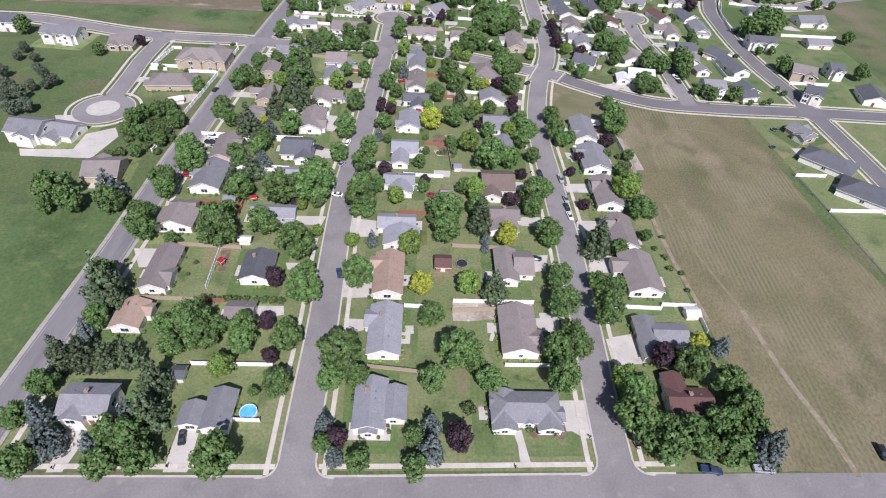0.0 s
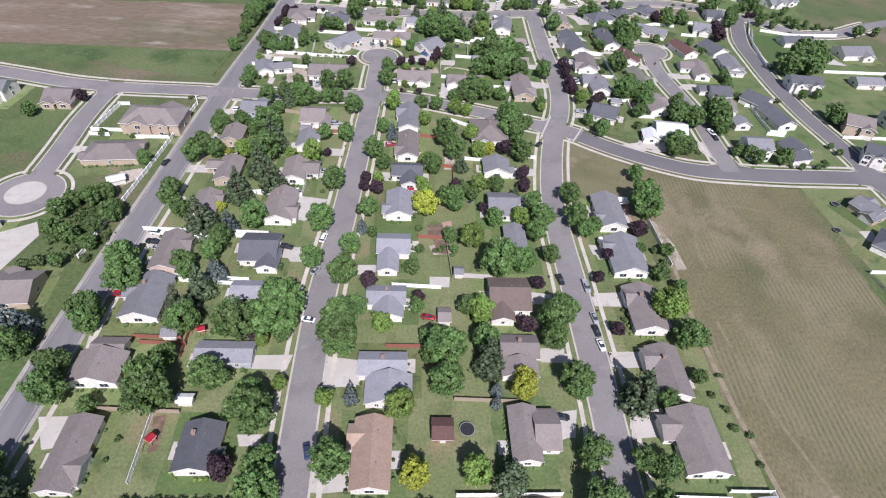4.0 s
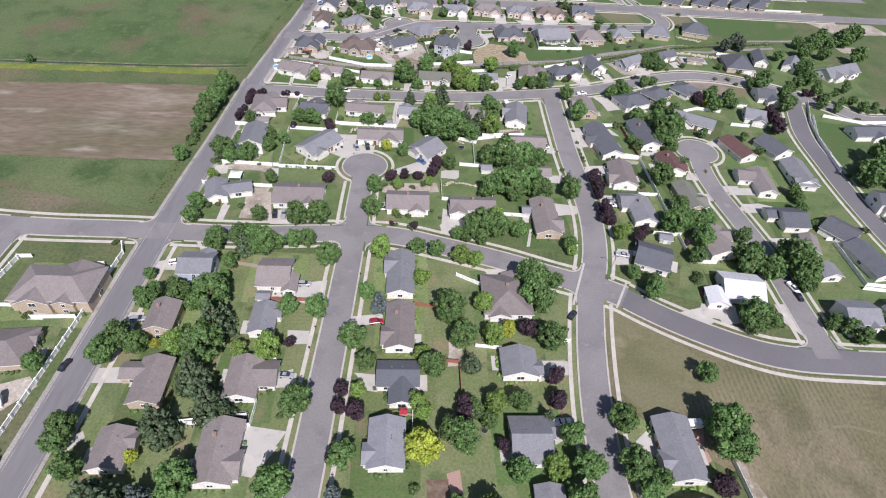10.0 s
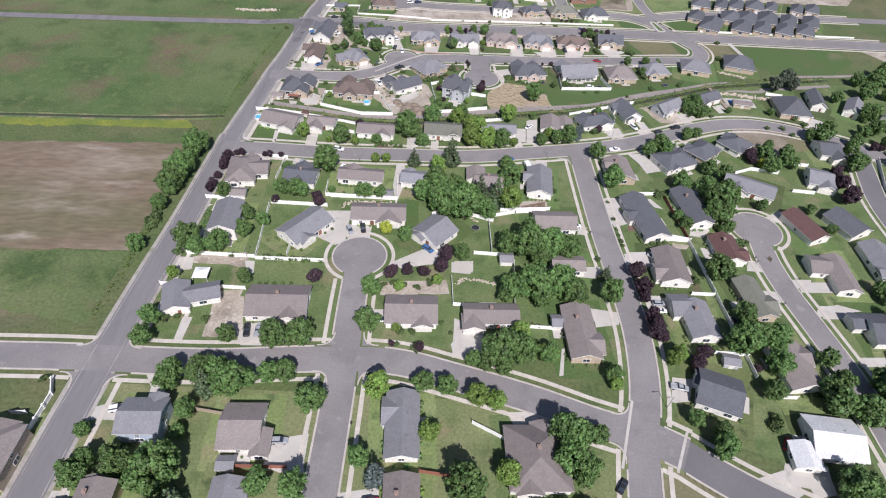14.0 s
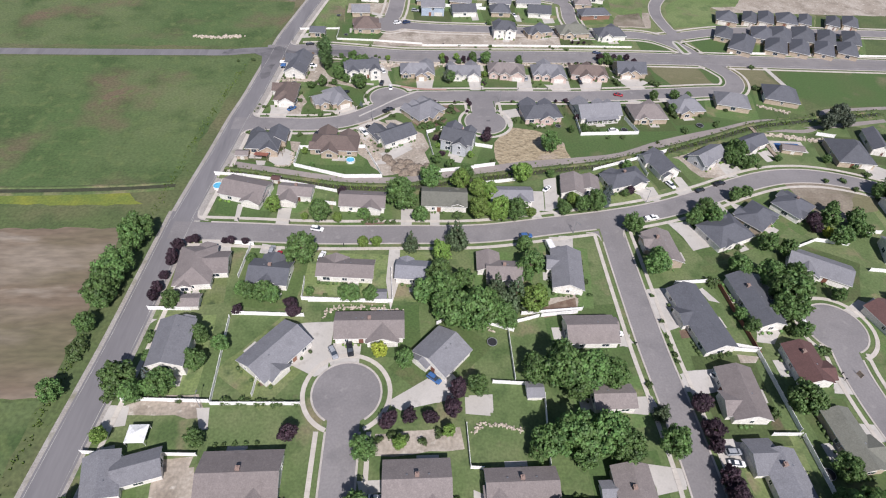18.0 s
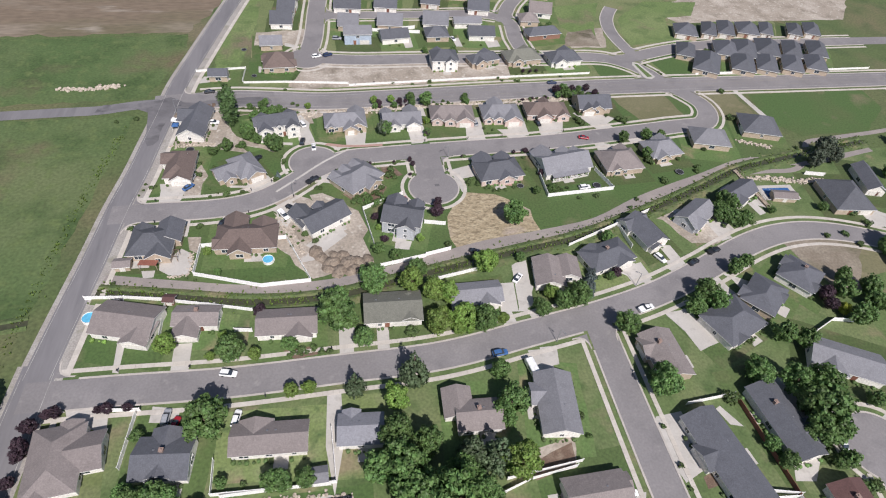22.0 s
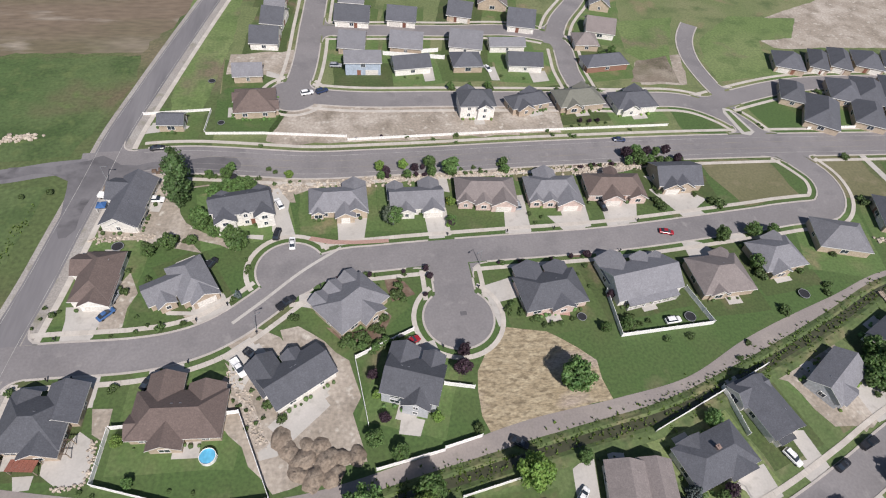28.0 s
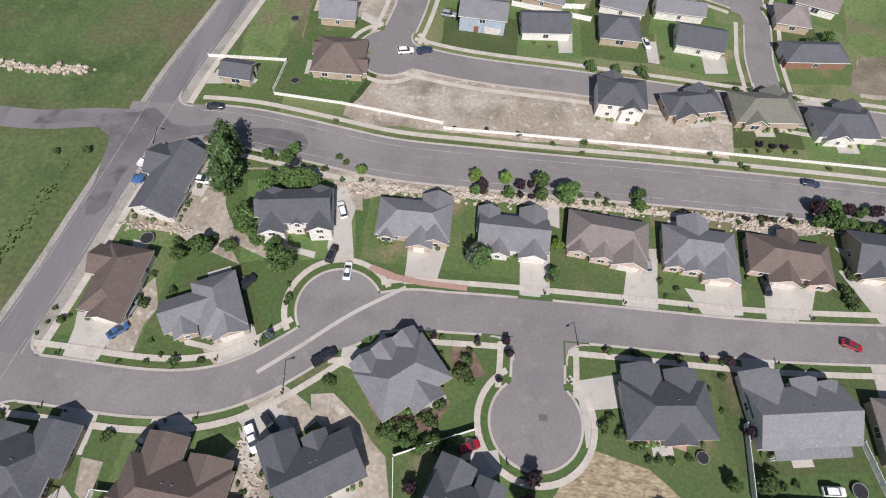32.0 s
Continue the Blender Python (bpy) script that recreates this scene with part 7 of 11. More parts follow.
pad("concrete", [(138.7, 346.6), (153.3, 347), (150.4, 342.5), (138.9, 342.2)])
pad("concrete", [(146.1, 336.8), (153.8, 334), (135.8, 331), (137.4, 334.2)])
pad("concrete", [(140.4, 314.4), (151.7, 314.6), (147.9, 311), (140.2, 310.8)])
pad("concrete", [(118.5, 340.4), (129, 340.1), (127.7, 337), (120.3, 338)])
pad("concrete", [(121.9, 356.7), (127.7, 356.5), (129.4, 351.6), (119.8, 352.6)])
pad("concrete", [(201.6, 463.2), (206.9, 459), (201.9, 445.7), (198.7, 447.6)])
pad("concrete", [(144.2, 382.8), (154.7, 388.5), (155, 384.7), (145.9, 379.9)])
pad("concrete", [(185.2, 410.4), (194.3, 409.2), (192.3, 405.6), (183, 405.2)])
pad("concrete", [(151.2, 471.9), (154.3, 472.2), (155.8, 465.7), (152.5, 464.8)])
pad("concrete", [(131.8, 465.7), (135.3, 465.4), (134, 456.8), (130.9, 456.1)])
pad("concrete", [(-167.1, 222.4), (-156.7, 223.2), (-148.8, 201), (-156.2, 204.8)])
pad("concrete", [(-90.5, 71), (-86.5, 71), (-84.9, 66.6), (-86.3, 59.6), (-90, 59.5)])
pad("concrete", [(37.4, 81.7), (44.8, 82), (44.7, 72.9), (38, 72.4)])
pad("concrete", [(55.7, 103.7), (64.9, 103.9), (64.6, 95.4), (55.8, 95.8)])
pad("concrete", [(36.3, 113.5), (44.2, 113.8), (43.9, 111.7), (36.2, 108.8)])
pad("concrete", [(-28.4, 125), (-16.7, 124.8), (-17.3, 119), (-27, 117.9)])
pad("concrete", [(-27.7, 157.7), (-17.4, 156.3), (-17.4, 148.1), (-25.6, 148.6)])
pad("concrete", [(32, 140.9), (41.7, 139.7), (41.3, 133.2), (36.5, 131.4)])
pad("concrete", [(32.2, 160.7), (42.9, 161.3), (42.4, 157.4), (34.9, 156.7)])
pad("concrete", [(58.4, 141.3), (67.7, 141.1), (66.2, 134.8), (56.7, 135)])
pad("concrete", [(52.7, 141.7), (63.7, 142.9), (63.4, 141.6), (54.3, 140.5)])
pad("concrete", [(57.4, 184.1), (67.3, 184.7), (66.5, 180.4), (57.3, 180.2)])
pad("concrete", [(-50.1, 157.7), (-39.5, 157.4), (-39.7, 153.1), (-49.6, 153.4)])
pad("concrete", [(-28.1, 155.4), (-18.4, 155.3), (-18.3, 147.5), (-28, 147.3)])
pad("concrete", [(-21.8, 195.4), (-15.1, 195.5), (-16, 190.9), (-22, 190.9)])
pad("concrete", [(-49.3, 203.9), (-39.3, 203.2), (-42.1, 197.6), (-48.3, 198.3)])
pad("concrete", [(-100.3, 209.9), (-92.6, 209.2), (-92.1, 204.2), (-98.1, 204.1)])
pad("concrete", [(-98.9, 184.7), (-89.6, 184.7), (-92.4, 180.6), (-98.6, 179.9)])
pad("concrete", [(-47.8, 232.3), (-36.5, 230.5), (-41.8, 219.8), (-49, 219.6)])
pad("concrete", [(36.2, 184.2), (43.2, 183.2), (41.3, 179), (35.3, 179)])
pad("concrete", [(56.4, 182.6), (67.2, 181.9), (66.2, 178.4), (56.6, 178.4)])
pad("concrete", [(36, 159.5), (45.3, 159.5), (43.4, 156.1), (35.5, 156.3)])
pad("concrete", [(57.1, 158.8), (67.4, 158.2), (65.7, 154.8), (57.5, 154.3)])
pad("concrete", [(60.7, 207.8), (70.6, 207.1), (67.8, 202), (61.4, 202.7)])
pad("concrete", [(36.9, 234.7), (43.4, 234.4), (41.9, 229.2), (36.1, 229.1)])
pad("concrete", [(-95.9, 250.6), (-87.8, 251.2), (-86.1, 247.1), (-96.1, 246.5)])
pad("concrete", [(-94.2, 294.4), (-85.5, 295.1), (-84.3, 291.2), (-93.2, 291.6)])
pad("concrete", [(-42.7, 285.7), (-32.2, 287.5), (-32.3, 278.4), (-40.8, 277.8)])
pad("concrete", [(-41.5, 264.7), (-33.9, 264.1), (-34.5, 260.1), (-41.3, 260)])
pad("concrete", [(-43.3, 250), (-36.7, 249.4), (-36.3, 244.1), (-43.3, 244.7)])
pad("concrete", [(-96, 272.1), (-89.1, 272.1), (-88.2, 267.9), (-94.4, 267.9)])
pad("concrete", [(-80, 307), (-76, 307.1), (-74.8, 297.9), (-79.2, 299.6)])
pad("concrete", [(-18.5, 247.6), (-12.5, 247.6), (-12.3, 242.9), (-18.2, 244.1)])
pad("concrete", [(-23.6, 271.2), (-12.2, 272.8), (-11.9, 268.4), (-22, 267.7)])
pad("concrete", [(38.4, 254.4), (46.7, 254.4), (46.8, 249.3), (39.8, 248.7)])
pad("concrete", [(34.6, 234.9), (44.8, 234.9), (42.6, 229.6), (34.4, 230.7)])
pad("concrete", [(99.7, 279.3), (111.2, 277.8), (109.4, 270.8), (96.1, 273.7)])
pad("concrete", [(76.4, 306.5), (82.7, 305.7), (79, 298), (73.3, 297.9)])
pad("concrete", [(23.3, 294.3), (32.9, 294.5), (32.1, 288.4), (25.5, 289.1)])
pad("concrete", [(-57.8, 325.3), (-49.5, 325.4), (-48, 316.6), (-57.6, 316.6)])
pad("concrete", [(-38.6, 381), (-29.3, 381.3), (-30, 363.4), (-33.5, 361.8), (-43, 367.2)])
pad("concrete", [(-29.1, 373.3), (-20.6, 372.7), (-21.2, 363.6), (-28.6, 362.7)])
pad("concrete", [(-78.2, 327.4), (-75.1, 327.4), (-75.8, 317.5), (-78.3, 317.5)])
pad("concrete", [(-90.6, 354.5), (-82.2, 354), (-81.5, 348.3), (-86.9, 347.5)])
pad("concrete", [(-19.8, 331.6), (-12.7, 331.7), (-12.6, 328.7), (-19, 328)])
pad("concrete", [(-5.9, 352.5), (2.3, 362.6), (2.2, 352.7)])
pad("concrete", [(-64.3, 352.9), (-60.8, 352.9), (-59.9, 346.6), (-62.1, 346.5)])
pad("concrete", [(9.5, 328.4), (19, 323.8), (18, 312.9), (8.2, 312.8)])
pad("concrete", [(57.3, 332.6), (65, 331.4), (64.7, 326.6), (56.5, 325.3)])
pad("concrete", [(72.9, 392.9), (85.1, 392.3), (82.9, 378), (75.1, 375.2), (72.6, 386.1)])
pad("concrete", [(74.8, 360.2), (88.4, 362.1), (85.7, 354.3), (76.3, 352.6)])
pad("concrete", [(76.8, 339.3), (88.1, 337.4), (85.2, 332.9), (77.7, 331.6)])
pad("concrete", [(122.8, 358), (129.7, 357.4), (127.7, 353.5), (120.3, 354.1)])
pad("concrete", [(118.6, 343.3), (129.1, 342.1), (125.7, 338), (118.1, 338.5)])
pad("concrete", [(53.4, 375.5), (62.3, 375.7), (64, 371.4), (52.5, 371.1)])
pad("concrete", [(56.3, 353), (63.9, 353.1), (65, 348), (57.6, 347.9)])
pad("concrete", [(134.6, 348.5), (142.6, 348.6), (140, 344.3), (134.1, 344.2)])
pad("concrete", [(-54.1, 434.3), (-49.3, 434), (-49.4, 424.1), (-54.1, 424.8)])
pad("concrete", [(-8.4, 434.2), (-3.8, 433.5), (-4.7, 423.6), (-8.6, 423.6)])
pad("concrete", [(2.7, 432.6), (6.2, 432), (5.7, 424.1), (2.2, 423.9)])
pad("concrete", [(-12.6, 413.1), (-8.9, 412.5), (-9, 398.4), (-12, 385.5), (-13.6, 398.1)])
pad("concrete", [(-73.5, 417.7), (-67.7, 416.7), (-66.9, 409.3), (-73.4, 412.6)])
pad("concrete", [(-85.8, 445.8), (-76.9, 443.1), (-77, 440.6), (-84.4, 441.7)])
pad("concrete", [(-69.5, 436.4), (-67.4, 436.1), (-67.4, 426.7), (-69, 427.2)])
pad("concrete", [(-57, 415.5), (-50, 413.8), (-50.5, 409.9), (-57.3, 411)])
pad("concrete", [(43.8, 440.9), (45.2, 429.3), (48.7, 428), (40.9, 427.6)])
pad("concrete", [(52.4, 454), (54.3, 446.4), (49.7, 433.4), (54.4, 429.5), (50.4, 429.3), (48.4, 440.2)])
pad("concrete", [(45.8, 418.6), (52.7, 418.3), (51.6, 411.4), (45.9, 410.9)])
pad("concrete", [(72.4, 390.6), (84, 391.7), (86.3, 382.3), (74.8, 378.6)])
pad("concrete", [(93.5, 426.1), (102.3, 426.5), (105.7, 413.2), (100, 411.8)])
pad("concrete", [(117.8, 438.5), (122.8, 428.7), (120, 426.5), (115.9, 435.1)])
pad("concrete", [(139.3, 382.6), (148.4, 387.7), (152.2, 385.1), (148.1, 380.5), (142.7, 380.1)])
pad("concrete", [(55.7, 375.1), (63.8, 374.7), (61.6, 370), (56, 372)])
pad("concrete", [(85.7, 443.9), (92.6, 447.6), (95.3, 438.9), (92.8, 438.3)])
pad("concrete", [(114.1, 400.8), (120.8, 398.4), (116.9, 375.9), (114.2, 381.1)])
pad("concrete", [(103.8, 447.1), (108.6, 447.4), (110.6, 442.3), (106.1, 441)])
pad("concrete", [(-62.7, 484.5), (-55.6, 483.9), (-56, 479.5), (-61.2, 480)])
pad("concrete", [(-46, 483.3), (-36.7, 483.1), (-37, 477.8), (-45.6, 478.6)])
pad("concrete", [(-67.5, 504.3), (-60.5, 502.4), (-60.2, 494.4), (-67.2, 494.9)])
pad("concrete", [(-38.9, 503.7), (-30.5, 506), (-27.3, 500), (-34.1, 494.3)])
pad("concrete", [(-27.2, 487.3), (-21.8, 481.2), (-23.5, 477.8), (-26.6, 479.2)])
pad("concrete", [(-11.1, 505.4), (-6.5, 503.6), (-7.6, 499.2), (-11, 500.2)])
pad("concrete", [(38.7, 501.9), (49.4, 505.9), (47.7, 498.2), (39.5, 496.5)])
pad("concrete", [(51.8, 445.9), (54.5, 441.8), (51.8, 436.5), (49.6, 432.4), (46.9, 432.7)])
pad("concrete", [(42.5, 444.5), (48.4, 444.3), (46.9, 432.7), (41.5, 433.3)])
pad("concrete", [(87, 445.8), (95, 447.6), (96, 440.3), (88.7, 437.7)])
pad("concrete", [(104.8, 454.4), (109.2, 454), (110.8, 445), (106.7, 443.8)])
pad("concrete", [(128, 463.2), (136.2, 467), (138, 458.5), (132.7, 457.1)])
pad("concrete", [(152, 471.8), (161.3, 476.1), (157.3, 468.6)])
pad("concrete", [(120.6, 440.8), (123.9, 435.9), (125.6, 426.6), (130.9, 433.7)])
pad("concrete", [(-62.1, 484.1), (-56.4, 484.4), (-56.6, 476.7), (-64.5, 480.1)])
pad("concrete", [(-39.1, 503.1), (-33.3, 506.1), (-29.4, 500.9), (-35.3, 496)])
pad("concrete", [(-68.2, 504.7), (-59.7, 504.5), (-60.6, 494.5), (-66.2, 495.5)])
pad("concrete", [(-43.3, 484.5), (-37.3, 484.8), (-37.6, 479), (-42.4, 479.8)])
pad("concrete", [(-0.8, 532.3), (4.7, 533.1), (5.9, 522.9), (-0.3, 522.1)])
pad("concrete", [(25.7, 533.8), (31.7, 534.7), (30.6, 520.9), (26.2, 520.8)])
pad("concrete", [(51.3, 536.3), (58.4, 537.2), (57.2, 521.4), (50.1, 521)])
pad("concrete", [(68.8, 530.3), (77.3, 532), (76.8, 523), (68.7, 521.5)])
pad("concrete", [(82.9, 532.7), (89.7, 532.6), (89.5, 522.3), (82, 521.8)])
pad("concrete", [(40.6, 502.1), (51, 506.3), (48.2, 498.5), (40.9, 496.8), (37.7, 500.1)])
pad("concrete", [(75.2, 512.3), (82.1, 512.7), (81.1, 507), (75.5, 503)])
pad("concrete", [(104, 544.6), (107.9, 545.1), (111.7, 532), (109.2, 531.6)])
pad("concrete", [(18.5, 485.8), (23, 487.1), (24, 483.2), (21.1, 480.8), (17.2, 482.5)])
pad("concrete", [(-72.8, 543.5), (-66.5, 544.4), (-66.3, 538.7), (-72.7, 538.3)])
pad("concrete", [(-19.4, 538.7), (-15.2, 538.8), (-15, 532.9), (-16.6, 527.1), (-19.2, 526.7)])
pad("concrete", [(-67, 574.9), (-57.2, 577.3), (-48.4, 575.8), (-49, 574.3), (-63, 572)])
pad("concrete", [(-25.2, 607.8), (-18.2, 604), (-19, 601.4), (-25.2, 604.4)])
pad("concrete", [(-25.3, 593.1), (-17.9, 595.1), (-17.6, 592.8), (-24.4, 590.9)])
pad("concrete", [(33.5, 609.4), (38.1, 610.2), (38.1, 600.4), (34.1, 599.7)])
pad("concrete", [(59.9, 608.9), (63.4, 609.4), (63.8, 599.9), (60.5, 600.1)])
pad("concrete", [(76.7, 605.2), (83.7, 606.3), (83.8, 599.3), (77, 598.2)])
pad("concrete", [(103.5, 591.9), (109.3, 593.6), (109.3, 588.5), (105.8, 587.3)])
pad("concrete", [(70.8, 591.2), (76.4, 592.8), (80.7, 592), (72.8, 590)])
pad("concrete", [(87.4, 532.5), (95, 531.1), (92.2, 523.2), (84.9, 522.6)])
pad("concrete", [(101.7, 537.1), (108.6, 524.3), (117.3, 523.9), (108.5, 539)])
pad("concrete", [(63.9, 527.6), (75, 527.1), (74.7, 521.3), (67.7, 521.1)])
pad("concrete", [(103.5, 510.4), (109.8, 513.6), (113.3, 508.8), (103.5, 502.4)])
pad("dirt", [(8.5, 113), (24.4, 114.2), (24, 110.2), (8.4, 109)])
pad("dirt", [(-39.9, 499.5), (-32.6, 500.4), (-19.4, 493.8), (-12.9, 488), (-18.9, 483.4), (-31.9, 493.5)])
pad("dirt", [(-29.9, 473.8), (-18.4, 473.9), (-2.4, 480.8), (1.4, 470.9), (4.7, 458.7), (-15.6, 453.4)])
pad("dirt", [(-71.1, 336.5), (-60.6, 336.1), (-57.9, 319.8), (-68, 319.7)])
pad("dirt", [(-24.2, 550.7), (-14, 547.4), (-13.1, 537.4), (-18, 538.9)])
pad("dirt", [(39, 389.2), (50.6, 391.8), (48.7, 383.7), (37.4, 382.4)])
pad("dirt", [(107.8, 468.8), (120.9, 474.4), (137.4, 458.5), (124.8, 452.5), (117.4, 464.1)])
pad("dirt", [(-33.3, 470.6), (-28, 482.2), (-17.7, 471.7), (-17.9, 469.4), (-32.4, 467.8)])
pad("dry", [(160.6, 449.4), (181.6, 446.5), (189.4, 440.8), (184.2, 432.5), (162.1, 431.2)])
pad("dry", [(115.2, 477.5), (129.9, 479.2), (135.1, 458.8), (119.2, 452.2), (118.1, 470.3)])
pad("dirt", [(-20.3, 583.2), (-11.5, 596.9), (0.5, 594.2), (3.3, 568.1), (-20.1, 570.5)])
pad("dirt", [(0.9, 590.4), (66.5, 592), (68.5, 590.1), (83, 585.1), (80.9, 570), (60.4, 568.9), (3.5, 566.8)])
pad("dirt", [(-76.4, 545.3), (-74.5, 553), (-54.9, 555.9), (-50.3, 550.4), (-43.8, 528.9), (-57, 528.1), (-54.9, 549.7), (-63.4, 549.1)])
pad("dirt", [(-46.2, 546.3), (5, 552.6), (5.7, 546.8), (-13, 541.9), (-16.5, 545.9)])
pad("dirt", [(4.9, 553.8), (7.5, 547.1), (6.9, 535.9)])
pad("dirt", [(39.9, 588), (70.4, 593.2), (64.4, 566.3), (37, 567.1)])
pad("dirt", [(5.2, 551.4), (57.3, 553.1), (56.9, 547.3), (5.7, 546.8)])
pad("dirt", [(78.4, 552.6), (117.6, 553.6), (116.9, 551.2), (77.5, 545.7)])
pad("dirt", [(196.2, 622.2), (310, 622.7), (359.1, 681.2), (281.7, 683.4), (186.9, 641.1)])
pad("dirt", [(124, 611.6), (147.8, 618.4), (141.9, 595.4), (121.8, 595.7)])
pad("dry", [(9.6, 92.9), (12.5, 92.9), (12.3, 83.2), (8.9, 83.1)])
pad("dry", [(166.2, 440.6), (180.3, 436.7), (174.6, 429.6), (165.6, 430.9)])
pad("concrete", [(-66.1, 504.7), (-58.5, 504.9), (-59.9, 495.1), (-66.7, 495)])
pad("concrete", [(-38.6, 505.1), (-31.3, 506.6), (-27, 499.5), (-35.1, 494.6)])
pad("concrete", [(-70.9, 543.7), (-65.9, 544.4), (-65.5, 538.9), (-71.9, 538.4)])
pad("concrete", [(-19.5, 541.4), (-16.6, 541.7), (-12.6, 525), (-18.3, 523.4), (-18.3, 530.9)])
pad("concrete", [(-0.5, 529.8), (8.5, 531.8), (6.8, 521), (-0.4, 520.1)])
pad("concrete", [(25.5, 532.2), (32.6, 533.1), (32.7, 521.8), (25.9, 520.9)])
pad("concrete", [(51.4, 535.5), (58, 537.2), (57.4, 521.6), (49.2, 521.4)])
pad("concrete", [(69.5, 530.2), (77.5, 532), (76.8, 522.4), (68.4, 521.4)])
pad("concrete", [(83.8, 535.3), (90.4, 536.1), (89.3, 523.1), (82.3, 522.3)])
pad("concrete", [(102.2, 543.6), (107.3, 543.1), (119.9, 531.5), (113.1, 526.7)])
pad("concrete", [(-62.5, 484.6), (-55.5, 484.7), (-55.5, 478.8), (-62.7, 479.2)])
pad("concrete", [(-45, 485.3), (-37.5, 486.1), (-37.8, 479.5), (-44.9, 479.9)])
pad("concrete", [(39.3, 502.9), (51, 506.2), (50.1, 501.4), (46.1, 497.7), (38.6, 500.1)])
pad("concrete", [(39.8, 496.6), (42, 497.1), (42.6, 489.9), (40.6, 489.4)])
pad("concrete", [(74.7, 513.2), (81.4, 513.2), (78.6, 504.5), (74.7, 504.1)])
pad("concrete", [(103.4, 515.7), (109.5, 513.6), (103.5, 505.9)])
pad("concrete", [(16.6, 488.8), (20.3, 488), (20.5, 485.6), (15.8, 483.9)])
pad("concrete", [(-28.9, 487.6), (-22.8, 492), (-20.7, 488.5), (-23.7, 481)])
pad("concrete", [(-17.3, 468.4), (-5.7, 478.3), (-3.1, 476.3), (-14.5, 465.6)])
pad("concrete", [(-44.8, 504.3), (-43, 501.5), (-37.2, 500.8), (-36.9, 499.7), (-43.6, 500.3), (-45.9, 503.5)])
pad("concrete", [(-31.6, 530.1), (-27.9, 526.3), (-21.5, 525.5), (-21.6, 523.8), (-28.3, 525), (-32.5, 529.1)])
pad("concrete", [(-62.7, 466), (-57.8, 467.5), (-54.4, 461.7), (-59.1, 460.3), (-62.4, 462.9)])
pad("paver", [(52.2, 495.8), (60.9, 495.4), (61.1, 491.1), (52.5, 491.4)])
pad("dirt", [(-15.1, 550.4), (9, 551.8), (10.3, 544.4), (-2.5, 546.4), (-14.6, 547.2)])
pad("dirt", [(-66.1, 549.3), (-52.6, 552.1), (-45.9, 530.8), (-37.5, 520.3), (-43.2, 521.2), (-54.3, 526.3), (-65.2, 525.7), (-56.9, 534.6)])
pad("dirt", [(-15.6, 492.8), (-11, 494.6), (1.6, 483.6), (4.1, 473.7), (-1, 463.7), (-20.1, 461.9), (-14.9, 467.6), (-3.3, 477.4), (-6.1, 484), (-14.8, 489.1)])
pad("dirt", [(-18.6, 582), (-11.5, 591.1), (22.8, 592.5), (43.3, 587.8), (60.9, 574.4), (59.5, 567.2), (-18.2, 569.6)])
pad("dirt", [(62.6, 574.7), (78.9, 574.8), (79.6, 567.5), (62, 567.7)])
pad("dirt", [(-60.6, 505.3), (-54.8, 515), (-52.4, 507.8), (-54.1, 497.7), (-59.2, 496.5)])
pad("mulch", [(78.9, 552), (99.1, 553.7), (97.3, 548.4), (81.2, 546.9)])
pad("mulch", [(11.3, 508), (16.7, 505.8), (19.5, 501.3), (13.3, 500)])
pad("mulch", [(65.5, 514.3), (72.4, 515.8), (70.4, 510.5), (65.8, 510.7)])
pad("straw", [(41.9, 489), (53.2, 487.1), (63.5, 477.5), (64.7, 466.4), (49.3, 464), (33.1, 461.4), (31.2, 466), (32.5, 477.9)])
pad("concrete", [(-27.2, 156.7), (-17.8, 156.1), (-17.1, 148.1), (-23.8, 148.4)])
pad("concrete", [(-26.9, 122.1), (-17.1, 121.6), (-16.8, 118.4), (-25.2, 117.7)])
pad("concrete", [(-25.2, 109.3), (-18.5, 109.1), (-18.6, 104.8), (-22.4, 103.7)])
pad("concrete", [(-48.7, 157.8), (-37.5, 158.1), (-38.5, 152.9), (-48.3, 153.1)])
pad("concrete", [(-99.7, 137.8), (-91.9, 138), (-90.6, 129.5), (-94.6, 128.7)])
pad("concrete", [(-98, 164.2), (-92.7, 163.5), (-92.5, 151.3), (-95.7, 152)])
pad("concrete", [(-52.6, 113.5), (-44.4, 113.7), (-43.6, 110.2), (-51.1, 107.8)])
pad("concrete", [(-47.6, 133), (-40.9, 133.1), (-41.4, 129.9), (-46.3, 129.8)])
pad("concrete", [(-6.1, 107), (-3.6, 107.1), (-3.4, 103.9), (-6, 103.9)])
pad("concrete", [(57, 160.3), (68.3, 160.6), (65.9, 156.1), (56.5, 154.9)])
pad("concrete", [(58.5, 141), (67, 140.5), (66.1, 133), (56.4, 132)])
pad("concrete", [(56.8, 104.2), (65.1, 106), (65.7, 94.7), (57.6, 94.1)])
pad("concrete", [(33.5, 111.3), (42.5, 111.2), (41.5, 105.6), (35.9, 106.1)])
pad("concrete", [(36.4, 139.7), (43.2, 140.7), (41.2, 132.4), (35.4, 132.3)])
pad("concrete", [(36.1, 161.4), (43.4, 161.6), (42.6, 156.6), (36.2, 156.9)])
pad("concrete", [(24.6, 107.5), (22.5, 107.4), (20.2, 104.8), (19.5, 102), (20.5, 101.8), (21.4, 104.3), (23, 106.5)])
pad("concrete", [(-87.5, 250.2), (-93.6, 250.9), (-95, 245.6), (-85.9, 245.8)])
pad("concrete", [(-44.2, 248.6), (-38, 250.9), (-37.1, 244.9), (-42.8, 244.1)])
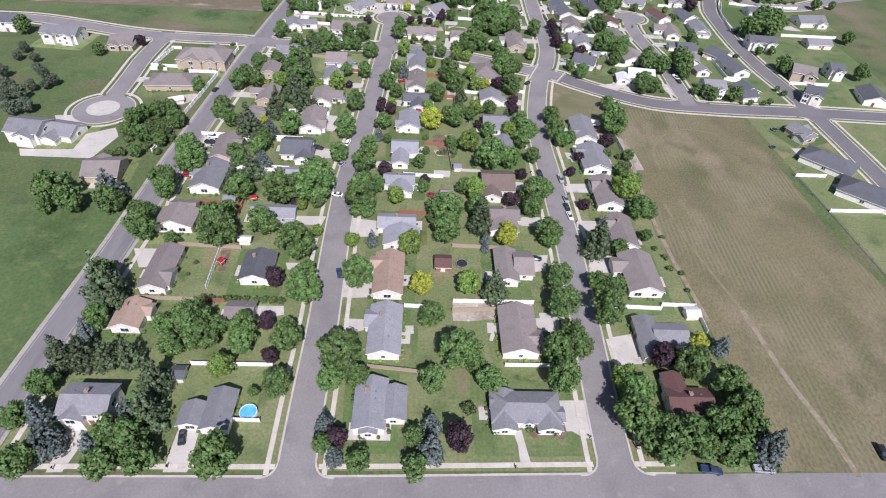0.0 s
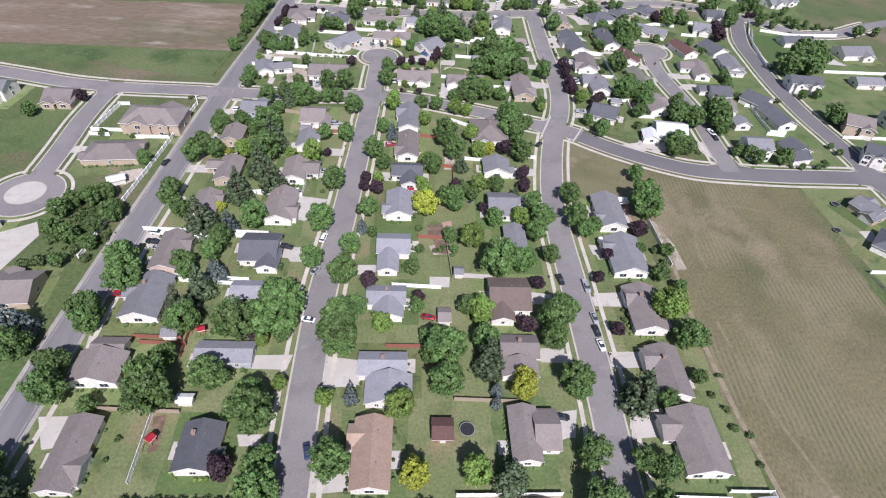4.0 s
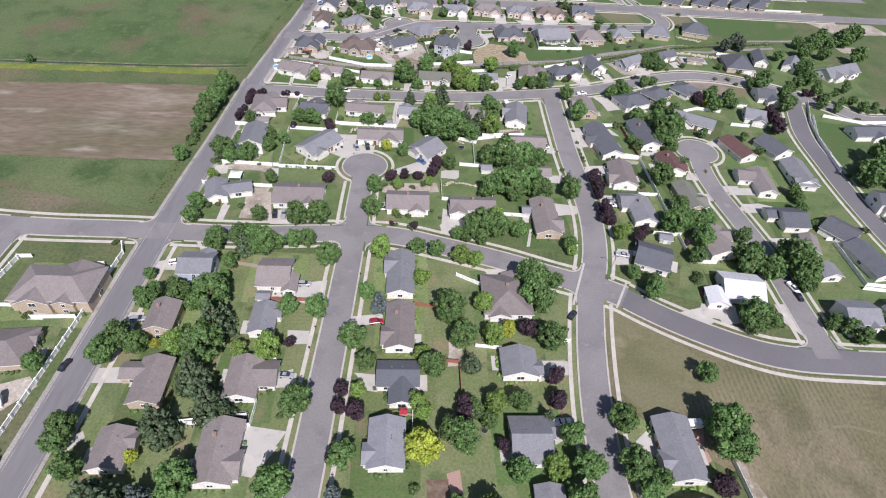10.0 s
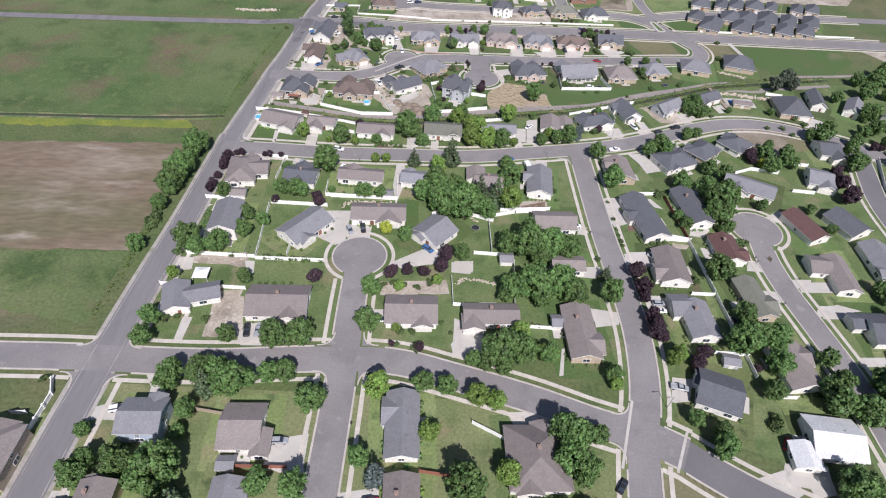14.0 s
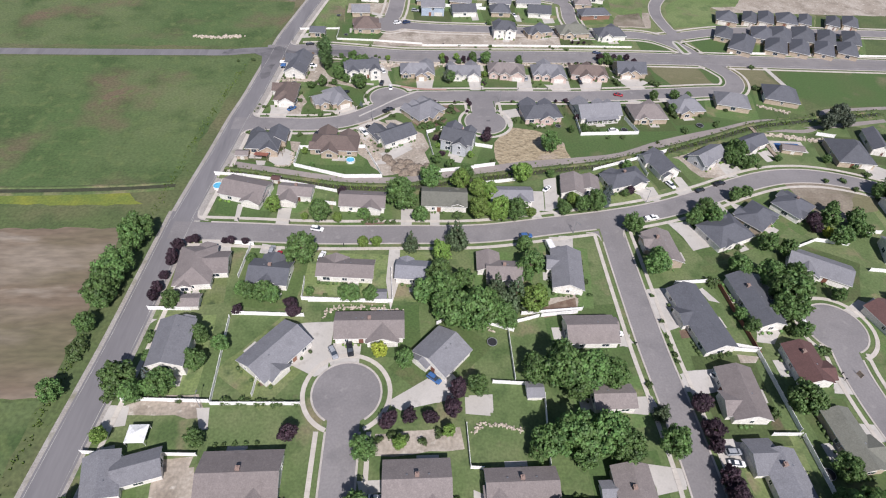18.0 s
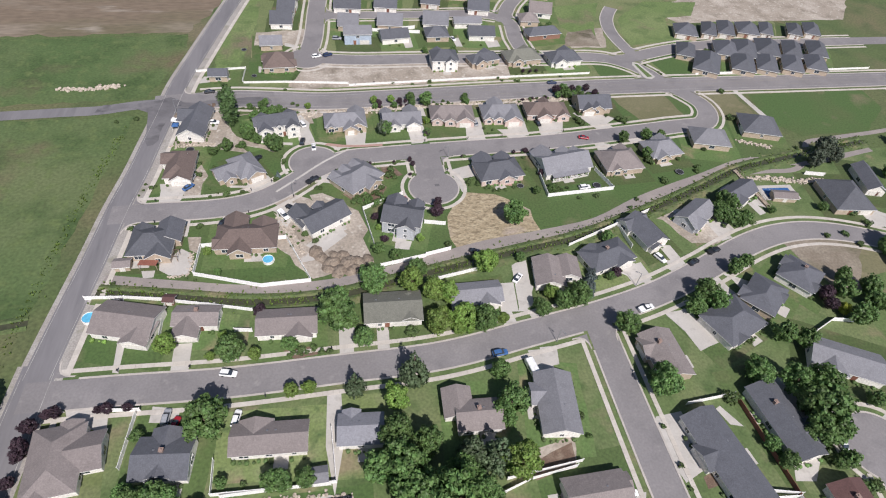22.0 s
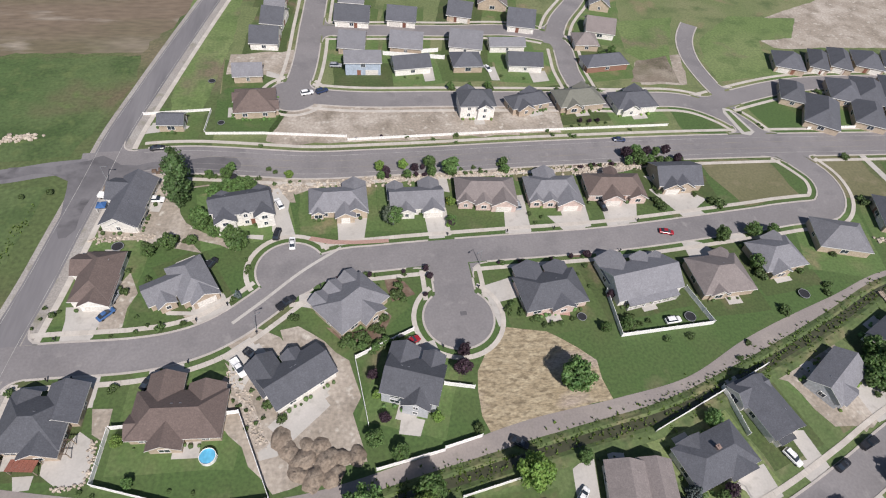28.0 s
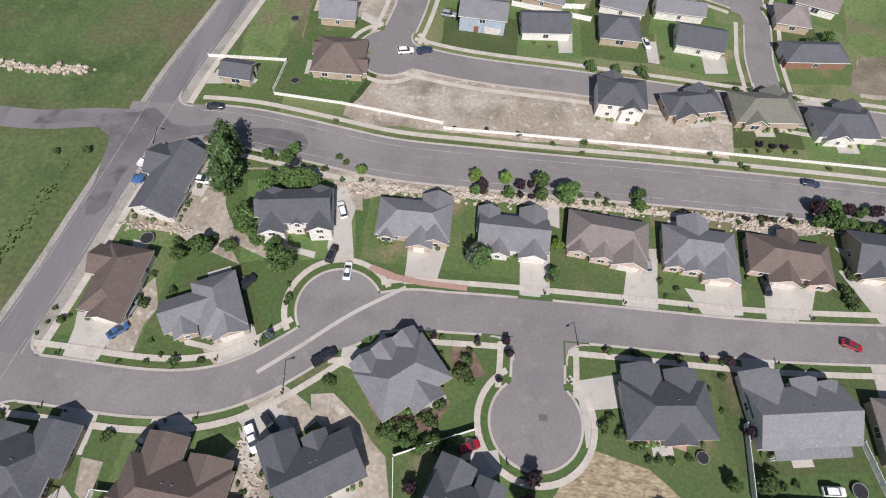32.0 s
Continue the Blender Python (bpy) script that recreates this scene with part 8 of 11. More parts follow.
pad("concrete", [(-45.5, 228.5), (-38, 226), (-43.3, 217.6), (-46, 218.2)])
pad("concrete", [(-96.8, 226.3), (-90.8, 230.7), (-89.5, 228.8), (-93.8, 222.7)])
pad("concrete", [(-48.1, 201.2), (-42.4, 201.6), (-39, 196.3), (-45, 196.4)])
pad("concrete", [(-42.2, 265.5), (-35.1, 265.3), (-35.7, 260.6), (-41.4, 260.8)])
pad("concrete", [(-15.8, 245.2), (-19.7, 249.7), (-13, 249), (-12.8, 244.5)])
pad("concrete", [(-96.4, 204.8), (-93.4, 207.3), (-88.9, 205.8), (-89.2, 198)])
pad("concrete", [(60.7, 227.2), (66.7, 231.9), (67.4, 224), (65.3, 222.8)])
pad("concrete", [(38.2, 254.5), (45.9, 254.6), (46.5, 250.6), (36.4, 246.6)])
pad("concrete", [(38.2, 234.4), (44.8, 235.1), (46.4, 231.1), (38, 226.4)])
pad("concrete", [(62, 205.9), (70.2, 209.8), (69.4, 201.2), (62.8, 200.2)])
pad("concrete", [(101.8, 278.9), (111.9, 286.2), (110.1, 270.5), (104, 269.5)])
pad("concrete", [(-58.9, 322.1), (-52.6, 326), (-49, 326.1), (-50.8, 317.1), (-58.9, 317)])
pad("concrete", [(-94.8, 294.6), (-87.9, 296.8), (-85.6, 293.5), (-91.8, 291.2)])
pad("concrete", [(-41.7, 285.3), (-34.2, 285.9), (-31.7, 276.4), (-37.6, 276.4), (-42.9, 278.4)])
pad("concrete", [(-82.1, 305.8), (-76.3, 306.5), (-78.7, 300.5)])
pad("concrete", [(-76.4, 329.5), (-77, 319.6), (-78, 318.9), (-77.8, 330.2)])
pad("concrete", [(55.5, 333.6), (66.3, 331.7), (65.2, 327.3), (56.7, 327.1)])
pad("concrete", [(79.1, 339.2), (85.1, 338.5), (82.2, 331.6), (76.7, 333.2)])
pad("concrete", [(74.9, 302.7), (80.3, 302.8), (79.3, 298.2), (73.9, 297.6)])
pad("concrete", [(121.5, 356.1), (129.1, 356.3), (127.3, 352.3), (120.3, 353.1)])
pad("concrete", [(137.3, 347.2), (149.8, 347.5), (149.1, 343.4), (135.5, 342.2)])
pad("concrete", [(138.8, 336.1), (146.6, 336.3), (151.6, 330.4), (137.7, 330.2)])
pad("concrete", [(11.8, 323.2), (18, 323.3), (16.1, 312.3), (8.9, 312.9), (7.9, 317.9)])
pad("concrete", [(100.6, 278.4), (111.5, 278.5), (109.8, 271.2), (103.4, 273.2)])
pad("concrete", [(118.1, 341.3), (127.9, 341.2), (127.6, 337.6), (120.6, 337.5)])
pad("concrete", [(43.5, 316.7), (44.5, 316.7), (42.3, 306.8), (40.9, 306.4)])
pad("concrete", [(10.5, 354.7), (17.2, 354.5), (16.9, 349.2), (10.6, 349.4)])
pad("concrete", [(-42.3, 380.2), (-38.1, 381), (-30.2, 366.7), (-34.6, 363.9)])
pad("concrete", [(-32.5, 372.6), (-24.2, 372.9), (-24.2, 366), (-29.2, 365.4)])
pad("concrete", [(-13, 353.1), (4.7, 364), (7.7, 360.3), (6.8, 353.9), (-8.8, 350.6)])
pad("concrete", [(-92.1, 383.6), (-83.3, 383.2), (-86.3, 380), (-91.3, 380.5)])
pad("concrete", [(-78.3, 417.9), (-73.2, 418.3), (-73.8, 412.1), (-75.9, 411.5)])
pad("concrete", [(73, 389.4), (82.8, 389.2), (82.5, 381), (73.6, 381.2)])
pad("concrete", [(76.1, 361.1), (87.2, 361.7), (84.6, 354.2), (73, 354.3)])
pad("concrete", [(55.5, 370.7), (58.6, 374.4), (63.5, 371.2), (59.6, 370.3)])
pad("concrete", [(56.5, 352.7), (63.5, 351.9), (61, 347.3), (54.7, 348)])
pad("concrete", [(78.3, 339.6), (82.7, 339.6), (86, 331.8), (77.7, 332.3)])
pad("concrete", [(139.3, 383.1), (148.6, 386.2), (146.8, 381.6), (138.7, 380.1)])
pad("concrete", [(123, 358), (129.1, 356.7), (128.4, 353), (120.4, 353.3)])
pad("concrete", [(120.6, 342.2), (130.5, 341.1), (127.7, 337.6), (119.2, 338.6)])
pad("concrete", [(100.7, 418.7), (106.5, 418.2), (99.7, 413.1)])
pad("concrete", [(9.4, 354.2), (16.1, 354), (16.1, 348.3), (9.2, 349.1)])
pad("concrete", [(94.9, 393.6), (98.5, 386.9), (95, 388), (93.3, 392.9)])
pad("dirt", [(8.8, 117), (34.9, 117.2), (33.9, 114.3), (22, 113.5), (13.3, 109.3), (8.7, 109.8)])
pad("dirt", [(-120.7, 245.3), (-112.8, 247.6), (-109, 244), (-115.9, 235.7)])
pad("dirt", [(87.8, 222.9), (89.9, 222.2), (93.4, 205.3), (93.1, 195.6), (90, 195.6), (89.2, 203.2)])
pad("dirt", [(-72.2, 338.5), (-61.7, 339.6), (-63.3, 320.6), (-70.1, 319.7), (-69.8, 332)])
pad("dirt", [(-72.4, 357.5), (-64.3, 357), (-61.2, 350.1), (-83.8, 351.4), (-82.9, 354.5)])
pad("dirt", [(38.3, 386), (49.4, 387.9), (48.1, 383.7), (37.6, 383.3)])
pad("dirt", [(95.6, 366), (101.9, 366), (100.5, 363.5), (95.5, 363.4)])
pad("paver", [(76.9, 229.9), (81.9, 230.7), (80.4, 221.6), (78.5, 220.9)])
pad("paver", [(7.3, 218.9), (11.3, 218.9), (11.3, 212.6), (8.1, 212.3)])
pad("mulch", [(-49.2, 360.3), (-44.6, 361.8), (-44.9, 365), (-43.5, 364.8), (-43.6, 361.2), (-48.1, 359.1)])
pad("mulch", [(80.4, 376.3), (84.6, 377), (84.4, 373.8), (80.4, 373.2)])
pad("mulch", [(-70.6, 138.5), (-67.4, 138.6), (-66.4, 128.6), (-68.1, 127.2)])
pad("dirt", [(2, 205.9), (11.7, 206.8), (10.7, 201), (4.1, 200.3)])
pad("dirt", [(9.4, 262), (13.8, 262.1), (13.4, 252.5), (9, 252.5)])
pad("mulch", [(-23.9, 427.6), (-16.6, 429.1), (-10.7, 426), (-16.6, 425.4)])
pad("concrete", [(2.6, 190.4), (9.5, 190.4), (9.1, 185.7), (2.6, 185.7)])
pad("concrete", [(10.8, 192.5), (24.2, 191.9), (24, 189.8), (10.7, 190.4)])
pad("concrete", [(10.8, 354.7), (17.4, 354.9), (17.1, 349.8), (10.7, 349.6)])
pad("concrete", [(12.9, 468), (18.2, 466.2), (16.7, 462.5), (11.9, 463.6)])
pad("concrete", [(128.7, 463.1), (133, 463.5), (134.8, 454.9), (130.1, 453.7)])
pad("concrete", [(112, 436.9), (119.2, 438.8), (121.5, 430.1), (116.3, 429.4)])
pad("concrete", [(195.5, 470.8), (204, 471.9), (200.3, 453.5), (195.1, 453.2)])
pad("concrete", [(105.1, 445), (107.2, 441.8), (105.1, 441.3), (103.3, 443.7)])
pad("concrete", [(158.4, 521.3), (162.5, 521), (160.7, 517.9), (156.6, 518.1)])
pad("concrete", [(119.4, 517.1), (125.6, 517.6), (125.8, 514), (120.2, 513.1)])
pad("concrete", [(124.5, 393.8), (132.2, 395.5), (131.3, 389), (126.1, 387.5)])
pad("concrete", [(107.8, 378.2), (116.5, 377.4), (109.6, 370.2), (104.1, 371.1)])
pad("concrete", [(126.3, 279.2), (138.1, 279.6), (138.9, 265.5), (131, 263.2), (125.9, 271)])
pad("concrete", [(88, 274.4), (101.8, 278.2), (100.7, 270.5), (91.4, 267)])
pad("mulch", [(1.8, 217), (8.2, 217.2), (7.3, 210.5), (2.3, 210.4)])
pad("mulch", [(4.2, 208.9), (9.7, 208.1), (8.8, 201.2), (5.2, 201.9)])
pad("mulch", [(-24, 427.6), (-17.1, 428.5), (-15, 426.3), (-20.3, 424.5)])
pad("mulch", [(-4.7, 493.4), (2.2, 490.5), (9.4, 492.3), (12.2, 496.9), (13.2, 495.2), (9.7, 489.1), (0.9, 487.8)])
pad("dirt", [(-16.2, 343.5), (7.5, 345.4), (8.1, 338.9), (-15.2, 337.8)])
pad("dirt", [(110.4, 472.1), (126.7, 477.4), (131.2, 475.5), (136.1, 457.2), (127.2, 453.3), (117.5, 454.4)])
pad("soil", [(152.6, 451.2), (174.8, 451.2), (182.8, 446.9), (168.5, 427), (159.4, 425.3), (155.1, 439)])
pad("dirt", [(-27.7, 487), (-23.9, 488.2), (-15.8, 470.8), (-14.2, 468.1), (-19.8, 467.4), (-23.4, 476.8)])
pad("dirt", [(111.2, 474.1), (125.1, 478.4), (130.4, 475.2), (120.8, 470.6), (112.3, 467.5)])
pad("dry", [(125.5, 549.8), (152.1, 549.8), (154.9, 531.4), (132.4, 527.6), (126.5, 542.2)])
pad("dry", [(166.4, 549.6), (189.3, 550), (190, 527.4), (177.2, 526.1), (168.3, 530.6)])
pad("dry", [(62.6, 274.5), (69.1, 276.3), (86.6, 259.8), (96.2, 248.5), (86.2, 241.1), (67.4, 235.5), (59.9, 245.7)])
pad("concrete", [(190.5, 549.9), (193, 549.8), (195.9, 526), (193, 525.2)])
pad("concrete", [(169.4, 499.4), (169.9, 493.9), (166.3, 493.1), (166, 496.4)])
lot(152.7, 375.9, -73.2, 25.7, 22)
lot(171.6, 378.1, -68.6, 22.9, 24)
lot(171.3, 317.2, -52.8, 21.0, 25)
lot(150.3, 271.4, -1.6, 20.0, 23)
lot(230.4, 394.8, 4.0, 28.2, 23)
lot(259.1, 380.8, 5.1, 27.8, 26)
lot(204.6, 335.3, -5.1, 25.0, 23)
lot(245.0, 341.8, -0.8, 23.8, 22)
lot(210.8, 293.7, -22.9, 20.8, 25)
lot(232.1, 299.3, -4.2, 16.6, 23)
lot(204.2, 268.3, -32.4, 17.4, 24)
lot(179.0, 230.1, -64.7, 19.1, 22)
lot(179.6, 205.0, -45.2, 30.2, 26)
lot(183.3, 182.1, -40.1, 29.0, 27)
lot(252.3, 463.3, 21.6, 34.1, 24)
lot(191.2, 431.3, -5.6, 18.2, 25)
lot(175.2, 408.1, -19.0, 18.4, 25)
lot(169.5, 272.7, -78.3, 18.2, 24)
lot(-167.0, 204.8, -6.4, 22.6, 25)
lot(-154.9, 207.0, -10.6, 22.2, 24)
lot(-199.5, 302.2, -4.3, 28.1, 24)
lot(-166.4, 298.9, -0.1, 20.9, 25)
lot(-117.1, 279.5, -1.0, 33.4, 28)
lot(-125.8, 255.5, 5.6, 29.9, 26)
lot(-235.1, 314.7, -0.5, 20.2, 25)
pad("green", [(196.8, 545.8), (262, 545.9), (262, 530), (239.3, 512.4), (203.5, 511.5), (193, 524)])
pad("green", [(212, 408), (222, 405), (214, 374), (199, 367), (200, 388), (206, 402)])
pad("meadow", [(-182, 283), (-160, 290.5), (-157.5, 262), (-160, 248), (-178, 229), (-202, 240), (-204, 268)])
pad("dirt", [(276, 546), (326, 546), (330, 530), (290, 524)])
pad("dirt", [(275, 505), (289, 506), (290, 498), (276, 496)])
pad("concrete", [(236, 373.5), (245, 375), (249, 366.5), (238, 367.5)])
pad("concrete", [(-147, 208), (-137, 214), (-133, 207), (-137, 190), (-165, 190), (-168, 195), (-147, 196)])
pad("concrete", [(-147, 262), (-134, 262), (-134, 257), (-147, 257)])
pad("concrete", [(169.8, 218.6), (175.4, 219.0), (174.2, 212.3), (170.3, 213.0)])
pad("concrete", [(174.0, 190.9), (179.7, 191.3), (178.6, 184.7), (174.8, 184.5)])
pad("concrete", [(23.6, 72.6), (26.0, 72.6), (26.6, 68), (27.4, 63.4), (24.6, 63.4), (24.6, 68)])
pad("concrete", [(36.4, 81.5), (44.6, 81.5), (45.4, 70.5), (42.5, 70.5), (38, 73.5)])
pad("mulch", [(18.4, 74.2), (23.6, 74.2), (23.6, 71), (20, 71)])
pad("mulch", [(26.2, 74), (38.4, 74), (37, 70.4), (29, 70.4)])
pad("concrete", [(-19.5, 74), (-8.5, 74), (-8.5, 69), (-19.5, 69)])
pad("concrete", [(-63.3, 486.8), (-56.0, 486.6), (-55.6, 476.9), (-59.2, 477.0)])
pad("concrete", [(-43.6, 486.3), (-37.4, 486.0), (-36.2, 476.3), (-43.0, 476.5), (-45.9, 476.6), (-45.6, 481.4), (-42.9, 481.6)])
pad("concrete", [(-28.9, 486.8), (-20.5, 490.1), (-17.7, 486.3), (-21.5, 482.0), (-23.6, 480.6), (-26.0, 484.7)])
pad("concrete", [(-58.9, 468.9), (-56.8, 471.5), (-53.4, 468.9), (-52.7, 465.4), (-53.3, 460.2), (-57.9, 459.8), (-61.3, 462.6), (-60.6, 465.9)])
pad("concrete", [(-67.6, 463.1), (-63.5, 462.9), (-63.6, 460.1), (-66.6, 460.0)])
pad("dirt", [(-55.6, 476.9), (-51.0, 476.3), (-51.6, 468.8), (-54.1, 470.9)])
pad("stone", [(-28.0, 485.8), (-23.5, 480.2), (-21.0, 474.7), (-18.1, 467.1), (-15.6, 464.0), (-19.0, 462.4), (-21.8, 470.1), (-25.0, 477.2)])
pad("concrete", [(-14.4, 469.2), (-5.5, 475.4), (-3.3, 472.0), (-12.2, 464.1), (-14.8, 461.5), (-18.6, 460.9), (-19.0, 462.7), (-16.7, 464.3)])
pad("dirt", [(-15.4, 550.6), (11.9, 553.2), (12.7, 548.9), (8.0, 545.7), (4.3, 547.4), (-7.6, 546.9), (-11.2, 542.9), (-13.9, 542.5)])
pad("stone", [(12.7, 551.0), (28.7, 550.5), (28.8, 547.5), (20.7, 546.3), (13.0, 546.6)])
pad("stone", [(35.0, 551.4), (55.8, 551.3), (55.8, 546.9), (48.8, 547.0), (37.3, 546.7)])
pad("mulch", [(78.5, 552.7), (98.8, 554.0), (98.7, 550.6), (79.2, 547.6)])
pad("stone", [(78.4, 547.5), (99.6, 551.1), (99.7, 547.5), (94.9, 546.2), (78.3, 544.8)])
pad("dry", [(56.6, 552.0), (78.0, 553.1), (77.1, 544.5), (57.0, 543.5)])
pad("concrete", [(-21.3, 543.2), (-18.2, 544.5), (-14.6, 538.3), (-15.9, 524.5), (-18.8, 524.4), (-19.0, 534.5)])
pad("concrete", [(29.1, 546.2), (34.7, 546.0), (34.8, 539.6), (29.9, 541.0)])
pad("dirt", [(-69.6, 553.2), (-52.1, 555.5), (-48.3, 545.3), (-43.4, 531.1), (-37.6, 527.2), (-28.7, 523.2), (-28.5, 519.6), (-42.7, 526.5), (-52.6, 528.2), (-66.1, 527.1), (-66.3, 531.0), (-56.1, 530.9), (-55.1, 544.3), (-65.3, 545.4), (-70.1, 548.8)])
pad("concrete", [(75.0, 393.2), (83.0, 393.7), (83.6, 383.5), (75.1, 382.4)])
pad("concrete", [(95.7, 425.4), (101.2, 426.9), (103.5, 412.8), (98.4, 411.1)])
pad("concrete", [(49.7, 451.5), (55.5, 454.7), (52.5, 434.5), (47.3, 432.6)])
pad("mulch", [(38.1, 386.5), (49.0, 389.5), (49.0, 384.3), (37.4, 381.8)])
pad("concrete", [(49.6, 419.1), (54.9, 419.0), (53.7, 412.8), (49.3, 412.4)])
pad("fresh", [(-59.2, 674.8), (-37.9, 675.6), (-39.2, 632.2), (-42.5, 603.5), (-45.8, 583.5), (-55.7, 582.9), (-58.1, 612.3)])
pad("fresh", [(127.6, 644.3), (157.4, 649.6), (144.8, 622.4), (138.1, 602.4), (128.2, 613.1), (123.5, 619.7)])
pad("fresh", [(163.2, 630.6), (186.5, 650.2), (222.3, 649.1), (210.4, 631.1), (192.0, 629.2), (183.7, 602.1), (156.9, 597.5), (156.5, 612.1)])
pad("soil", [(125.4, 613.1), (140.8, 616.2), (138.5, 596.7), (118.5, 597.8)])
pad("green", [(127.1, 585.3), (142.6, 584.1), (144.0, 564.4), (126.8, 565.6)])
pad("green", [(159.7, 583.0), (174.6, 590.3), (182.4, 564.9), (163.2, 563.8)])
pad("dirt", [(-39.4, 619.1), (-15.6, 621.6), (-16.5, 605.5), (-39.4, 605.7)])
pad("dirt", [(-18.2, 584.9), (34.7, 592.2), (44.0, 589.9), (40.3, 565.8), (-19.6, 564.8), (-23.8, 567.7)])
pad("green", [(-41.3, 591.2), (-38.6, 597.2), (-20.9, 599.1), (-14.9, 586.8), (-21.9, 570.1), (-40.5, 571.7)])

# ---- trees and shrubs ----
tree("d", 109.5, 399.5, 3.8)
tree("d", 118, 388.5, 4.9)
tree("d", 116.6, 381.1, 4.3)
tree("d", 128.2, 391.6, 3.4)
tree("d", 139.9, 387.5, 2.5)
tree("d", 155.8, 414.2, 3.7)
tree("d", 188.1, 440.8, 1.9)
tree("d", 160.1, 386, 2.2)
tree("d", 162.7, 373.8, 2.1)
tree("d", 119.6, 373.2, 2.7)
tree("d", 142.7, 462, 2.6)
tree("d", 117.4, 373.3, 1.7)
tree("l", 131.8, 408.6, 3.2)
tree("l", 164.8, 419.4, 3.2)
tree("l", 168.4, 418, 2.6)
tree("l", 125.2, 439.1, 2.1)
tree("y", 153.3, 418.4, 2)
tree("p", 149.8, 420.5, 2.2)
tree("p", 185.7, 412.9, 2.8)
tree("p", 180.5, 393.2, 3.9)
tree("d", 163.2, 341.6, 3)
tree("d", 127.2, 311.3, 3.3)
tree("d", 121.6, 300.5, 3.4)
tree("d", 128.4, 303.8, 3.1)
tree("d", 140.7, 302.6, 4)
tree("d", 107.9, 319.7, 4.2)
tree("d", 107.8, 350, 3.6)
tree("d", 84.2, 287.3, 2.8)
tree("d", 77.5, 291.2, 2.6)
tree("d", 104.6, 301.4, 2.3)
tree("d", 162.8, 322.2, 1.6)
tree("l", 142.1, 296.7, 3.9)
tree("l", 143.6, 293.6, 3.5)
tree("l", 80, 313.3, 2.5)
tree("p", 88.6, 314.4, 2.5)
tree("p", 104.3, 309, 1.3)
tree("k", 85.5, 313.3, 1.3)
tree("k", 102.8, 292.4, 1.5)
tree("k", 97.3, 345.8, 1.3)
tree("k", 120.1, 300.2, 1)
tree("d", 129, 291.8, 4.6)
tree("d", 220.2, 361.3, 5.5)
tree("d", 226.5, 360.5, 5.1)
tree("d", 213.1, 360.9, 4.6)
tree("d", 207.7, 361.2, 3.4)
tree("d", 163.3, 337, 2.4)
tree("d", 219, 420.8, 3.3)
tree("d", 225.8, 417.2, 2.5)
tree("d", 241.1, 419, 3)
tree("d", 197.1, 417.2, 4.3)
tree("d", 251.2, 422.8, 2)
tree("d", 256.8, 418.5, 2)
tree("k", 183.6, 319.1, 1.7)
tree("k", 199, 357.8, 1.6)
tree("k", 234, 409.5, 1.5)
tree("k", 245.3, 418.1, 1.5)
tree("k", 249.1, 418.3, 1.5)
tree("k", 255.1, 418.5, 1.5)
tree("k", 261.4, 418.7, 1.6)
tree("k", 268.3, 420.7, 1.6)
tree("d", 136.4, 466.9, 2.3)
tree("d", 137.5, 463.8, 2)
tree("d", 179.3, 464.7, 1.8)
tree("d", 157.4, 465.5, 1.4)
tree("k", 139.7, 491.9, 1.3)
tree("k", 146.3, 460.8, 1.2)
tree("k", 194.3, 502.9, 0.9)
tree("k", 122.5, 486.3, 1.3)
tree("k", 135.5, 500.1, 1.2)
tree("k", 122.1, 499.9, 2.3)
tree("d", -95, 60.5, 3.9)
tree("d", -100.2, 81.2, 4)
tree("d", -102.6, 72.4, 3.2)
tree("d", -76.4, 60.2, 3.7)
tree("d", -67.7, 60.6, 4.3)
tree("d", -72.1, 66.8, 4.3)
tree("d", -49.5, 60.8, 5.1)
tree("d", -39.5, 82.9, 4.2)
tree("d", -72, 94.9, 3.2)
tree("d", -63.5, 97.8, 4.5)
tree("d", -52.3, 96.3, 4.1)
tree("d", -39.6, 97.3, 4.5)
tree("d", -45.8, 81.6, 1.5)
tree("d", -24, 91.9, 6.2)
tree("d", -19.1, 85.6, 3.6)
tree("d", -25.4, 84.2, 3.9)
tree("d", -25.3, 66.2, 2.7)
tree("d", -15.8, 61.5, 3)
tree("d", -2, 60.4, 3.2)
tree("d", -2.2, 68.9, 2.6)
tree("d", 2.2, 84.7, 4)
tree("d", -77.7, 68.2, 3.5)
tree("l", -55.6, 87.9, 3.5)
tree("p", -43.6, 92.5, 2.4)
tree("p", -21.7, 67.8, 2.9)
tree("b", -97.4, 73.3, 3.3)
tree("b", -91.3, 65.5, 4.4)
tree("b", -80.9, 65.4, 3.1)
tree("b", -25.3, 71.3, 2.9)
tree("b", -22, 63.5, 2.4)
tree("b", 1.9, 65.1, 3.6)
tree("b", 1.9, 71.8, 2.9)
tree("b", -73.9, 72.6, 3.6)
tree("s", -99.4, 89.9, 4.1)
tree("s", -93.9, 90.8, 3.9)
tree("s", -87.9, 90.9, 3.9)
tree("s", -82, 91.6, 3.9)
tree("s", -71.3, 82.3, 4.6)
tree("s", -70, 72.5, 4.9)
tree("d", 9.6, 93.3, 5.8)
tree("d", 18, 85, 4)
tree("d", 37.8, 94.7, 4.7)
tree("d", 44.1, 97.1, 4.3)
tree("d", 38.7, 86.2, 4.9)
tree("d", 57.9, 81.9, 5)
tree("d", 55.3, 74.3, 5.2)
tree("d", 76.3, 90.8, 5.1)
tree("d", 85.2, 84.6, 5)
tree("d", 86.1, 77.6, 4.9)
tree("d", 86.9, 71.8, 3.8)
tree("d", 78.4, 73.1, 4.4)
tree("d", 68.2, 69.6, 5)
tree("d", 61.7, 65.1, 4.9)
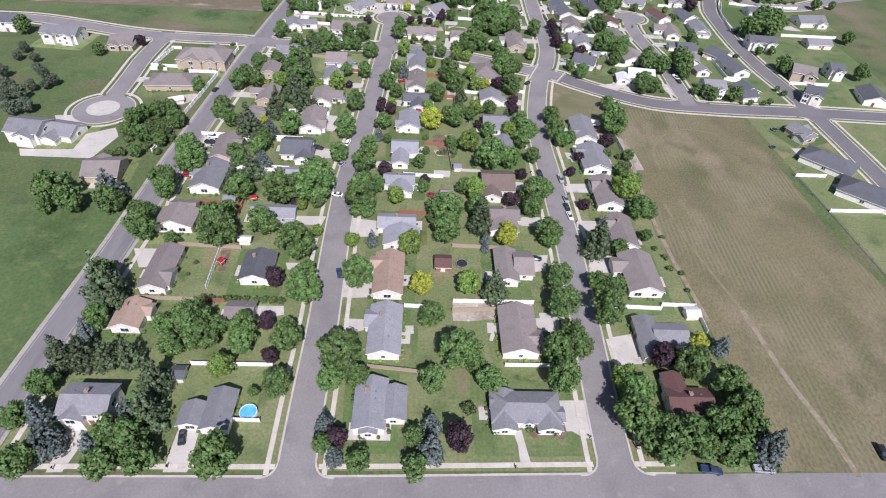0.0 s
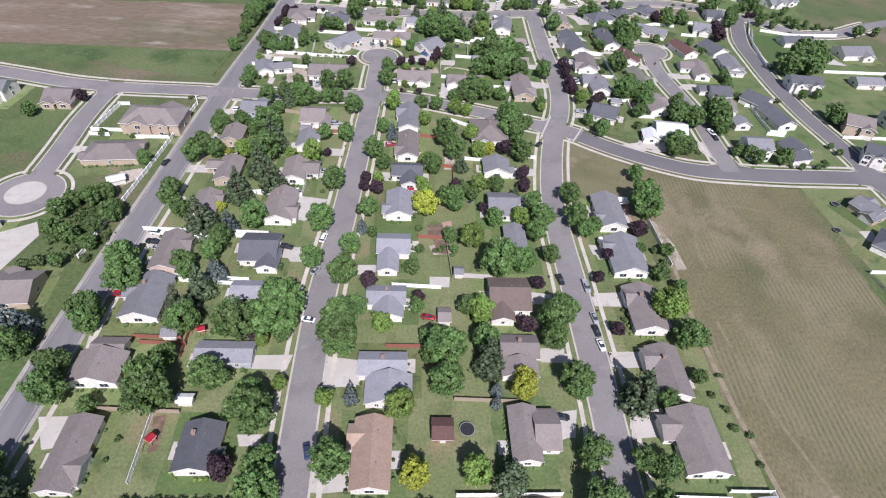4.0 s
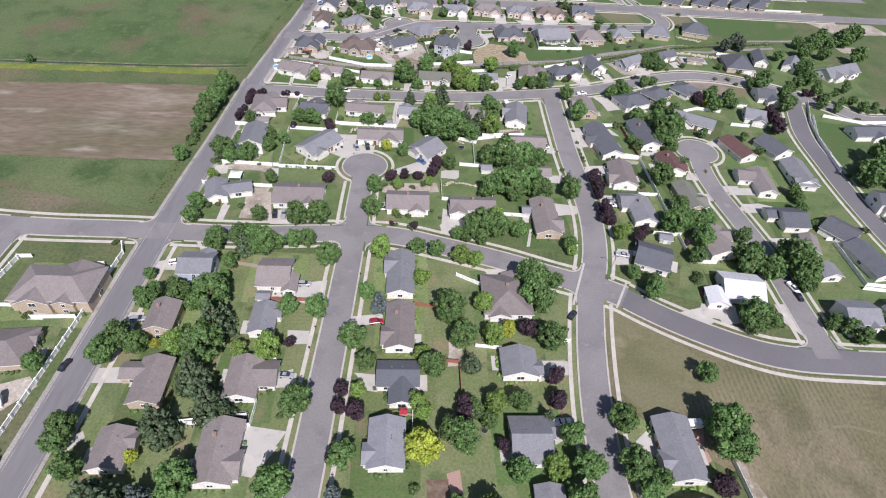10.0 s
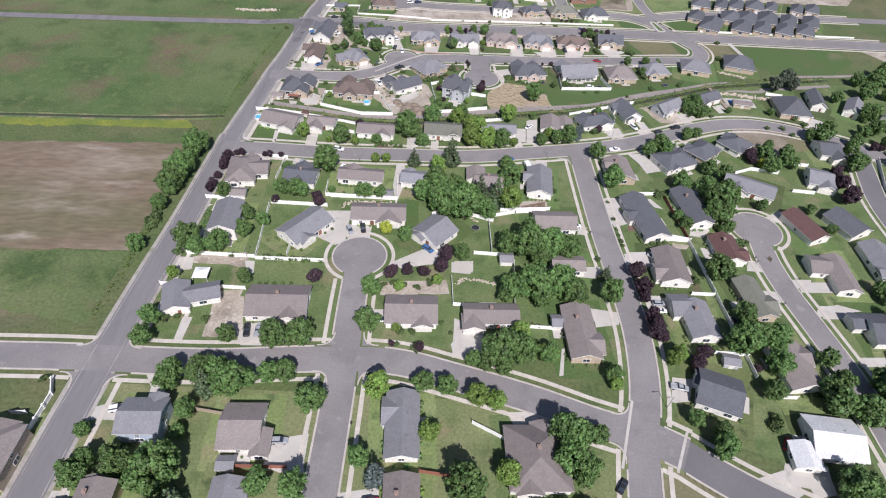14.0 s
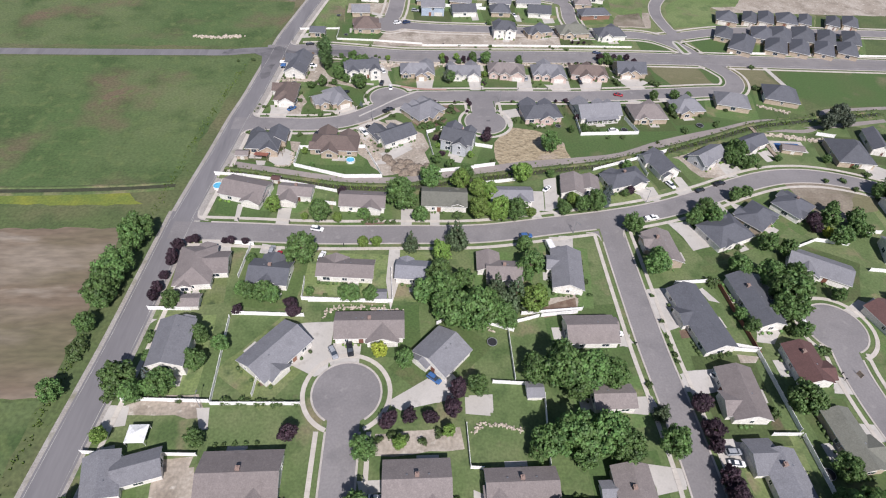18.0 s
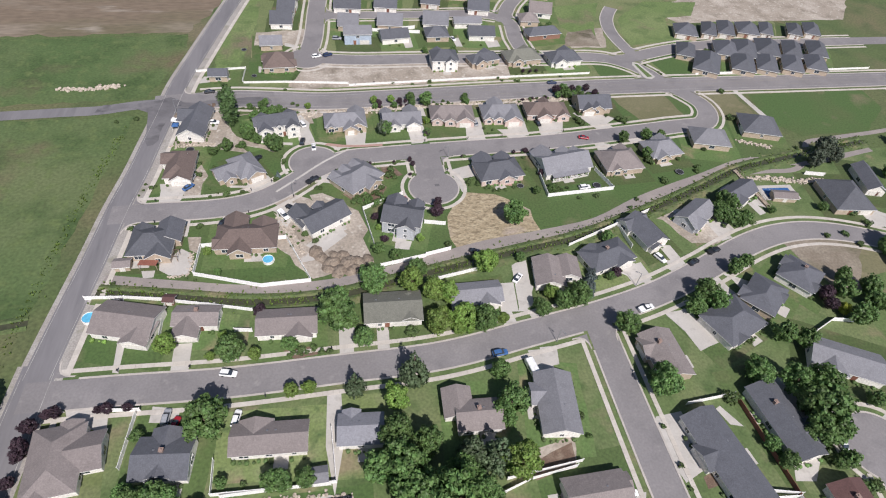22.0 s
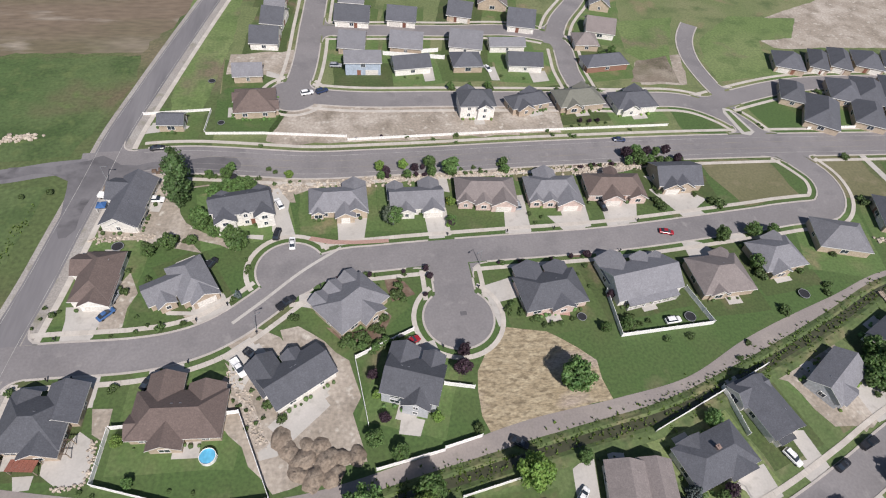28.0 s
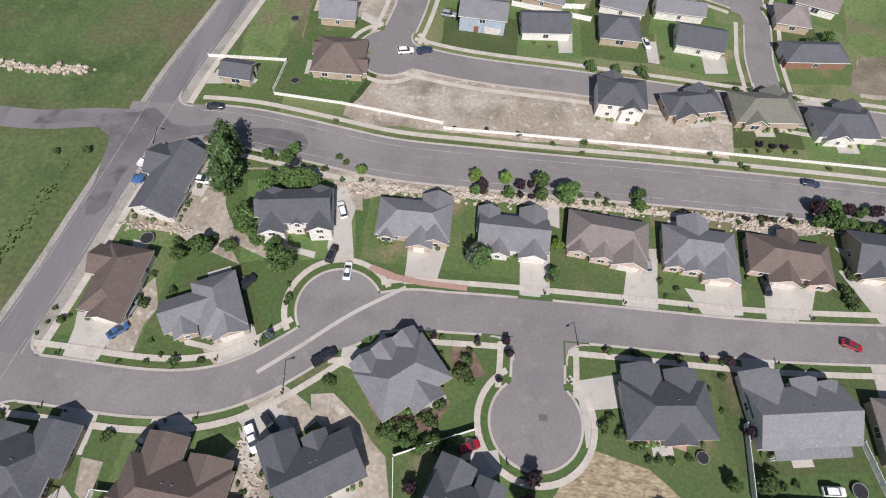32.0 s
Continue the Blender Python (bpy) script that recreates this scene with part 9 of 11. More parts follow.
tree("d", 78.3, 64.7, 4.7)
tree("d", 63.5, 72.2, 3.9)
tree("d", 58.2, 68.5, 3.8)
tree("d", 72.6, 66.1, 3.8)
tree("d", 14.4, 90.3, 2.9)
tree("l", 55.9, 86.2, 3.8)
tree("y", 83.1, 101.1, 2.7)
tree("p", 9, 67.8, 3.7)
tree("p", 69.4, 94.1, 3.9)
tree("b", 88.3, 66, 4.3)
tree("b", 89.6, 99.6, 2.5)
tree("k", 19.1, 72.6, 1.9)
tree("k", 12.5, 78.2, 1.9)
tree("k", 23.1, 72.4, 1)
tree("k", 30.8, 72, 1)
tree("k", 27.9, 72.5, 0.9)
tree("k", 35.1, 72, 1.2)
tree("d", -24.8, 162.3, 5.9)
tree("d", -22, 123, 5.1)
tree("d", 1.9, 107.9, 3.7)
tree("d", 6.9, 156.3, 6.4)
tree("d", 6.8, 145.8, 5.1)
tree("d", 41.5, 169.4, 5.7)
tree("d", 40, 164.4, 4)
tree("d", 43.5, 147.8, 4.5)
tree("d", 44.2, 126.3, 4.1)
tree("d", 43.3, 113.6, 5.1)
tree("d", 44.3, 102.5, 3.6)
tree("d", 56.8, 124.6, 3.4)
tree("d", 61.9, 122, 3.4)
tree("d", 56.4, 110, 5.1)
tree("d", 68.8, 142.6, 2.7)
tree("d", 81.5, 163.6, 4.6)
tree("d", -70.5, 166.7, 4.8)
tree("d", -54.2, 164.6, 6.3)
tree("d", -43.2, 167.4, 6.8)
tree("d", -57.9, 148.1, 5)
tree("d", -43.2, 135.7, 5.7)
tree("d", -38.2, 115.7, 5.3)
tree("l", -26.2, 141.8, 2.8)
tree("l", -5.5, 139.4, 4.5)
tree("l", 77.8, 173.3, 5.9)
tree("l", 13.9, 121.6, 4)
tree("l", 18.8, 173.4, 4)
tree("y", -1.8, 120.6, 3.7)
tree("y", 29.1, 147.9, 3.4)
tree("b", -19.2, 143, 2.3)
tree("b", 21, 145.6, 1.8)
tree("s", 19.3, 153.7, 5)
tree("s", 22.1, 119.8, 4.4)
tree("s", 60.4, 142.8, 5.3)
tree("p", -49.8, 166.7, 3.2)
tree("p", -48.4, 122.4, 3.2)
tree("p", 61, 167.4, 2.3)
tree("p", -47.1, 104.6, 3.0)
tree("d", -135.3, 160.5, 6.2)
tree("d", -127.2, 155.8, 4.9)
tree("d", -114.4, 156.8, 4.5)
tree("d", -97.9, 165.7, 4.2)
tree("d", -97.6, 142.4, 5.1)
tree("d", -94, 182.7, 5)
tree("d", -70.7, 140.7, 5.6)
tree("d", -86.9, 139.5, 2.6)
tree("d", -102, 123.1, 3.6)
tree("d", -95.6, 103.7, 3.7)
tree("d", -67.8, 102.4, 5.5)
tree("d", -53, 101.3, 4.1)
tree("d", -40.4, 100.9, 3.8)
tree("d", -39, 123.2, 4.1)
tree("d", -76.1, 102.5, 3.3)
tree("d", -60.9, 101.8, 3.4)
tree("d", -136.7, 155, 2.7)
tree("b", -117.2, 163.7, 5.1)
tree("b", -66.1, 187.8, 2.9)
tree("b", -97.7, 100.2, 2.8)
tree("s", -97.2, 114.3, 6.1)
tree("s", -92.4, 110.4, 3.8)
tree("k", -69.8, 115.5, 1.4)
tree("k", -67.1, 115.4, 1.4)
tree("k", -64.4, 115.5, 1.4)
tree("k", -61.8, 115.6, 1.4)
tree("k", -59, 115.4, 1.4)
tree("k", -56.3, 115.4, 1.4)
tree("k", -53.6, 115.4, 1.4)
tree("k", -50.9, 115.3, 1.4)
tree("k", -48.1, 115.3, 1.4)
tree("k", -45.4, 115.4, 1.4)
tree("k", -76.7, 131.4, 0.9)
tree("k", -77.8, 125.9, 0.8)
tree("d", -110.5, 214.9, 4.1)
tree("d", -94.5, 225.6, 3.2)
tree("d", -93.2, 253.2, 4.1)
tree("d", -64.8, 254.7, 6.5)
tree("d", -67.6, 274, 6.2)
tree("d", -76.5, 188.7, 3.4)
tree("d", -88.5, 274.7, 3.7)
tree("d", -73.8, 301.9, 3.3)
tree("d", -60.6, 304.6, 4.1)
tree("d", -86.3, 317.2, 3.4)
tree("k", -110.6, 271.9, 1.9)
tree("b", -68.7, 211.3, 3.5)
tree("s", -69.2, 229.6, 4.9)
tree("s", -76.9, 208.8, 5.7)
tree("d", -96.4, 190.4, 5.4)
tree("d", -99.1, 169.7, 5.2)
tree("d", -100.3, 150.8, 4.5)
tree("d", -88, 218.4, 3.9)
tree("d", -60.1, 213.8, 5)
tree("d", -36.2, 213.3, 5.1)
tree("d", -69.7, 204.2, 3.8)
tree("d", -70.5, 196.4, 3.6)
tree("d", -78.3, 192, 3.5)
tree("d", -42.7, 171.8, 6.8)
tree("d", -71.8, 144.8, 6)
tree("d", -71.9, 154.4, 3.4)
tree("d", -44.9, 142.1, 4.1)
tree("d", -37.2, 193.9, 4.2)
tree("d", -24.9, 201.4, 3.8)
tree("d", -25.9, 187.3, 4.9)
tree("d", -20.4, 222.1, 3.6)
tree("d", -24.7, 167, 5.6)
tree("d", -20.2, 173.6, 3.7)
tree("d", -26.3, 158.7, 2.3)
tree("d", -22.1, 158.9, 2.7)
tree("d", -1.6, 175.4, 2.5)
tree("d", -3.5, 192, 2.7)
tree("d", -1, 201.8, 1.7)
tree("d", 2.5, 156.6, 2.8)
tree("d", 1.6, 163.7, 2.4)
tree("d", -41.1, 163.5, 2.8)
tree("s", -72, 169.8, 5.1)
tree("s", -69.5, 180.7, 4.3)
tree("b", -67.7, 189.7, 2.9)
tree("b", -21.8, 212.6, 2.3)
tree("p", -49.3, 164, 2.9)
tree("p", -23.5, 222.3, 1.8)
tree("p", -17.3, 185.2, 2.9)
tree("p", -1.1, 178.9, 2.2)
tree("l", -46.8, 161.1, 2.3)
tree("l", -38.9, 146.8, 2.4)
tree("l", -11.8, 167.1, 3.3)
tree("y", 0.9, 223.6, 4.8)
tree("y", -74.6, 222.4, 1.9)
tree("k", -112, 195, 2)
tree("k", -48.1, 192.9, 1.6)
tree("k", -67.3, 203.3, 1.2)
tree("k", -77.5, 205.1, 1)
tree("l", 17.9, 206.1, 4.6)
tree("l", 36, 218.3, 3.7)
tree("l", 17.8, 171, 3.4)
tree("d", 44.7, 218.6, 4.3)
tree("d", 41.2, 209.6, 4.1)
tree("d", 26.5, 217.6, 3.4)
tree("d", 25.8, 192.5, 6)
tree("d", 34.2, 193.6, 4.4)
tree("d", 44.6, 198.8, 3.4)
tree("d", 44.8, 173.9, 4.3)
tree("d", 39.8, 161.9, 3.9)
tree("d", 14.2, 174.8, 3.2)
tree("d", 18.8, 161.1, 4.2)
tree("d", 44.1, 151, 2.8)
tree("d", 44.6, 144.7, 3)
tree("d", 57.4, 218.3, 4.7)
tree("d", 59.8, 212.4, 3.6)
tree("d", 81.1, 190.7, 3.2)
tree("d", 85.2, 164.1, 3.2)
tree("d", 80.4, 149.9, 2.4)
tree("d", 85.7, 224.1, 5.8)
tree("d", 77.9, 203.6, 2.4)
tree("d", 87.6, 202.9, 2.4)
tree("d", 86.6, 185.7, 2.2)
tree("d", 64.3, 215.4, 2.7)
tree("p", 38.3, 186, 2.4)
tree("p", 32.4, 168, 3.0)
tree("p", 65.2, 200.2, 2.3)
tree("p", 59.8, 189.3, 2.2)
tree("p", 80, 213.4, 3.1)
tree("y", 28.1, 145, 3.5)
tree("b", 20.7, 141.7, 1.7)
tree("k", 65.1, 172.2, 1.2)
tree("k", 65.6, 176.3, 1)
tree("k", 72.2, 163.5, 0.9)
tree("k", 69.8, 163, 0.8)
tree("d", -73.5, 304.8, 3.5)
tree("d", -65.2, 304.6, 4.1)
tree("d", -56, 300.8, 5.2)
tree("d", -45.9, 304.5, 3.3)
tree("d", -41.3, 305.2, 3.6)
tree("d", -32.7, 295.6, 4.1)
tree("d", -61.5, 318.2, 3.1)
tree("d", -47.1, 317.3, 4.3)
tree("d", -38.8, 317.7, 4.4)
tree("d", -91.8, 287.5, 2.2)
tree("d", -86.9, 278.9, 2.9)
tree("d", -79.1, 277.9, 4)
tree("d", -73, 273.9, 2.9)
tree("d", -90, 258.4, 4.7)
tree("d", -85, 256.7, 3.8)
tree("d", -42.9, 273, 3.4)
tree("d", -33.2, 271.3, 3.7)
tree("d", -34.6, 236.9, 4.3)
tree("d", -94.1, 229.3, 4.1)
tree("d", -20.9, 259.2, 4.2)
tree("d", -16.4, 251.3, 3.1)
tree("d", -0.7, 302.1, 3.1)
tree("d", 6.1, 300.6, 3.1)
tree("d", -17.9, 279.3, 3.3)
tree("d", 3.8, 249.4, 3.9)
tree("d", -66.3, 293, 2.8)
tree("d", -66.8, 287, 2.2)
tree("d", -68.2, 279.4, 2.7)
tree("d", -51.7, 303, 3)
tree("s", -63.4, 263.2, 5.2)
tree("s", -62, 268.2, 3.6)
tree("s", -64.2, 244.6, 5.5)
tree("s", -57.8, 235.5, 4.8)
tree("s", -53.2, 234.2, 2.9)
tree("s", -62.9, 300.9, 3.6)
tree("l", 0.6, 286.5, 3.2)
tree("l", -74.1, 257.4, 3.8)
tree("l", -45.5, 255.1, 4.4)
tree("l", -17.9, 242.1, 2.4)
tree("l", 1, 234.6, 2.6)
tree("l", 1.1, 254.5, 3)
tree("l", -54.7, 255.8, 2.7)
tree("l", -14, 299.6, 4.1)
tree("p", -22.5, 242.4, 2.3)
tree("p", -22.8, 236.5, 2.3)
tree("p", -17.8, 235, 2.9)
tree("p", -40.2, 259.2, 1.8)
tree("b", -13.4, 275, 3)
tree("k", -110, 304, 1.3)
tree("k", -39.1, 234.8, 1)
tree("k", -9.5, 240.6, 1.1)
tree("k", -43.8, 242.9, 1)
tree("y", -80.8, 258.6, 1.6)
tree("d", 20.7, 312.3, 4.5)
tree("d", 29.9, 312.5, 4.5)
tree("d", 38.1, 312.4, 3.3)
tree("d", 38.8, 284, 5.6)
tree("d", 38.4, 277.9, 4.5)
tree("d", 41.4, 274.9, 4.5)
tree("d", 47.5, 285.5, 3)
tree("d", 57.1, 305.5, 2.8)
tree("d", 41.8, 260.3, 4.8)
tree("d", 13.9, 260.3, 4.7)
tree("d", 9.7, 270.7, 5.4)
tree("d", 29, 237.9, 3.1)
tree("l", 21.9, 237, 3.8)
tree("d", 19.5, 232.3, 2.8)
tree("d", 8.5, 228.6, 4)
tree("d", 88.3, 247.6, 3.1)
tree("d", 57.8, 232.2, 4.2)
tree("d", 85.5, 229.1, 5.6)
tree("d", 42.2, 227.7, 3.5)
tree("d", 104.4, 299.3, 3.3)
tree("d", 100.8, 316.1, 5.5)
tree("d", 140.6, 296.2, 5.9)
tree("d", 112.4, 270.3, 5.2)
tree("d", 140.5, 285.7, 3.2)
tree("d", 142.5, 270.3, 2.4)
tree("d", 145.9, 266.9, 3)
tree("d", 117.5, 270.6, 3.5)
tree("l", 15.2, 297.6, 3.5)
tree("l", 20.4, 295.9, 3.1)
tree("l", 57.3, 302.4, 2.3)
tree("l", 21.1, 274.9, 3.6)
tree("l", 23.4, 261.2, 3.7)
tree("l", 77.9, 311.3, 3.3)
tree("l", 140.5, 291.8, 5.4)
tree("l", 29.7, 238.3, 2.5)
tree("p", 35.1, 264.4, 3.2)
tree("p", 40.9, 246.7, 2.8)
tree("p", 40.3, 238.4, 3.1)
tree("p", 13.5, 234.4, 2.8)
tree("p", 75.4, 321.4, 3.0)
tree("p", 76, 325.8, 2.8)
tree("y", 28.7, 264.9, 2.7)
tree("s", 15.8, 251.4, 2.9)
tree("s", 36.4, 233.5, 2.3)
tree("k", 101.4, 289.8, 2.2)
tree("k", 124, 269.8, 1.3)
tree("k", 94, 316.7, 1.2)
tree("k", 99.9, 311.7, 1.2)
tree("d", -86.7, 325.1, 3.2)
tree("d", -84.8, 359.2, 5)
tree("d", -81, 355.9, 3.3)
tree("d", -74.1, 358.6, 3.7)
tree("d", -67.4, 366.2, 3.3)
tree("d", -67.9, 375.1, 2.8)
tree("d", -61.5, 371.9, 2.8)
tree("d", -57, 390.7, 3)
tree("d", -49.5, 390, 3)
tree("d", -61.6, 343, 2.5)
tree("d", -101.6, 379.1, 3.1)
tree("d", -101, 388.4, 3.5)
tree("d", -102.7, 357.2, 3.1)
tree("d", -79.7, 388.1, 2.9)
tree("d", -7.5, 365.4, 3.1)
tree("d", -18.7, 338.5, 3.2)
tree("d", -18.9, 323.7, 3.7)
tree("d", -24.4, 389.8, 3.1)
tree("d", -18.3, 389.8, 2.5)
tree("d", -1.2, 388.8, 4.3)
tree("d", -79.9, 367.7, 2.4)
tree("d", -76.5, 357.8, 2.9)
tree("k", -83.1, 326.4, 1.4)
tree("k", -79.8, 327.2, 1.2)
tree("k", -70.5, 326, 1.4)
tree("k", -56.2, 354.3, 1.1)
tree("k", -51.4, 354.1, 1.1)
tree("k", -46.6, 353.8, 1.1)
tree("k", -41.8, 353.4, 1.1)
tree("k", -37.6, 353.2, 1.1)
tree("k", -83, 375.9, 2)
tree("k", -8.5, 322.5, 1.7)
tree("k", -4.3, 322.3, 1.3)
tree("k", -102.1, 368.8, 1.9)
tree("k", -69.3, 355.1, 1.2)
tree("k", -49.8, 325.3, 0.9)
tree("k", -56.9, 342.1, 0.7)
tree("k", -54.7, 342.1, 0.7)
tree("k", -51.9, 342.2, 0.7)
tree("k", -49.1, 342.2, 0.7)
tree("k", -46.3, 342.2, 0.7)
tree("p", -59.4, 385.1, 1.7)
tree("p", -38.2, 343.4, 2.5)
tree("p", -12.2, 346.5, 2.6)
tree("p", -6.5, 347.6, 2.3)
tree("p", -0.6, 347.2, 2.1)
tree("p", -10.8, 317.1, 1.1)
tree("p", -2.2, 315.5, 1.6)
tree("p", -42, 383.8, 2.1)
tree("l", -86, 344.2, 2.2)
tree("l", -9.1, 340.1, 2.2)
tree("y", -15.1, 368.4, 2.4)
tree("b", -79.1, 361.6, 2.1)
tree("p", 7.4, 355, 3.0)
tree("p", 5.5, 349.6, 2.7)
tree("p", 75.8, 348.7, 3.1)
tree("p", 75.8, 340.8, 3.0)
tree("p", 75.7, 336.7, 2.3)
tree("p", 75.6, 328.2, 2.8)
tree("p", 75.6, 323.5, 3.0)
tree("p", 76.4, 320.4, 2.4)
tree("d", 30.2, 360.1, 4.5)
tree("d", 37.1, 359.2, 6.1)
tree("d", 45.4, 357.9, 6.1)
tree("d", 52.1, 358, 4.7)
tree("d", 29.6, 337.8, 4.9)
tree("d", 36.1, 338.8, 6.1)
tree("d", 45.1, 338.9, 6.1)
tree("d", 50.1, 335.8, 4.6)
tree("d", 27.1, 336.5, 2.6)
tree("d", 63.6, 336.9, 4.3)
tree("d", 105, 347.8, 5)
tree("d", 120.3, 385.8, 5.8)
tree("d", 120.5, 380, 3.8)
tree("d", 107.5, 328.7, 3.6)
tree("d", 24, 312.8, 5.4)
tree("d", 14.6, 310.5, 2.8)
tree("d", 18.3, 309.2, 2.8)
tree("d", 23.8, 307.4, 2.6)
tree("d", 7.2, 379.8, 6.8)
tree("d", 15, 378.1, 6.8)
tree("d", 24.1, 378.5, 3.6)
tree("d", 12.9, 355.9, 3.1)
tree("d", 41.7, 354.4, 4.4)
tree("d", 39.3, 335.1, 4.5)
tree("d", 4.9, 386.6, 6)
tree("l", 30.2, 320.6, 3.3)
tree("l", 34, 385.3, 4.9)
tree("l", 36.6, 313.8, 2.3)
tree("l", 40.1, 312.9, 2)
tree("l", 4.2, 343.3, 1.9)
tree("s", 64.1, 346.7, 2.4)
tree("k", 35.2, 318.7, 1.3)
tree("k", 121.6, 366.5, 2.2)
tree("k", 63.9, 356.5, 1.3)
tree("k", 98.1, 346.5, 1.7)
tree("k", 75.4, 370.1, 0.8)
tree("k", 75.5, 366.7, 0.8)
tree("k", 75.5, 364.3, 0.8)
tree("k", 87.5, 365.7, 1.1)
tree("k", 90.1, 366.1, 1.1)
tree("k", 92.8, 366.5, 1.1)
tree("k", 5, 326, 0.9)
tree("k", 8, 322, 0.8)
tree("k", 35.4, 325.7, 0.9)
tree("k", 37.5, 325.2, 0.9)
tree("k", 117.4, 375.5, 2.5)
tree("d", 3.3, 447.4, 4.4)
tree("l", 14.9, 445.5, 3.9)
tree("d", -8.4, 435, 5.6)
tree("d", -1.3, 427.5, 2.9)
tree("d", -37.6, 427.1, 4)
tree("d", -22, 428.5, 2.2)
tree("d", -41.9, 406.9, 5.3)
tree("d", -52.1, 390, 3.2)
tree("d", -59.5, 392.7, 2.4)
tree("d", -26.3, 390.5, 2.7)
tree("d", 4.1, 396.5, 4.5)
tree("d", 11.7, 393.4, 4.1)
tree("d", -19.5, 390.9, 1.5)
tree("d", -38, 392.2, 1.5)
tree("d", -58.9, 406.9, 1.7)
tree("l", 21.1, 441.4, 3.9)
tree("l", 20.5, 428.6, 4.2)
tree("l", -55.4, 432.1, 3)
tree("l", -21.8, 414.1, 2.1)
tree("l", -17.1, 414.1, 2.1)
tree("l", -43.6, 427.8, 1.4)
tree("l", 5.5, 406.6, 3.8)
tree("s", -5, 412.8, 2.7)
tree("s", 11, 414.1, 4.2)
tree("l", -40.8, 434.1, 1.5)
tree("l", -31.8, 426.6, 2.1)
tree("p", -31, 441.5, 1.9)
tree("p", -79.3, 416.1, 1.6)
tree("p", -81.5, 416.2, 1.4)
tree("p", -67.3, 415.6, 1.5)
tree("p", -62.5, 415.3, 1.3)
tree("p", -84.3, 412.9, 2.1)
tree("p", -84.8, 408, 2.0)
tree("p", -43.1, 386.2, 2.2)
tree("p", -69.7, 415.7, 1.1)
tree("k", 13, 429.3, 1.9)
tree("k", -33.1, 391.7, 0.9)
tree("k", -58.9, 397.4, 0.5)
tree("k", -74.7, 458.7, 0.7)
tree("d", 35.3, 411.5, 2.9)
tree("d", 35.5, 401.2, 4.4)
tree("d", 22.7, 380.5, 3.5)
tree("d", 34.5, 428.4, 3.8)
tree("l", 40.2, 450.4, 4.1)
tree("d", 53.6, 431.4, 2.8)
tree("d", 60.9, 432.6, 3.2)
tree("d", 68.3, 433.9, 2.6)
tree("d", 77.3, 421.6, 3.6)
tree("d", 102.7, 425.4, 3.4)
tree("d", 110.8, 425.8, 3.4)
tree("d", 79.4, 400.9, 4.7)
tree("d", 125.5, 411.4, 3.5)
tree("d", 157, 425, 3.6)
tree("d", 167.6, 424.9, 3.3)
tree("d", 109.9, 402.1, 3.3)
tree("d", 117.9, 395.1, 4.4)
tree("d", 115, 381, 3.1)
tree("d", 103.4, 375.5, 2.5)
tree("d", 102, 380.5, 2.2)
tree("d", 125.1, 439.1, 2.9)
tree("d", 81.1, 441.5, 1.7)
tree("d", 19.5, 386, 3.6)
tree("d", 33.8, 397.6, 2.4)
tree("l", 29.1, 430.8, 3.8)
tree("l", 58.1, 436.8, 2.6)
tree("l", 25.7, 439.3, 3.4)
tree("l", 161.7, 431.1, 2.7)
tree("s", 28.6, 388, 4.5)
tree("s", 21.8, 389.5, 4)
tree("b", 72.4, 439.7, 2)
tree("p", 150.5, 424.5, 2.6)
tree("k", 112.3, 433, 1.7)
tree("k", 124.4, 366.4, 1.8)
tree("k", 98.6, 394.9, 2.1)
tree("k", 75.5, 379.4, 0.9)
tree("k", 75.4, 373.5, 0.7)
tree("k", 75.5, 366.7, 1)
tree("k", 75.7, 390.1, 0.8)
tree("k", 115.3, 412.3, 1.3)
tree("k", 115.4, 412.9, 1.3)
tree("k", 54.4, 396.5, 1.1)
tree("k", 54.5, 390.6, 0.9)
tree("d", 6.4, 462.3, 2.2)
tree("d", 11.8, 458.7, 2.1)
tree("d", -8.2, 440.3, 4.3)
tree("d", 16.8, 449.3, 3.7)
tree("d", -44.4, 458.9, 1.2)
tree("k", -73.9, 482, 1.1)
tree("k", -51.8, 481.2, 1.1)
tree("k", -54.9, 507.9, 1.3)
tree("k", -44.6, 496.2, 1.4)
tree("k", -70.5, 502.3, 1)
tree("k", -39.3, 497.4, 0.8)
tree("k", -27.6, 503.7, 1.1)
tree("k", -13, 496.6, 1)
tree("k", 3, 486.4, 1.2)
tree("k", 6.3, 486.8, 1.2)
tree("k", 9.5, 487.2, 1.2)
tree("k", 12.8, 487.6, 1.2)
tree("k", -0.1, 487.2, 1.1)
tree("k", -53.8, 458.4, 0.6)
tree("k", -51, 457.2, 0.6)
tree("k", -31.4, 455.7, 0.5)
tree("k", -36.2, 456.6, 0.5)
tree("k", -26.3, 477.7, 0.5)
tree("k", -25.2, 475.3, 0.5)
tree("k", -23.6, 474, 0.5)
tree("k", -22.1, 472.7, 0.5)
tree("k", -49.9, 511.6, 1)
tree("k", -46.4, 509.3, 0.8)
tree("p", 6.8, 478.2, 1.4)
tree("p", -21.1, 440.9, 0.7)
tree("l", -48.2, 468, 1.5)
tree("l", 7.5, 473.1, 1.1)
tree("d", 55.1, 471.3, 4.6)
tree("d", 53, 453.4, 1.6)
tree("d", 86.3, 458.7, 2.1)
tree("d", 65.9, 433.5, 3.9)
tree("d", 130.9, 441.5, 2.4)
tree("d", 108.9, 430.5, 3.5)
tree("d", 140, 468.5, 3.3)
tree("d", 139.3, 472.5, 2.8)
tree("d", 68.6, 485.5, 1.6)
tree("p", 29.8, 482.3, 1.8)
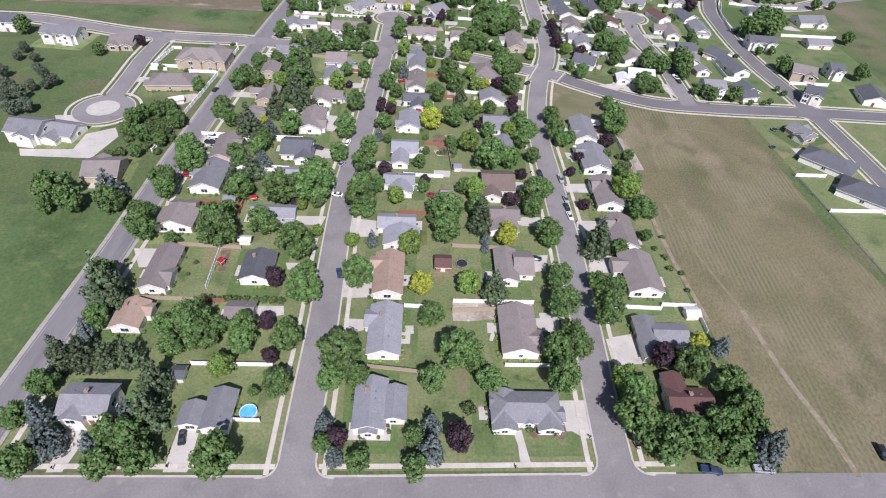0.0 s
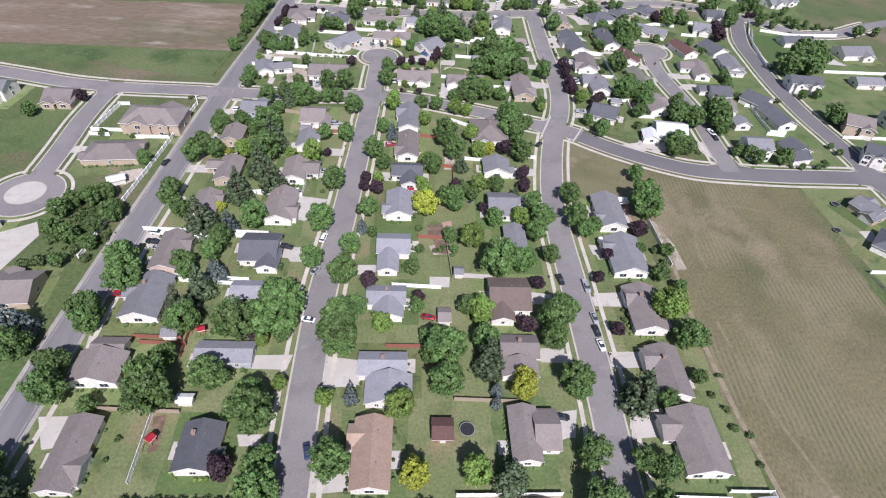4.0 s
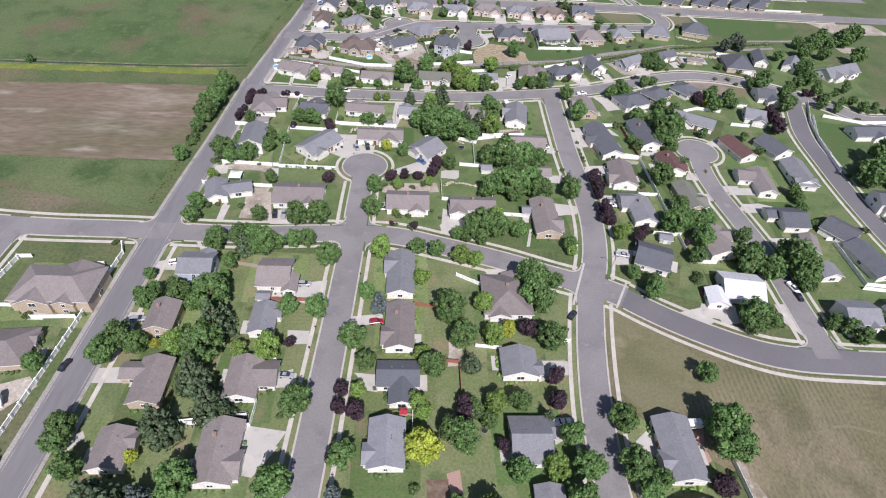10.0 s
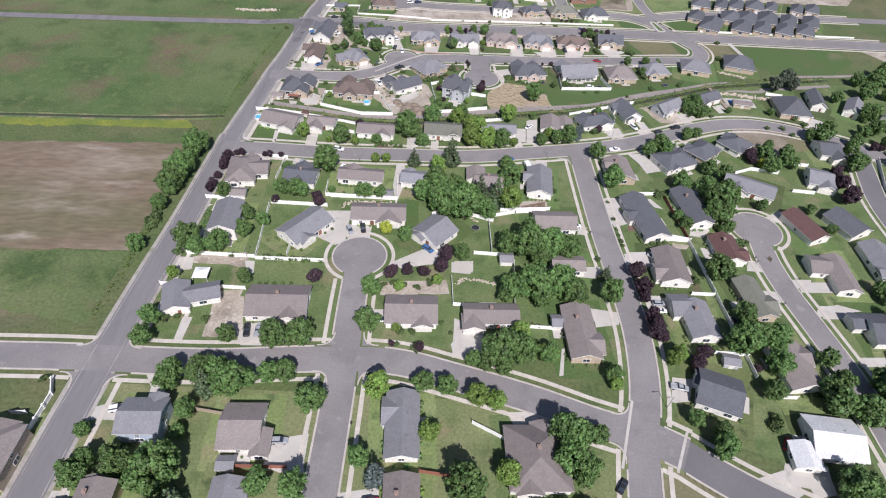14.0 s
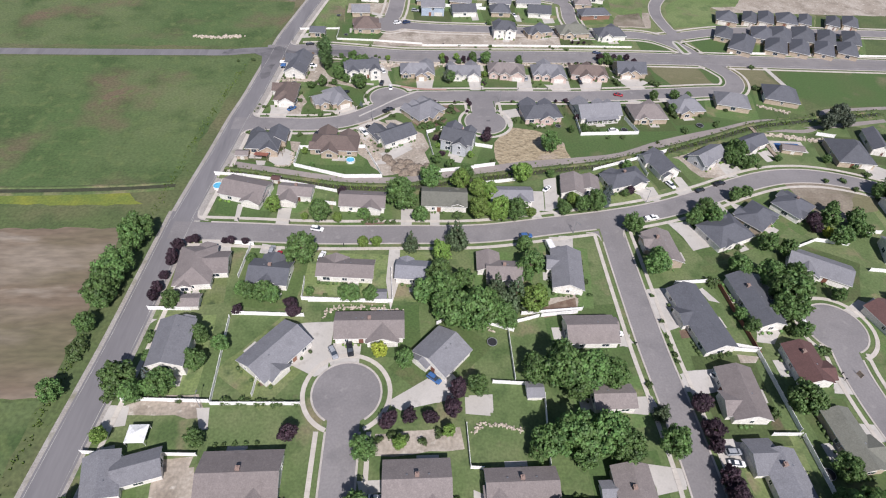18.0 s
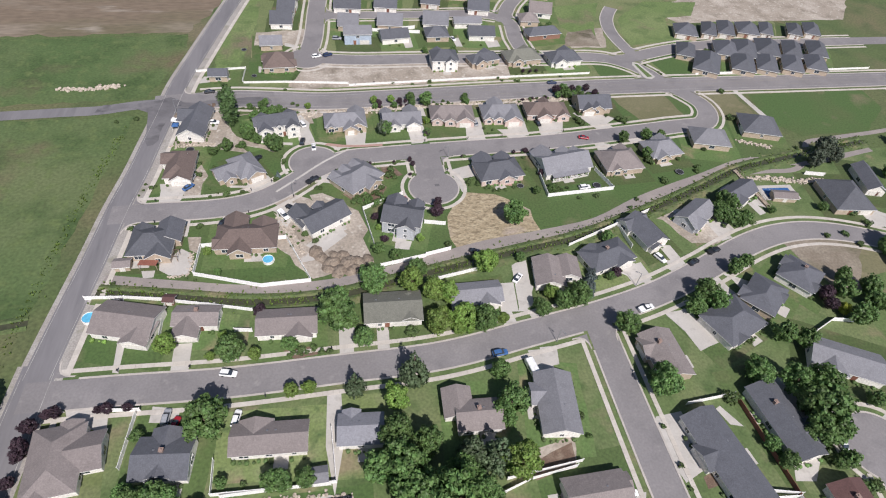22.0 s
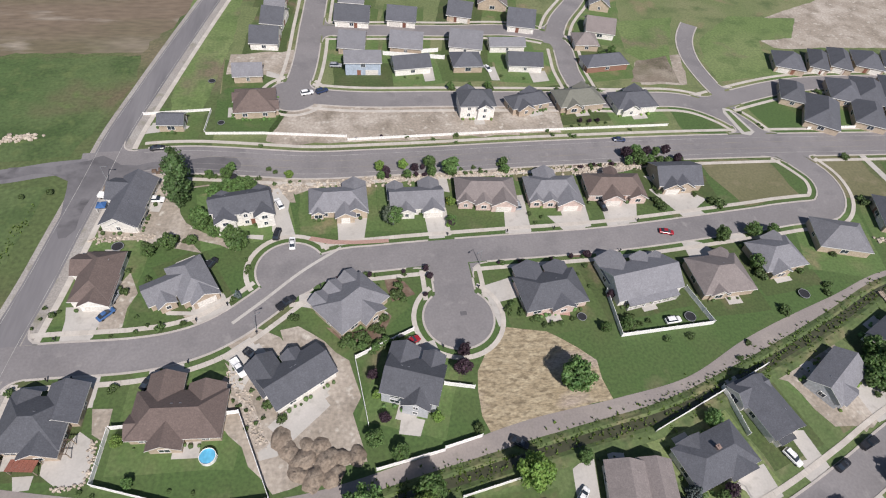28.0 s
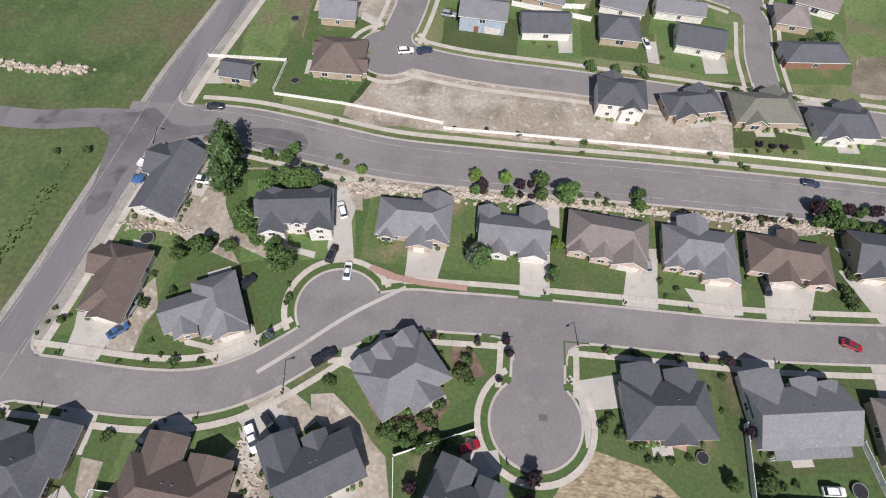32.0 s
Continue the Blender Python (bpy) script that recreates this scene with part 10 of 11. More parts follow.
tree("p", 83.1, 442.2, 1.8)
tree("b", 72.6, 438, 1.7)
tree("b", 72.4, 441, 1.6)
tree("b", 71.7, 435.6, 1.3)
tree("k", 30.3, 462.8, 1.4)
tree("k", 76.7, 486.3, 1.8)
tree("k", 84.9, 481.3, 1.1)
tree("k", 91.7, 481.5, 1.1)
tree("k", 141.1, 494.3, 1.4)
tree("k", 123.3, 487.4, 1.5)
tree("k", 54.9, 488.8, 0.8)
tree("k", 61.1, 489.8, 0.8)
tree("k", 107.1, 478.2, 1)
tree("k", 102.4, 473.8, 0.9)
tree("k", 134.4, 460.7, 0.9)
tree("k", 73.9, 446.6, 0.6)
tree("k", -39.2, 497.4, 0.7)
tree("k", -50.1, 495.7, 0.7)
tree("k", -56.7, 509.3, 1.1)
tree("k", -55.5, 515.2, 0.9)
tree("k", -52.5, 480.6, 0.9)
tree("k", -24.8, 513.5, 1)
tree("k", -11.8, 496.5, 1)
tree("k", 6.3, 508.4, 1.1)
tree("k", -72.9, 504.7, 0.6)
tree("k", -69.4, 503.4, 0.6)
tree("k", -73.2, 501.6, 0.5)
tree("k", -74.3, 498.9, 0.5)
tree("k", -42.3, 484.9, 0.4)
tree("k", -47.7, 497.6, 0.6)
tree("k", -50.6, 500.1, 0.6)
tree("k", 9.7, 504.7, 0.7)
tree("k", 9.6, 508.6, 0.7)
tree("k", -25.6, 516.5, 0.7)
tree("k", -25, 512.3, 0.7)
tree("k", -55.7, 495.1, 0.5)
tree("k", -50.3, 523.3, 1)
tree("k", -63.1, 521.1, 0.9)
tree("d", -28, 520.5, 3.4)
tree("d", -51.1, 520.1, 1.7)
tree("d", -45.9, 522.4, 2.3)
tree("d", 4.8, 486.2, 1.2)
tree("d", 8, 485.5, 1.2)
tree("d", 10.8, 487.3, 1.2)
tree("d", -40.5, 523.8, 1.4)
tree("d", 2.4, 487.4, 1)
tree("d", 6.1, 488.2, 1)
tree("b", -26.7, 504.4, 1)
tree("d", 16, 527.5, 2.7)
tree("d", 33.2, 526.2, 1.5)
tree("p", 71.3, 510.7, 1.2)
tree("p", 22.4, 500.8, 0.7)
tree("p", 23.4, 509.2, 0.7)
tree("p", 17.2, 509, 0.6)
tree("p", 73.6, 496.1, 1.3)
tree("p", 93.1, 507.8, 0.8)
tree("p", 44.7, 510, 0.5)
tree("p", 50.9, 510.2, 0.5)
tree("p", 60.5, 510.4, 0.5)
tree("p", 66.5, 510.6, 0.8)
tree("k", 45.5, 510, 0.9)
tree("k", 51.8, 510.2, 0.9)
tree("k", 61, 510.2, 0.9)
tree("k", 15.4, 501.3, 1.6)
tree("k", 14.1, 502.6, 1)
tree("k", 45.3, 496, 1)
tree("k", 49.9, 490.5, 0.8)
tree("k", 52.8, 488.6, 0.9)
tree("k", 57.4, 488.8, 0.9)
tree("k", 76.8, 488.8, 1.2)
tree("k", 66.7, 504.2, 0.6)
tree("k", 68.9, 500, 0.7)
tree("k", 69.9, 507.1, 0.8)
tree("k", 44.2, 492.8, 0.6)
tree("k", 47.5, 494, 0.6)
tree("k", 15.9, 506.4, 0.7)
tree("k", 17.4, 508.3, 0.7)
tree("k", 79.3, 486.6, 0.8)
tree("k", 81.7, 487.3, 0.8)
tree("k", 58.2, 528.5, 0.8)
tree("k", 61.8, 527, 0.7)
tree("k", 59.4, 524.8, 0.6)
tree("k", 70.3, 510.5, 0.8)
tree("k", 103.9, 535.5, 1)
tree("k", 103.5, 537.2, 1)
tree("c", -45.5, 543.3, 3.6, 0.75)
tree("c", -47.2, 548.8, 3.4, 0.78)
tree("c", -45.9, 538.8, 2.8, 0.8)
tree("d", -33.6, 549.7, 1.7)
tree("d", -39, 531.3, 2.9)
tree("d", -29.3, 541.9, 2.3)
tree("d", -26.4, 543.5, 2.3)
tree("d", -36.6, 541.1, 2)
tree("d", -38.9, 550.2, 1.5)
tree("d", -35.1, 529, 1.4)
tree("k", -82.9, 545.9, 1.2)
tree("k", -49.7, 523.3, 1)
tree("k", -90.2, 544.4, 0.9)
tree("k", -24.4, 548.6, 1)
tree("k", -37.5, 550.1, 1)
tree("k", -24.7, 564.3, 0.8)
tree("k", -54.1, 534.5, 0.4)
tree("k", -41.8, 550.6, 0.8)
tree("k", -19.3, 546, 0.7)
tree("k", -14.7, 546.7, 0.7)
tree("k", -41.2, 524.4, 1.2)
tree("d", 13.7, 547, 1.3)
tree("d", 22.1, 547.3, 1.3)
tree("d", 30, 547.6, 1.6)
tree("d", 35.8, 547.8, 2.4)
tree("d", 54.2, 548.4, 1.4)
tree("d", 98.5, 549.4, 1.6)
tree("d", 102.4, 549.5, 1.8)
tree("d", 105.9, 549.6, 1.6)
tree("d", 43, 594.6, 1.4)
tree("d", 50.2, 594.5, 1.2)
tree("d", 57.5, 594.6, 1.4)
tree("d", 110.1, 549.6, 1.3)
tree("k", 55.1, 547.9, 1.1)
tree("k", 40.9, 566.9, 1)
tree("k", 74.5, 568.2, 0.9)
tree("k", 32.7, 565.2, 0.8)
tree("k", 23.6, 567.1, 0.8)
tree("k", 82.3, 565.6, 0.8)
tree("k", 106.2, 567.9, 0.8)
tree("k", 85.1, 593, 1)
tree("k", 89.1, 593.2, 0.9)
tree("k", 100.1, 593.2, 0.9)
tree("k", 41.2, 547.9, 0.8)
tree("k", 46.4, 548.1, 0.8)
tree("k", 53.1, 548.3, 0.8)
tree("k", 31.2, 601.7, 0.6)
tree("k", 26.6, 602.6, 0.6)
tree("k", 64.8, 602.3, 0.7)
tree("k", 73.6, 600.6, 0.7)
tree("k", 91.8, 578.9, 0.8)
tree("k", 94.2, 579.1, 0.8)
tree("k", 84.6, 570.6, 0.6)
tree("k", 87.8, 571.1, 0.6)
tree("k", 90.9, 571.5, 0.6)
tree("k", 95.1, 572.2, 0.6)
tree("k", 98.1, 572, 0.6)
tree("p", 15.5, 547.1, 0.9)
tree("p", 24.9, 547.4, 0.8)
tree("p", 27.8, 547.5, 0.7)
tree("p", 15, 567.2, 0.6)
tree("p", 6.5, 566.6, 0.5)
tree("p", 88.4, 572.9, 0.8)
tree("p", 92, 572.8, 0.8)
tree("p", 95.1, 572.9, 0.8)
tree("p", 81.2, 548.5, 0.7)
tree("p", 86, 549.1, 0.7)
tree("p", 92.7, 549.3, 0.7)
tree("y", 33.9, 534.6, 1.1)
tree("d", 102.3, 549.5, 2.5)
tree("d", 115.9, 514.1, 2.3)
tree("d", 127.3, 515.3, 2.3)
tree("d", 121.7, 503.1, 2.2)
tree("d", 110.3, 614.5, 1.7)
tree("d", 116, 617.9, 1.7)
tree("k", 109.1, 549.6, 1.7)
tree("k", 113.7, 549.7, 1.7)
tree("k", 117.5, 549.7, 1.7)
tree("k", 43.9, 594.3, 1.1)
tree("k", 50.9, 594.1, 1.1)
tree("k", 58.6, 593.8, 1.3)
tree("k", 101.9, 592.1, 0.9)
tree("k", 196.8, 588.2, 1.4)
tree("k", 83.7, 564.6, 0.9)
tree("k", 75.9, 566, 0.8)
tree("k", 40.5, 563.4, 0.7)
tree("k", 54.2, 548.2, 1.3)
tree("k", 37.3, 547.8, 1.4)
tree("k", 102.2, 528.5, 1.7)
tree("k", 120.8, 530, 1.5)
tree("k", 45.7, 510, 0.9)
tree("k", 175.5, 527.7, 1.3)
tree("k", 155.2, 576.1, 0.7)
tree("k", 159.1, 568.7, 0.7)
tree("k", 159.8, 566.9, 0.7)
tree("k", 183.3, 548.9, 1.7)
tree("k", 150.4, 505.4, 1.1)
tree("d", 218.4, 366.2, 6.6)
tree("d", 204.1, 350.6, 6.3)
tree("d", 216.4, 352.2, 6.4)
tree("d", 227.6, 367.6, 5.9)
tree("d", 121.4, 295, 4.8)
tree("d", 82.2, 281.9, 4)
tree("d", 147.3, 262.2, 3.3)
tree("d", 159.1, 262.2, 3.7)
tree("d", 203.3, 298.1, 3.7)
tree("d", 266.8, 346.9, 3.8)
tree("d", 244.5, 293.9, 4.2)
tree("d", 160.3, 329.6, 2.8)
tree("d", 157.7, 271.4, 2.5)
tree("d", 140.2, 268.2, 1.9)
tree("d", 111.1, 266.8, 3.7)
tree("d", 278, 409, 3.5)
tree("d", 291.6, 411.1, 2.7)
tree("l", 129.1, 293.1, 4.3)
tree("p", 85.1, 310.5, 2.6)
tree("k", 162.8, 260.6, 1.2)
tree("k", 169.4, 262.6, 1.2)
tree("k", 180.5, 265, 1.2)
tree("k", 155.4, 267.2, 1.2)
tree("k", 152, 269.9, 1.2)
tree("d", -98.8, 413.4, 4.8)
tree("d", -100.2, 397.3, 5.1)
tree("d", -100.9, 389.7, 4.4)
tree("d", 188.4, 442.5, 2.8)
tree("k", -102, 371, 1.9)
tree("p", -86.2, 390.8, 1.9)
tree("p", -84.9, 405.9, 2.0)
tree("p", -85.5, 399.5, 1.6)
tree("d", 193.2, 440.3, 5)
tree("d", -98.5, 417.9, 4.9)
tree("d", -99.8, 402.2, 4.6)
tree("d", -100.5, 393.7, 4.4)
tree("p", -85.9, 394.1, 2.0)
tree("k", -101.9, 372.4, 2.7)
tree("d", -111.4, 250.2, 3)
tree("d", -206.3, 441.3, 2.1)
tree("k", -57.2, 354.6, 1.3)
tree("k", -52.6, 354.1, 1.3)
tree("k", -48.1, 353.8, 1.3)
tree("k", -43.5, 353.2, 1.3)
tree("k", -88.2, 356.3, 1.6)
tree("p", 27.2, 547.5, 0.6)
tree("p", 23.4, 509.2, 1.0)
tree("p", 7.8, 508.5, 0.8)
tree("p", -0.7, 507.4, 0.8)
tree("l", 32.1, 525.1, 0.8)
tree("k", 24.6, 530.7, 0.8)
tree("k", 19.7, 530, 0.9)
tree("k", 12.9, 547, 0.7)
tree("k", 21.2, 547.3, 1)
tree("k", 24.7, 547.4, 1)
tree("k", 45.9, 548.2, 0.7)
tree("k", 48.3, 548.2, 0.6)
tree("k", 43.1, 548, 0.7)
tree("k", -11.8, 547, 0.5)
tree("k", -8.9, 538, 0.4)
tree("p", 98.9, 549.4, 1.5)
tree("p", 107.5, 549.6, 1.1)
tree("p", 116.7, 549.8, 1.6)
tree("k", 104, 549.5, 1.4)
tree("k", 113.7, 549.7, 1.2)
tree("k", 85.3, 549.1, 1)
tree("k", 88.3, 549.2, 0.8)
tree("k", 93.8, 549.3, 0.8)
tree("k", 84.9, 547.6, 0.8)
tree("k", 101.8, 531.2, 1.7)
tree("k", 116.3, 533.4, 0.9)
tree("d", 12.3, 226.4, 4.3)
tree("d", 9.9, 207.7, 2.3)
tree("d", 15.5, 235.7, 2.9)
tree("k", 6.6, 203.2, 1.4)
tree("k", 4.4, 202.5, 1.1)
tree("k", 7.3, 204.9, 1)
tree("k", -1.3, 214.1, 1.5)
tree("k", 10.6, 200.8, 1.1)
tree("k", -19.3, 427.2, 1.2)
tree("k", -15.7, 427.5, 1.2)
tree("k", -13.5, 425.9, 1)
tree("k", -11.3, 425.9, 1)
tree("k", -21.5, 426.7, 1)
tree("d", 9.6, 209.5, 2.4)
tree("d", 11.1, 202.5, 1.7)
tree("d", -17.9, 209.6, 2)
tree("d", 24.2, 196.4, 2.8)
tree("l", -0.2, 237.7, 3.2)
tree("p", 22.8, 225.3, 1.9)
tree("p", 12.9, 238, 2.5)
tree("k", -9.4, 317.4, 1.1)
tree("k", -3.2, 315.8, 1.9)
tree("k", -14.6, 342.1, 1.2)
tree("k", -11, 342.9, 1.5)
tree("k", -7.3, 342.3, 1.2)
tree("k", -2.9, 341.2, 1.3)
tree("k", 1.5, 343.3, 1.5)
tree("l", -9.7, 323.1, 1.5)
tree("l", 24.3, 430.2, 2.5)
tree("l", 29.5, 427.6, 2.5)
tree("l", 40.6, 429.3, 2.1)
tree("l", 26.6, 427.2, 2)
tree("b", 71.4, 439, 1.8)
tree("b", 75, 443.1, 1.8)
tree("k", -22.3, 425.9, 0.9)
tree("k", -19.7, 426.3, 1)
tree("k", -17.6, 426.3, 0.8)
tree("k", -21.2, 477.4, 0.6)
tree("k", -19.5, 475.2, 0.6)
tree("k", -17.9, 473.1, 0.6)
tree("k", -25.8, 483.5, 0.5)
tree("k", -24, 480.5, 0.5)
tree("k", -21.8, 468.3, 0.6)
tree("k", -24.2, 473.8, 0.5)
tree("k", -19.8, 469.4, 0.6)
tree("k", -18.3, 470.5, 0.6)
tree("k", -14.1, 469.6, 1.2)
tree("k", -17.3, 473.2, 1.3)
tree("k", 1, 488.5, 1.8)
tree("k", 4.5, 489.1, 1.6)
tree("k", 8.1, 491.2, 1.6)
tree("k", 10.7, 494.4, 1.4)
tree("k", 44, 494, 1.1)
tree("k", 47.5, 492.9, 1.1)
tree("k", 51.2, 490.8, 1.1)
tree("l", 20.8, 465.9, 1.5)
tree("p", 9, 467.3, 1.3)
tree("d", 74.8, 486.3, 1.8)
tree("k", 122.9, 528.5, 1.9)
tree("k", 175.8, 525.8, 1.7)
tree("k", 180.9, 527.1, 1.4)
tree("k", 184.9, 526.3, 1.7)
tree("k", 194.9, 523.1, 1.4)
tree("l", 134, 515.3, 1.9)
tree("d", 126.7, 394.9, 4.3)
tree("d", 133.9, 463.7, 3)
tree("d", 136.8, 461.7, 3)
tree("d", 139.9, 460, 2.7)
tree("d", 133.8, 467.9, 2.6)
tree("d", 103.1, 321.6, 2.9)
tree("d", 113.1, 318.2, 4.4)
tree("d", 79.5, 232.7, 1.1)
tree("d", 109.8, 308.5, 4.2)
tree("d", 140.5, 289.5, 5.3)
tree("d", 117.3, 268.1, 3.7)
tree("d", -129.3, 216.7, 3.6)
tree("d", -127.0, 223.0, 3.1)
tree("d", -121.4, 225.1, 3.5)
tree("d", -117.2, 228.2, 3)
tree("d", -110.7, 219.5, 2.6)
tree("d", -127.8, 207.5, 3.1)
tree("d", -120.7, 203.5, 3.5)
tree("d", -114.2, 209.0, 3.1)
tree("d", -112.3, 200.3, 3)
tree("d", -119.0, 192.1, 2.6)
tree("d", -173.1, 284.2, 3)
tree("d", -223.1, 307.1, 4.4)
tree("k", -126.2, 193.1, 2.5)
tree("k", -130.2, 191.7, 2.4)
tree("k", -137.0, 271.1, 2)
tree("k", -123.9, 269.7, 1.6)
tree("k", -127.1, 203.6, 2.2)
tree("k", -117.0, 199.4, 2.0)
tree("k", -110.2, 205.3, 2)
tree("p", -156.9, 298.1, 2.4)
tree("p", -175.3, 285.0, 2.2)
tree("o", -196.2, 241.4, 3.4)
tree("o", -187.5, 234.4, 3.2)
tree("o", -178.5, 223.6, 3.4)
tree("o", -183.4, 220.7, 3.6)
tree("o", -188.0, 256.1, 2.6)
tree("o", -179.9, 249.2, 2.8)
tree("o", -193.7, 262.4, 2.4)
tree("o", -211.4, 284.0, 2.6)
tree("o", -209.8, 274.5, 2.6)
tree("o", -200.9, 273.3, 2.4)
tree("o", -191.8, 231.3, 3.2)
tree("o", -186.7, 243.3, 2.6)
tree("o", -206.5, 255.6, 2.8)
tree("o", -181.6, 245.7, 2.3)
tree("d", 241.1, 484.5, 4.6)
tree("d", 254.7, 498.4, 4.8)
tree("d", 245.2, 499.3, 3.6)
tree("d", 266.3, 498.6, 4)
tree("d", 279.9, 509.7, 4.6)
tree("d", 289.9, 512.4, 5.4)
tree("d", 254.5, 484.0, 3.6)
tree("d", 228.2, 460.6, 4.6)
tree("d", 225.4, 448.6, 3.8)
tree("d", 218.3, 446.3, 3)
tree("d", 279.5, 504.2, 4.6)
tree("d", 264.7, 508.9, 4.4)
tree("d", 201.7, 430.2, 3.6)
tree("d", 198.5, 420.5, 3)
tree("d", 208.4, 437.1, 3.2)
tree("d", 223.3, 435.9, 3.4)
tree("d", 225.7, 428.3, 2.6)
tree("d", 233.0, 424.9, 2.4)
tree("d", 240.5, 427.0, 2.4)
tree("d", 244.2, 440.8, 2.6)
tree("d", 272.4, 478.4, 5)
tree("d", 192.3, 441.7, 2.2)
tree("d", 235.3, 435.8, 2)
tree("d", 222.5, 480.1, 3)
tree("o", 192.4, 489.7, 4)
tree("o", 201.4, 496.2, 4.2)
tree("o", 203.8, 492.3, 3.6)
tree("p", 217.0, 434.6, 2.0)
tree("p", 183.8, 404.2, 3.2)
tree("p", 183.1, 409.4, 3.0)
tree("p", 223.8, 429.9, 1.8)
tree("p", 220.6, 434.7, 1.8)
tree("k", 254.0, 453.2, 1.6)
tree("k", 235.1, 451.9, 1.6)
tree("k", 182.1, 445.7, 1.4)
tree("k", 179.7, 451.2, 1.5)
tree("k", 190.6, 461.1, 1.6)
tree("k", 192.7, 455.0, 1.6)
tree("k", 171.8, 451.1, 1.3)
tree("d", 203.7, 302.3, 4.2)
tree("d", 199.0, 324.0, 2.4)
tree("d", 207.2, 324.6, 2.4)
tree("d", 190.3, 271.0, 1.6)
tree("d", 189.1, 276.4, 1.4)
tree("d", 166.8, 259.0, 1.4)
tree("d", 174.2, 259.4, 1.4)
tree("d", 178.5, 261.0, 1.4)
tree("l", 13.4, 550.9, 1.7)
tree("l", 20.9, 551.1, 1.7)
tree("l", 34.1, 534.0, 1.5)
tree("l", -14.9, 548.8, 1.4)
tree("d", 29.6, 551.6, 2.0)
tree("d", 36.0, 548.3, 2.7)
tree("d", 54.4, 551.3, 1.6)
tree("d", 54.8, 547.7, 1.3)
tree("d", -32.4, 543.6, 2.4)
tree("d", -29.1, 543.9, 2.2)
tree("d", -25.7, 543.8, 1.8)
tree("d", -36.0, 543.3, 1.8)
tree("d", -32.7, 552.7, 1.6)
tree("d", -38.7, 529.1, 2.3)
tree("d", -34.7, 526.2, 2)
tree("d", -30.3, 524.4, 2.2)
tree("p", 15.2, 548.6, 1.5)
tree("p", 24.6, 550.0, 1.3)
tree("p", 27.3, 550.7, 0.9)
tree("p", 33.2, 525.8, 1.4)
tree("p", 98.7, 553.4, 1.9)
tree("p", 106.5, 553.8, 1.6)
tree("p", 114.0, 554.5, 1.6)
tree("d", 102.0, 553.8, 2.2)
tree("d", 110.0, 553.6, 1.6)
tree("o", 14.9, 527.7, 2.7)
tree("k", -53.0, 523.5, 1.2)
tree("k", -48.8, 524.7, 1.3)
tree("k", -45.1, 525.2, 1.3)
tree("k", -42.3, 524.3, 1.1)
tree("k", -50.7, 521.8, 0.9)
tree("k", 79.2, 547.3, 0.8)
tree("k", 85.1, 549.2, 0.8)
tree("k", 92.6, 551.2, 0.7)
tree("k", 16.2, 547.8, 0.9)
tree("k", 22.6, 547.1, 0.8)
tree("k", 40.1, 549.7, 0.7)
tree("k", 44.4, 550.2, 0.8)
tree("k", 46.5, 549.5, 0.6)
tree("k", 52.9, 551.4, 0.8)
tree("k", -21.4, 552.7, 1)
tree("k", -19.4, 551.3, 0.9)
tree("p", 28.7, 477.3, 2.2)
tree("p", 24.2, 506.6, 1.0)
tree("k", 14.0, 487.0, 1.5)
tree("k", 10.9, 485.7, 1.4)
tree("k", 8.4, 486.6, 1.2)
tree("k", 13.8, 501.1, 1.4)
tree("k", 15.5, 504.2, 1.3)
tree("k", 7.1, 484.7, 1.0)
tree("k", 9.7, 490.6, 1.2)
tree("k", 16.4, 499.7, 1.2)
tree("k", 86.8, 163.1, 1.2)
tree("k", 83.1, 145.2, 1.3)
tree("k", 85.6, 140.7, 1.2)
tree("k", 85.5, 134.9, 1.4)
tree("k", 89.0, 133.0, 1.2)
tree("k", 87.8, 151.8, 1.0)
tree("k", 88.4, 124.7, 1.1)
tree("d", 83.7, 204.1, 1.2)
tree("d", 84.9, 217.1, 1.0)
tree("d", 85.9, 198.3, 1.2)

# ---- cars ----
car(-35.1, 170.9, 168.8, "w")
car(-28.8, 128.2, -74.2, "n")
car(38.3, 138.2, -4.3, "d")
car(-60.9, 68.9, 101.6, "d")
car(73.2, 62, -8.3, "n")
car(87.1, 62.4, -3.9, "g")
car(121.5, 67.4, -94, "d")
car(-119.8, 192.7, -5.2, "d")
car(-94.8, 180, -3.7, "r")
car(-92.7, 204.2, -8.1, "d")
car(-93.3, 209.1, -8.1, "w")
car(-47.2, 203.1, -6.7, "d")
car(-35.1, 208.1, 77.9, "w")
car(-35.7, 192, 65.1, "g")
car(2.1, 172.5, -10.4, "r")
car(47, 189.4, -78.1, "d")
car(55.4, 186.6, -85.9, "g")
car(55.2, 173, -81.9, "g")
car(54.7, 167.9, -79.8, "d")
car(54.9, 162.4, -80.9, "w")
car(39.5, 210.2, -31.5, "d")
car(-104.5, 251.4, 75.8, "d")
car(-85.9, 294.7, 13.4, "w")
car(-89.6, 268.9, 7.1, "g")
car(-39.7, 285.2, 0.8, "g")
car(-39.6, 248.3, -3.2, "g")
car(-14, 268.9, 8.7, "r")
car(51.9, 272.7, 51.9, "d")
car(77.2, 302.5, -12.1, "g")
car(136.7, 286.7, -73.6, "w")
car(136.9, 282.5, -85, "d")
car(102.6, 284.6, 55.5, "r")
car(40.8, 233, 9, "w")
car(-56.6, 322.2, 98, "d")
car(-53, 322.2, 88.1, "g")
car(-28.7, 369.4, -63.8, "g")
car(-23.9, 370.8, -79.9, "d")
car(0.9, 360.1, -39.8, "b")
car(-14.6, 327, -5.6, "w")
car(86, 359.9, 29.4, "w")
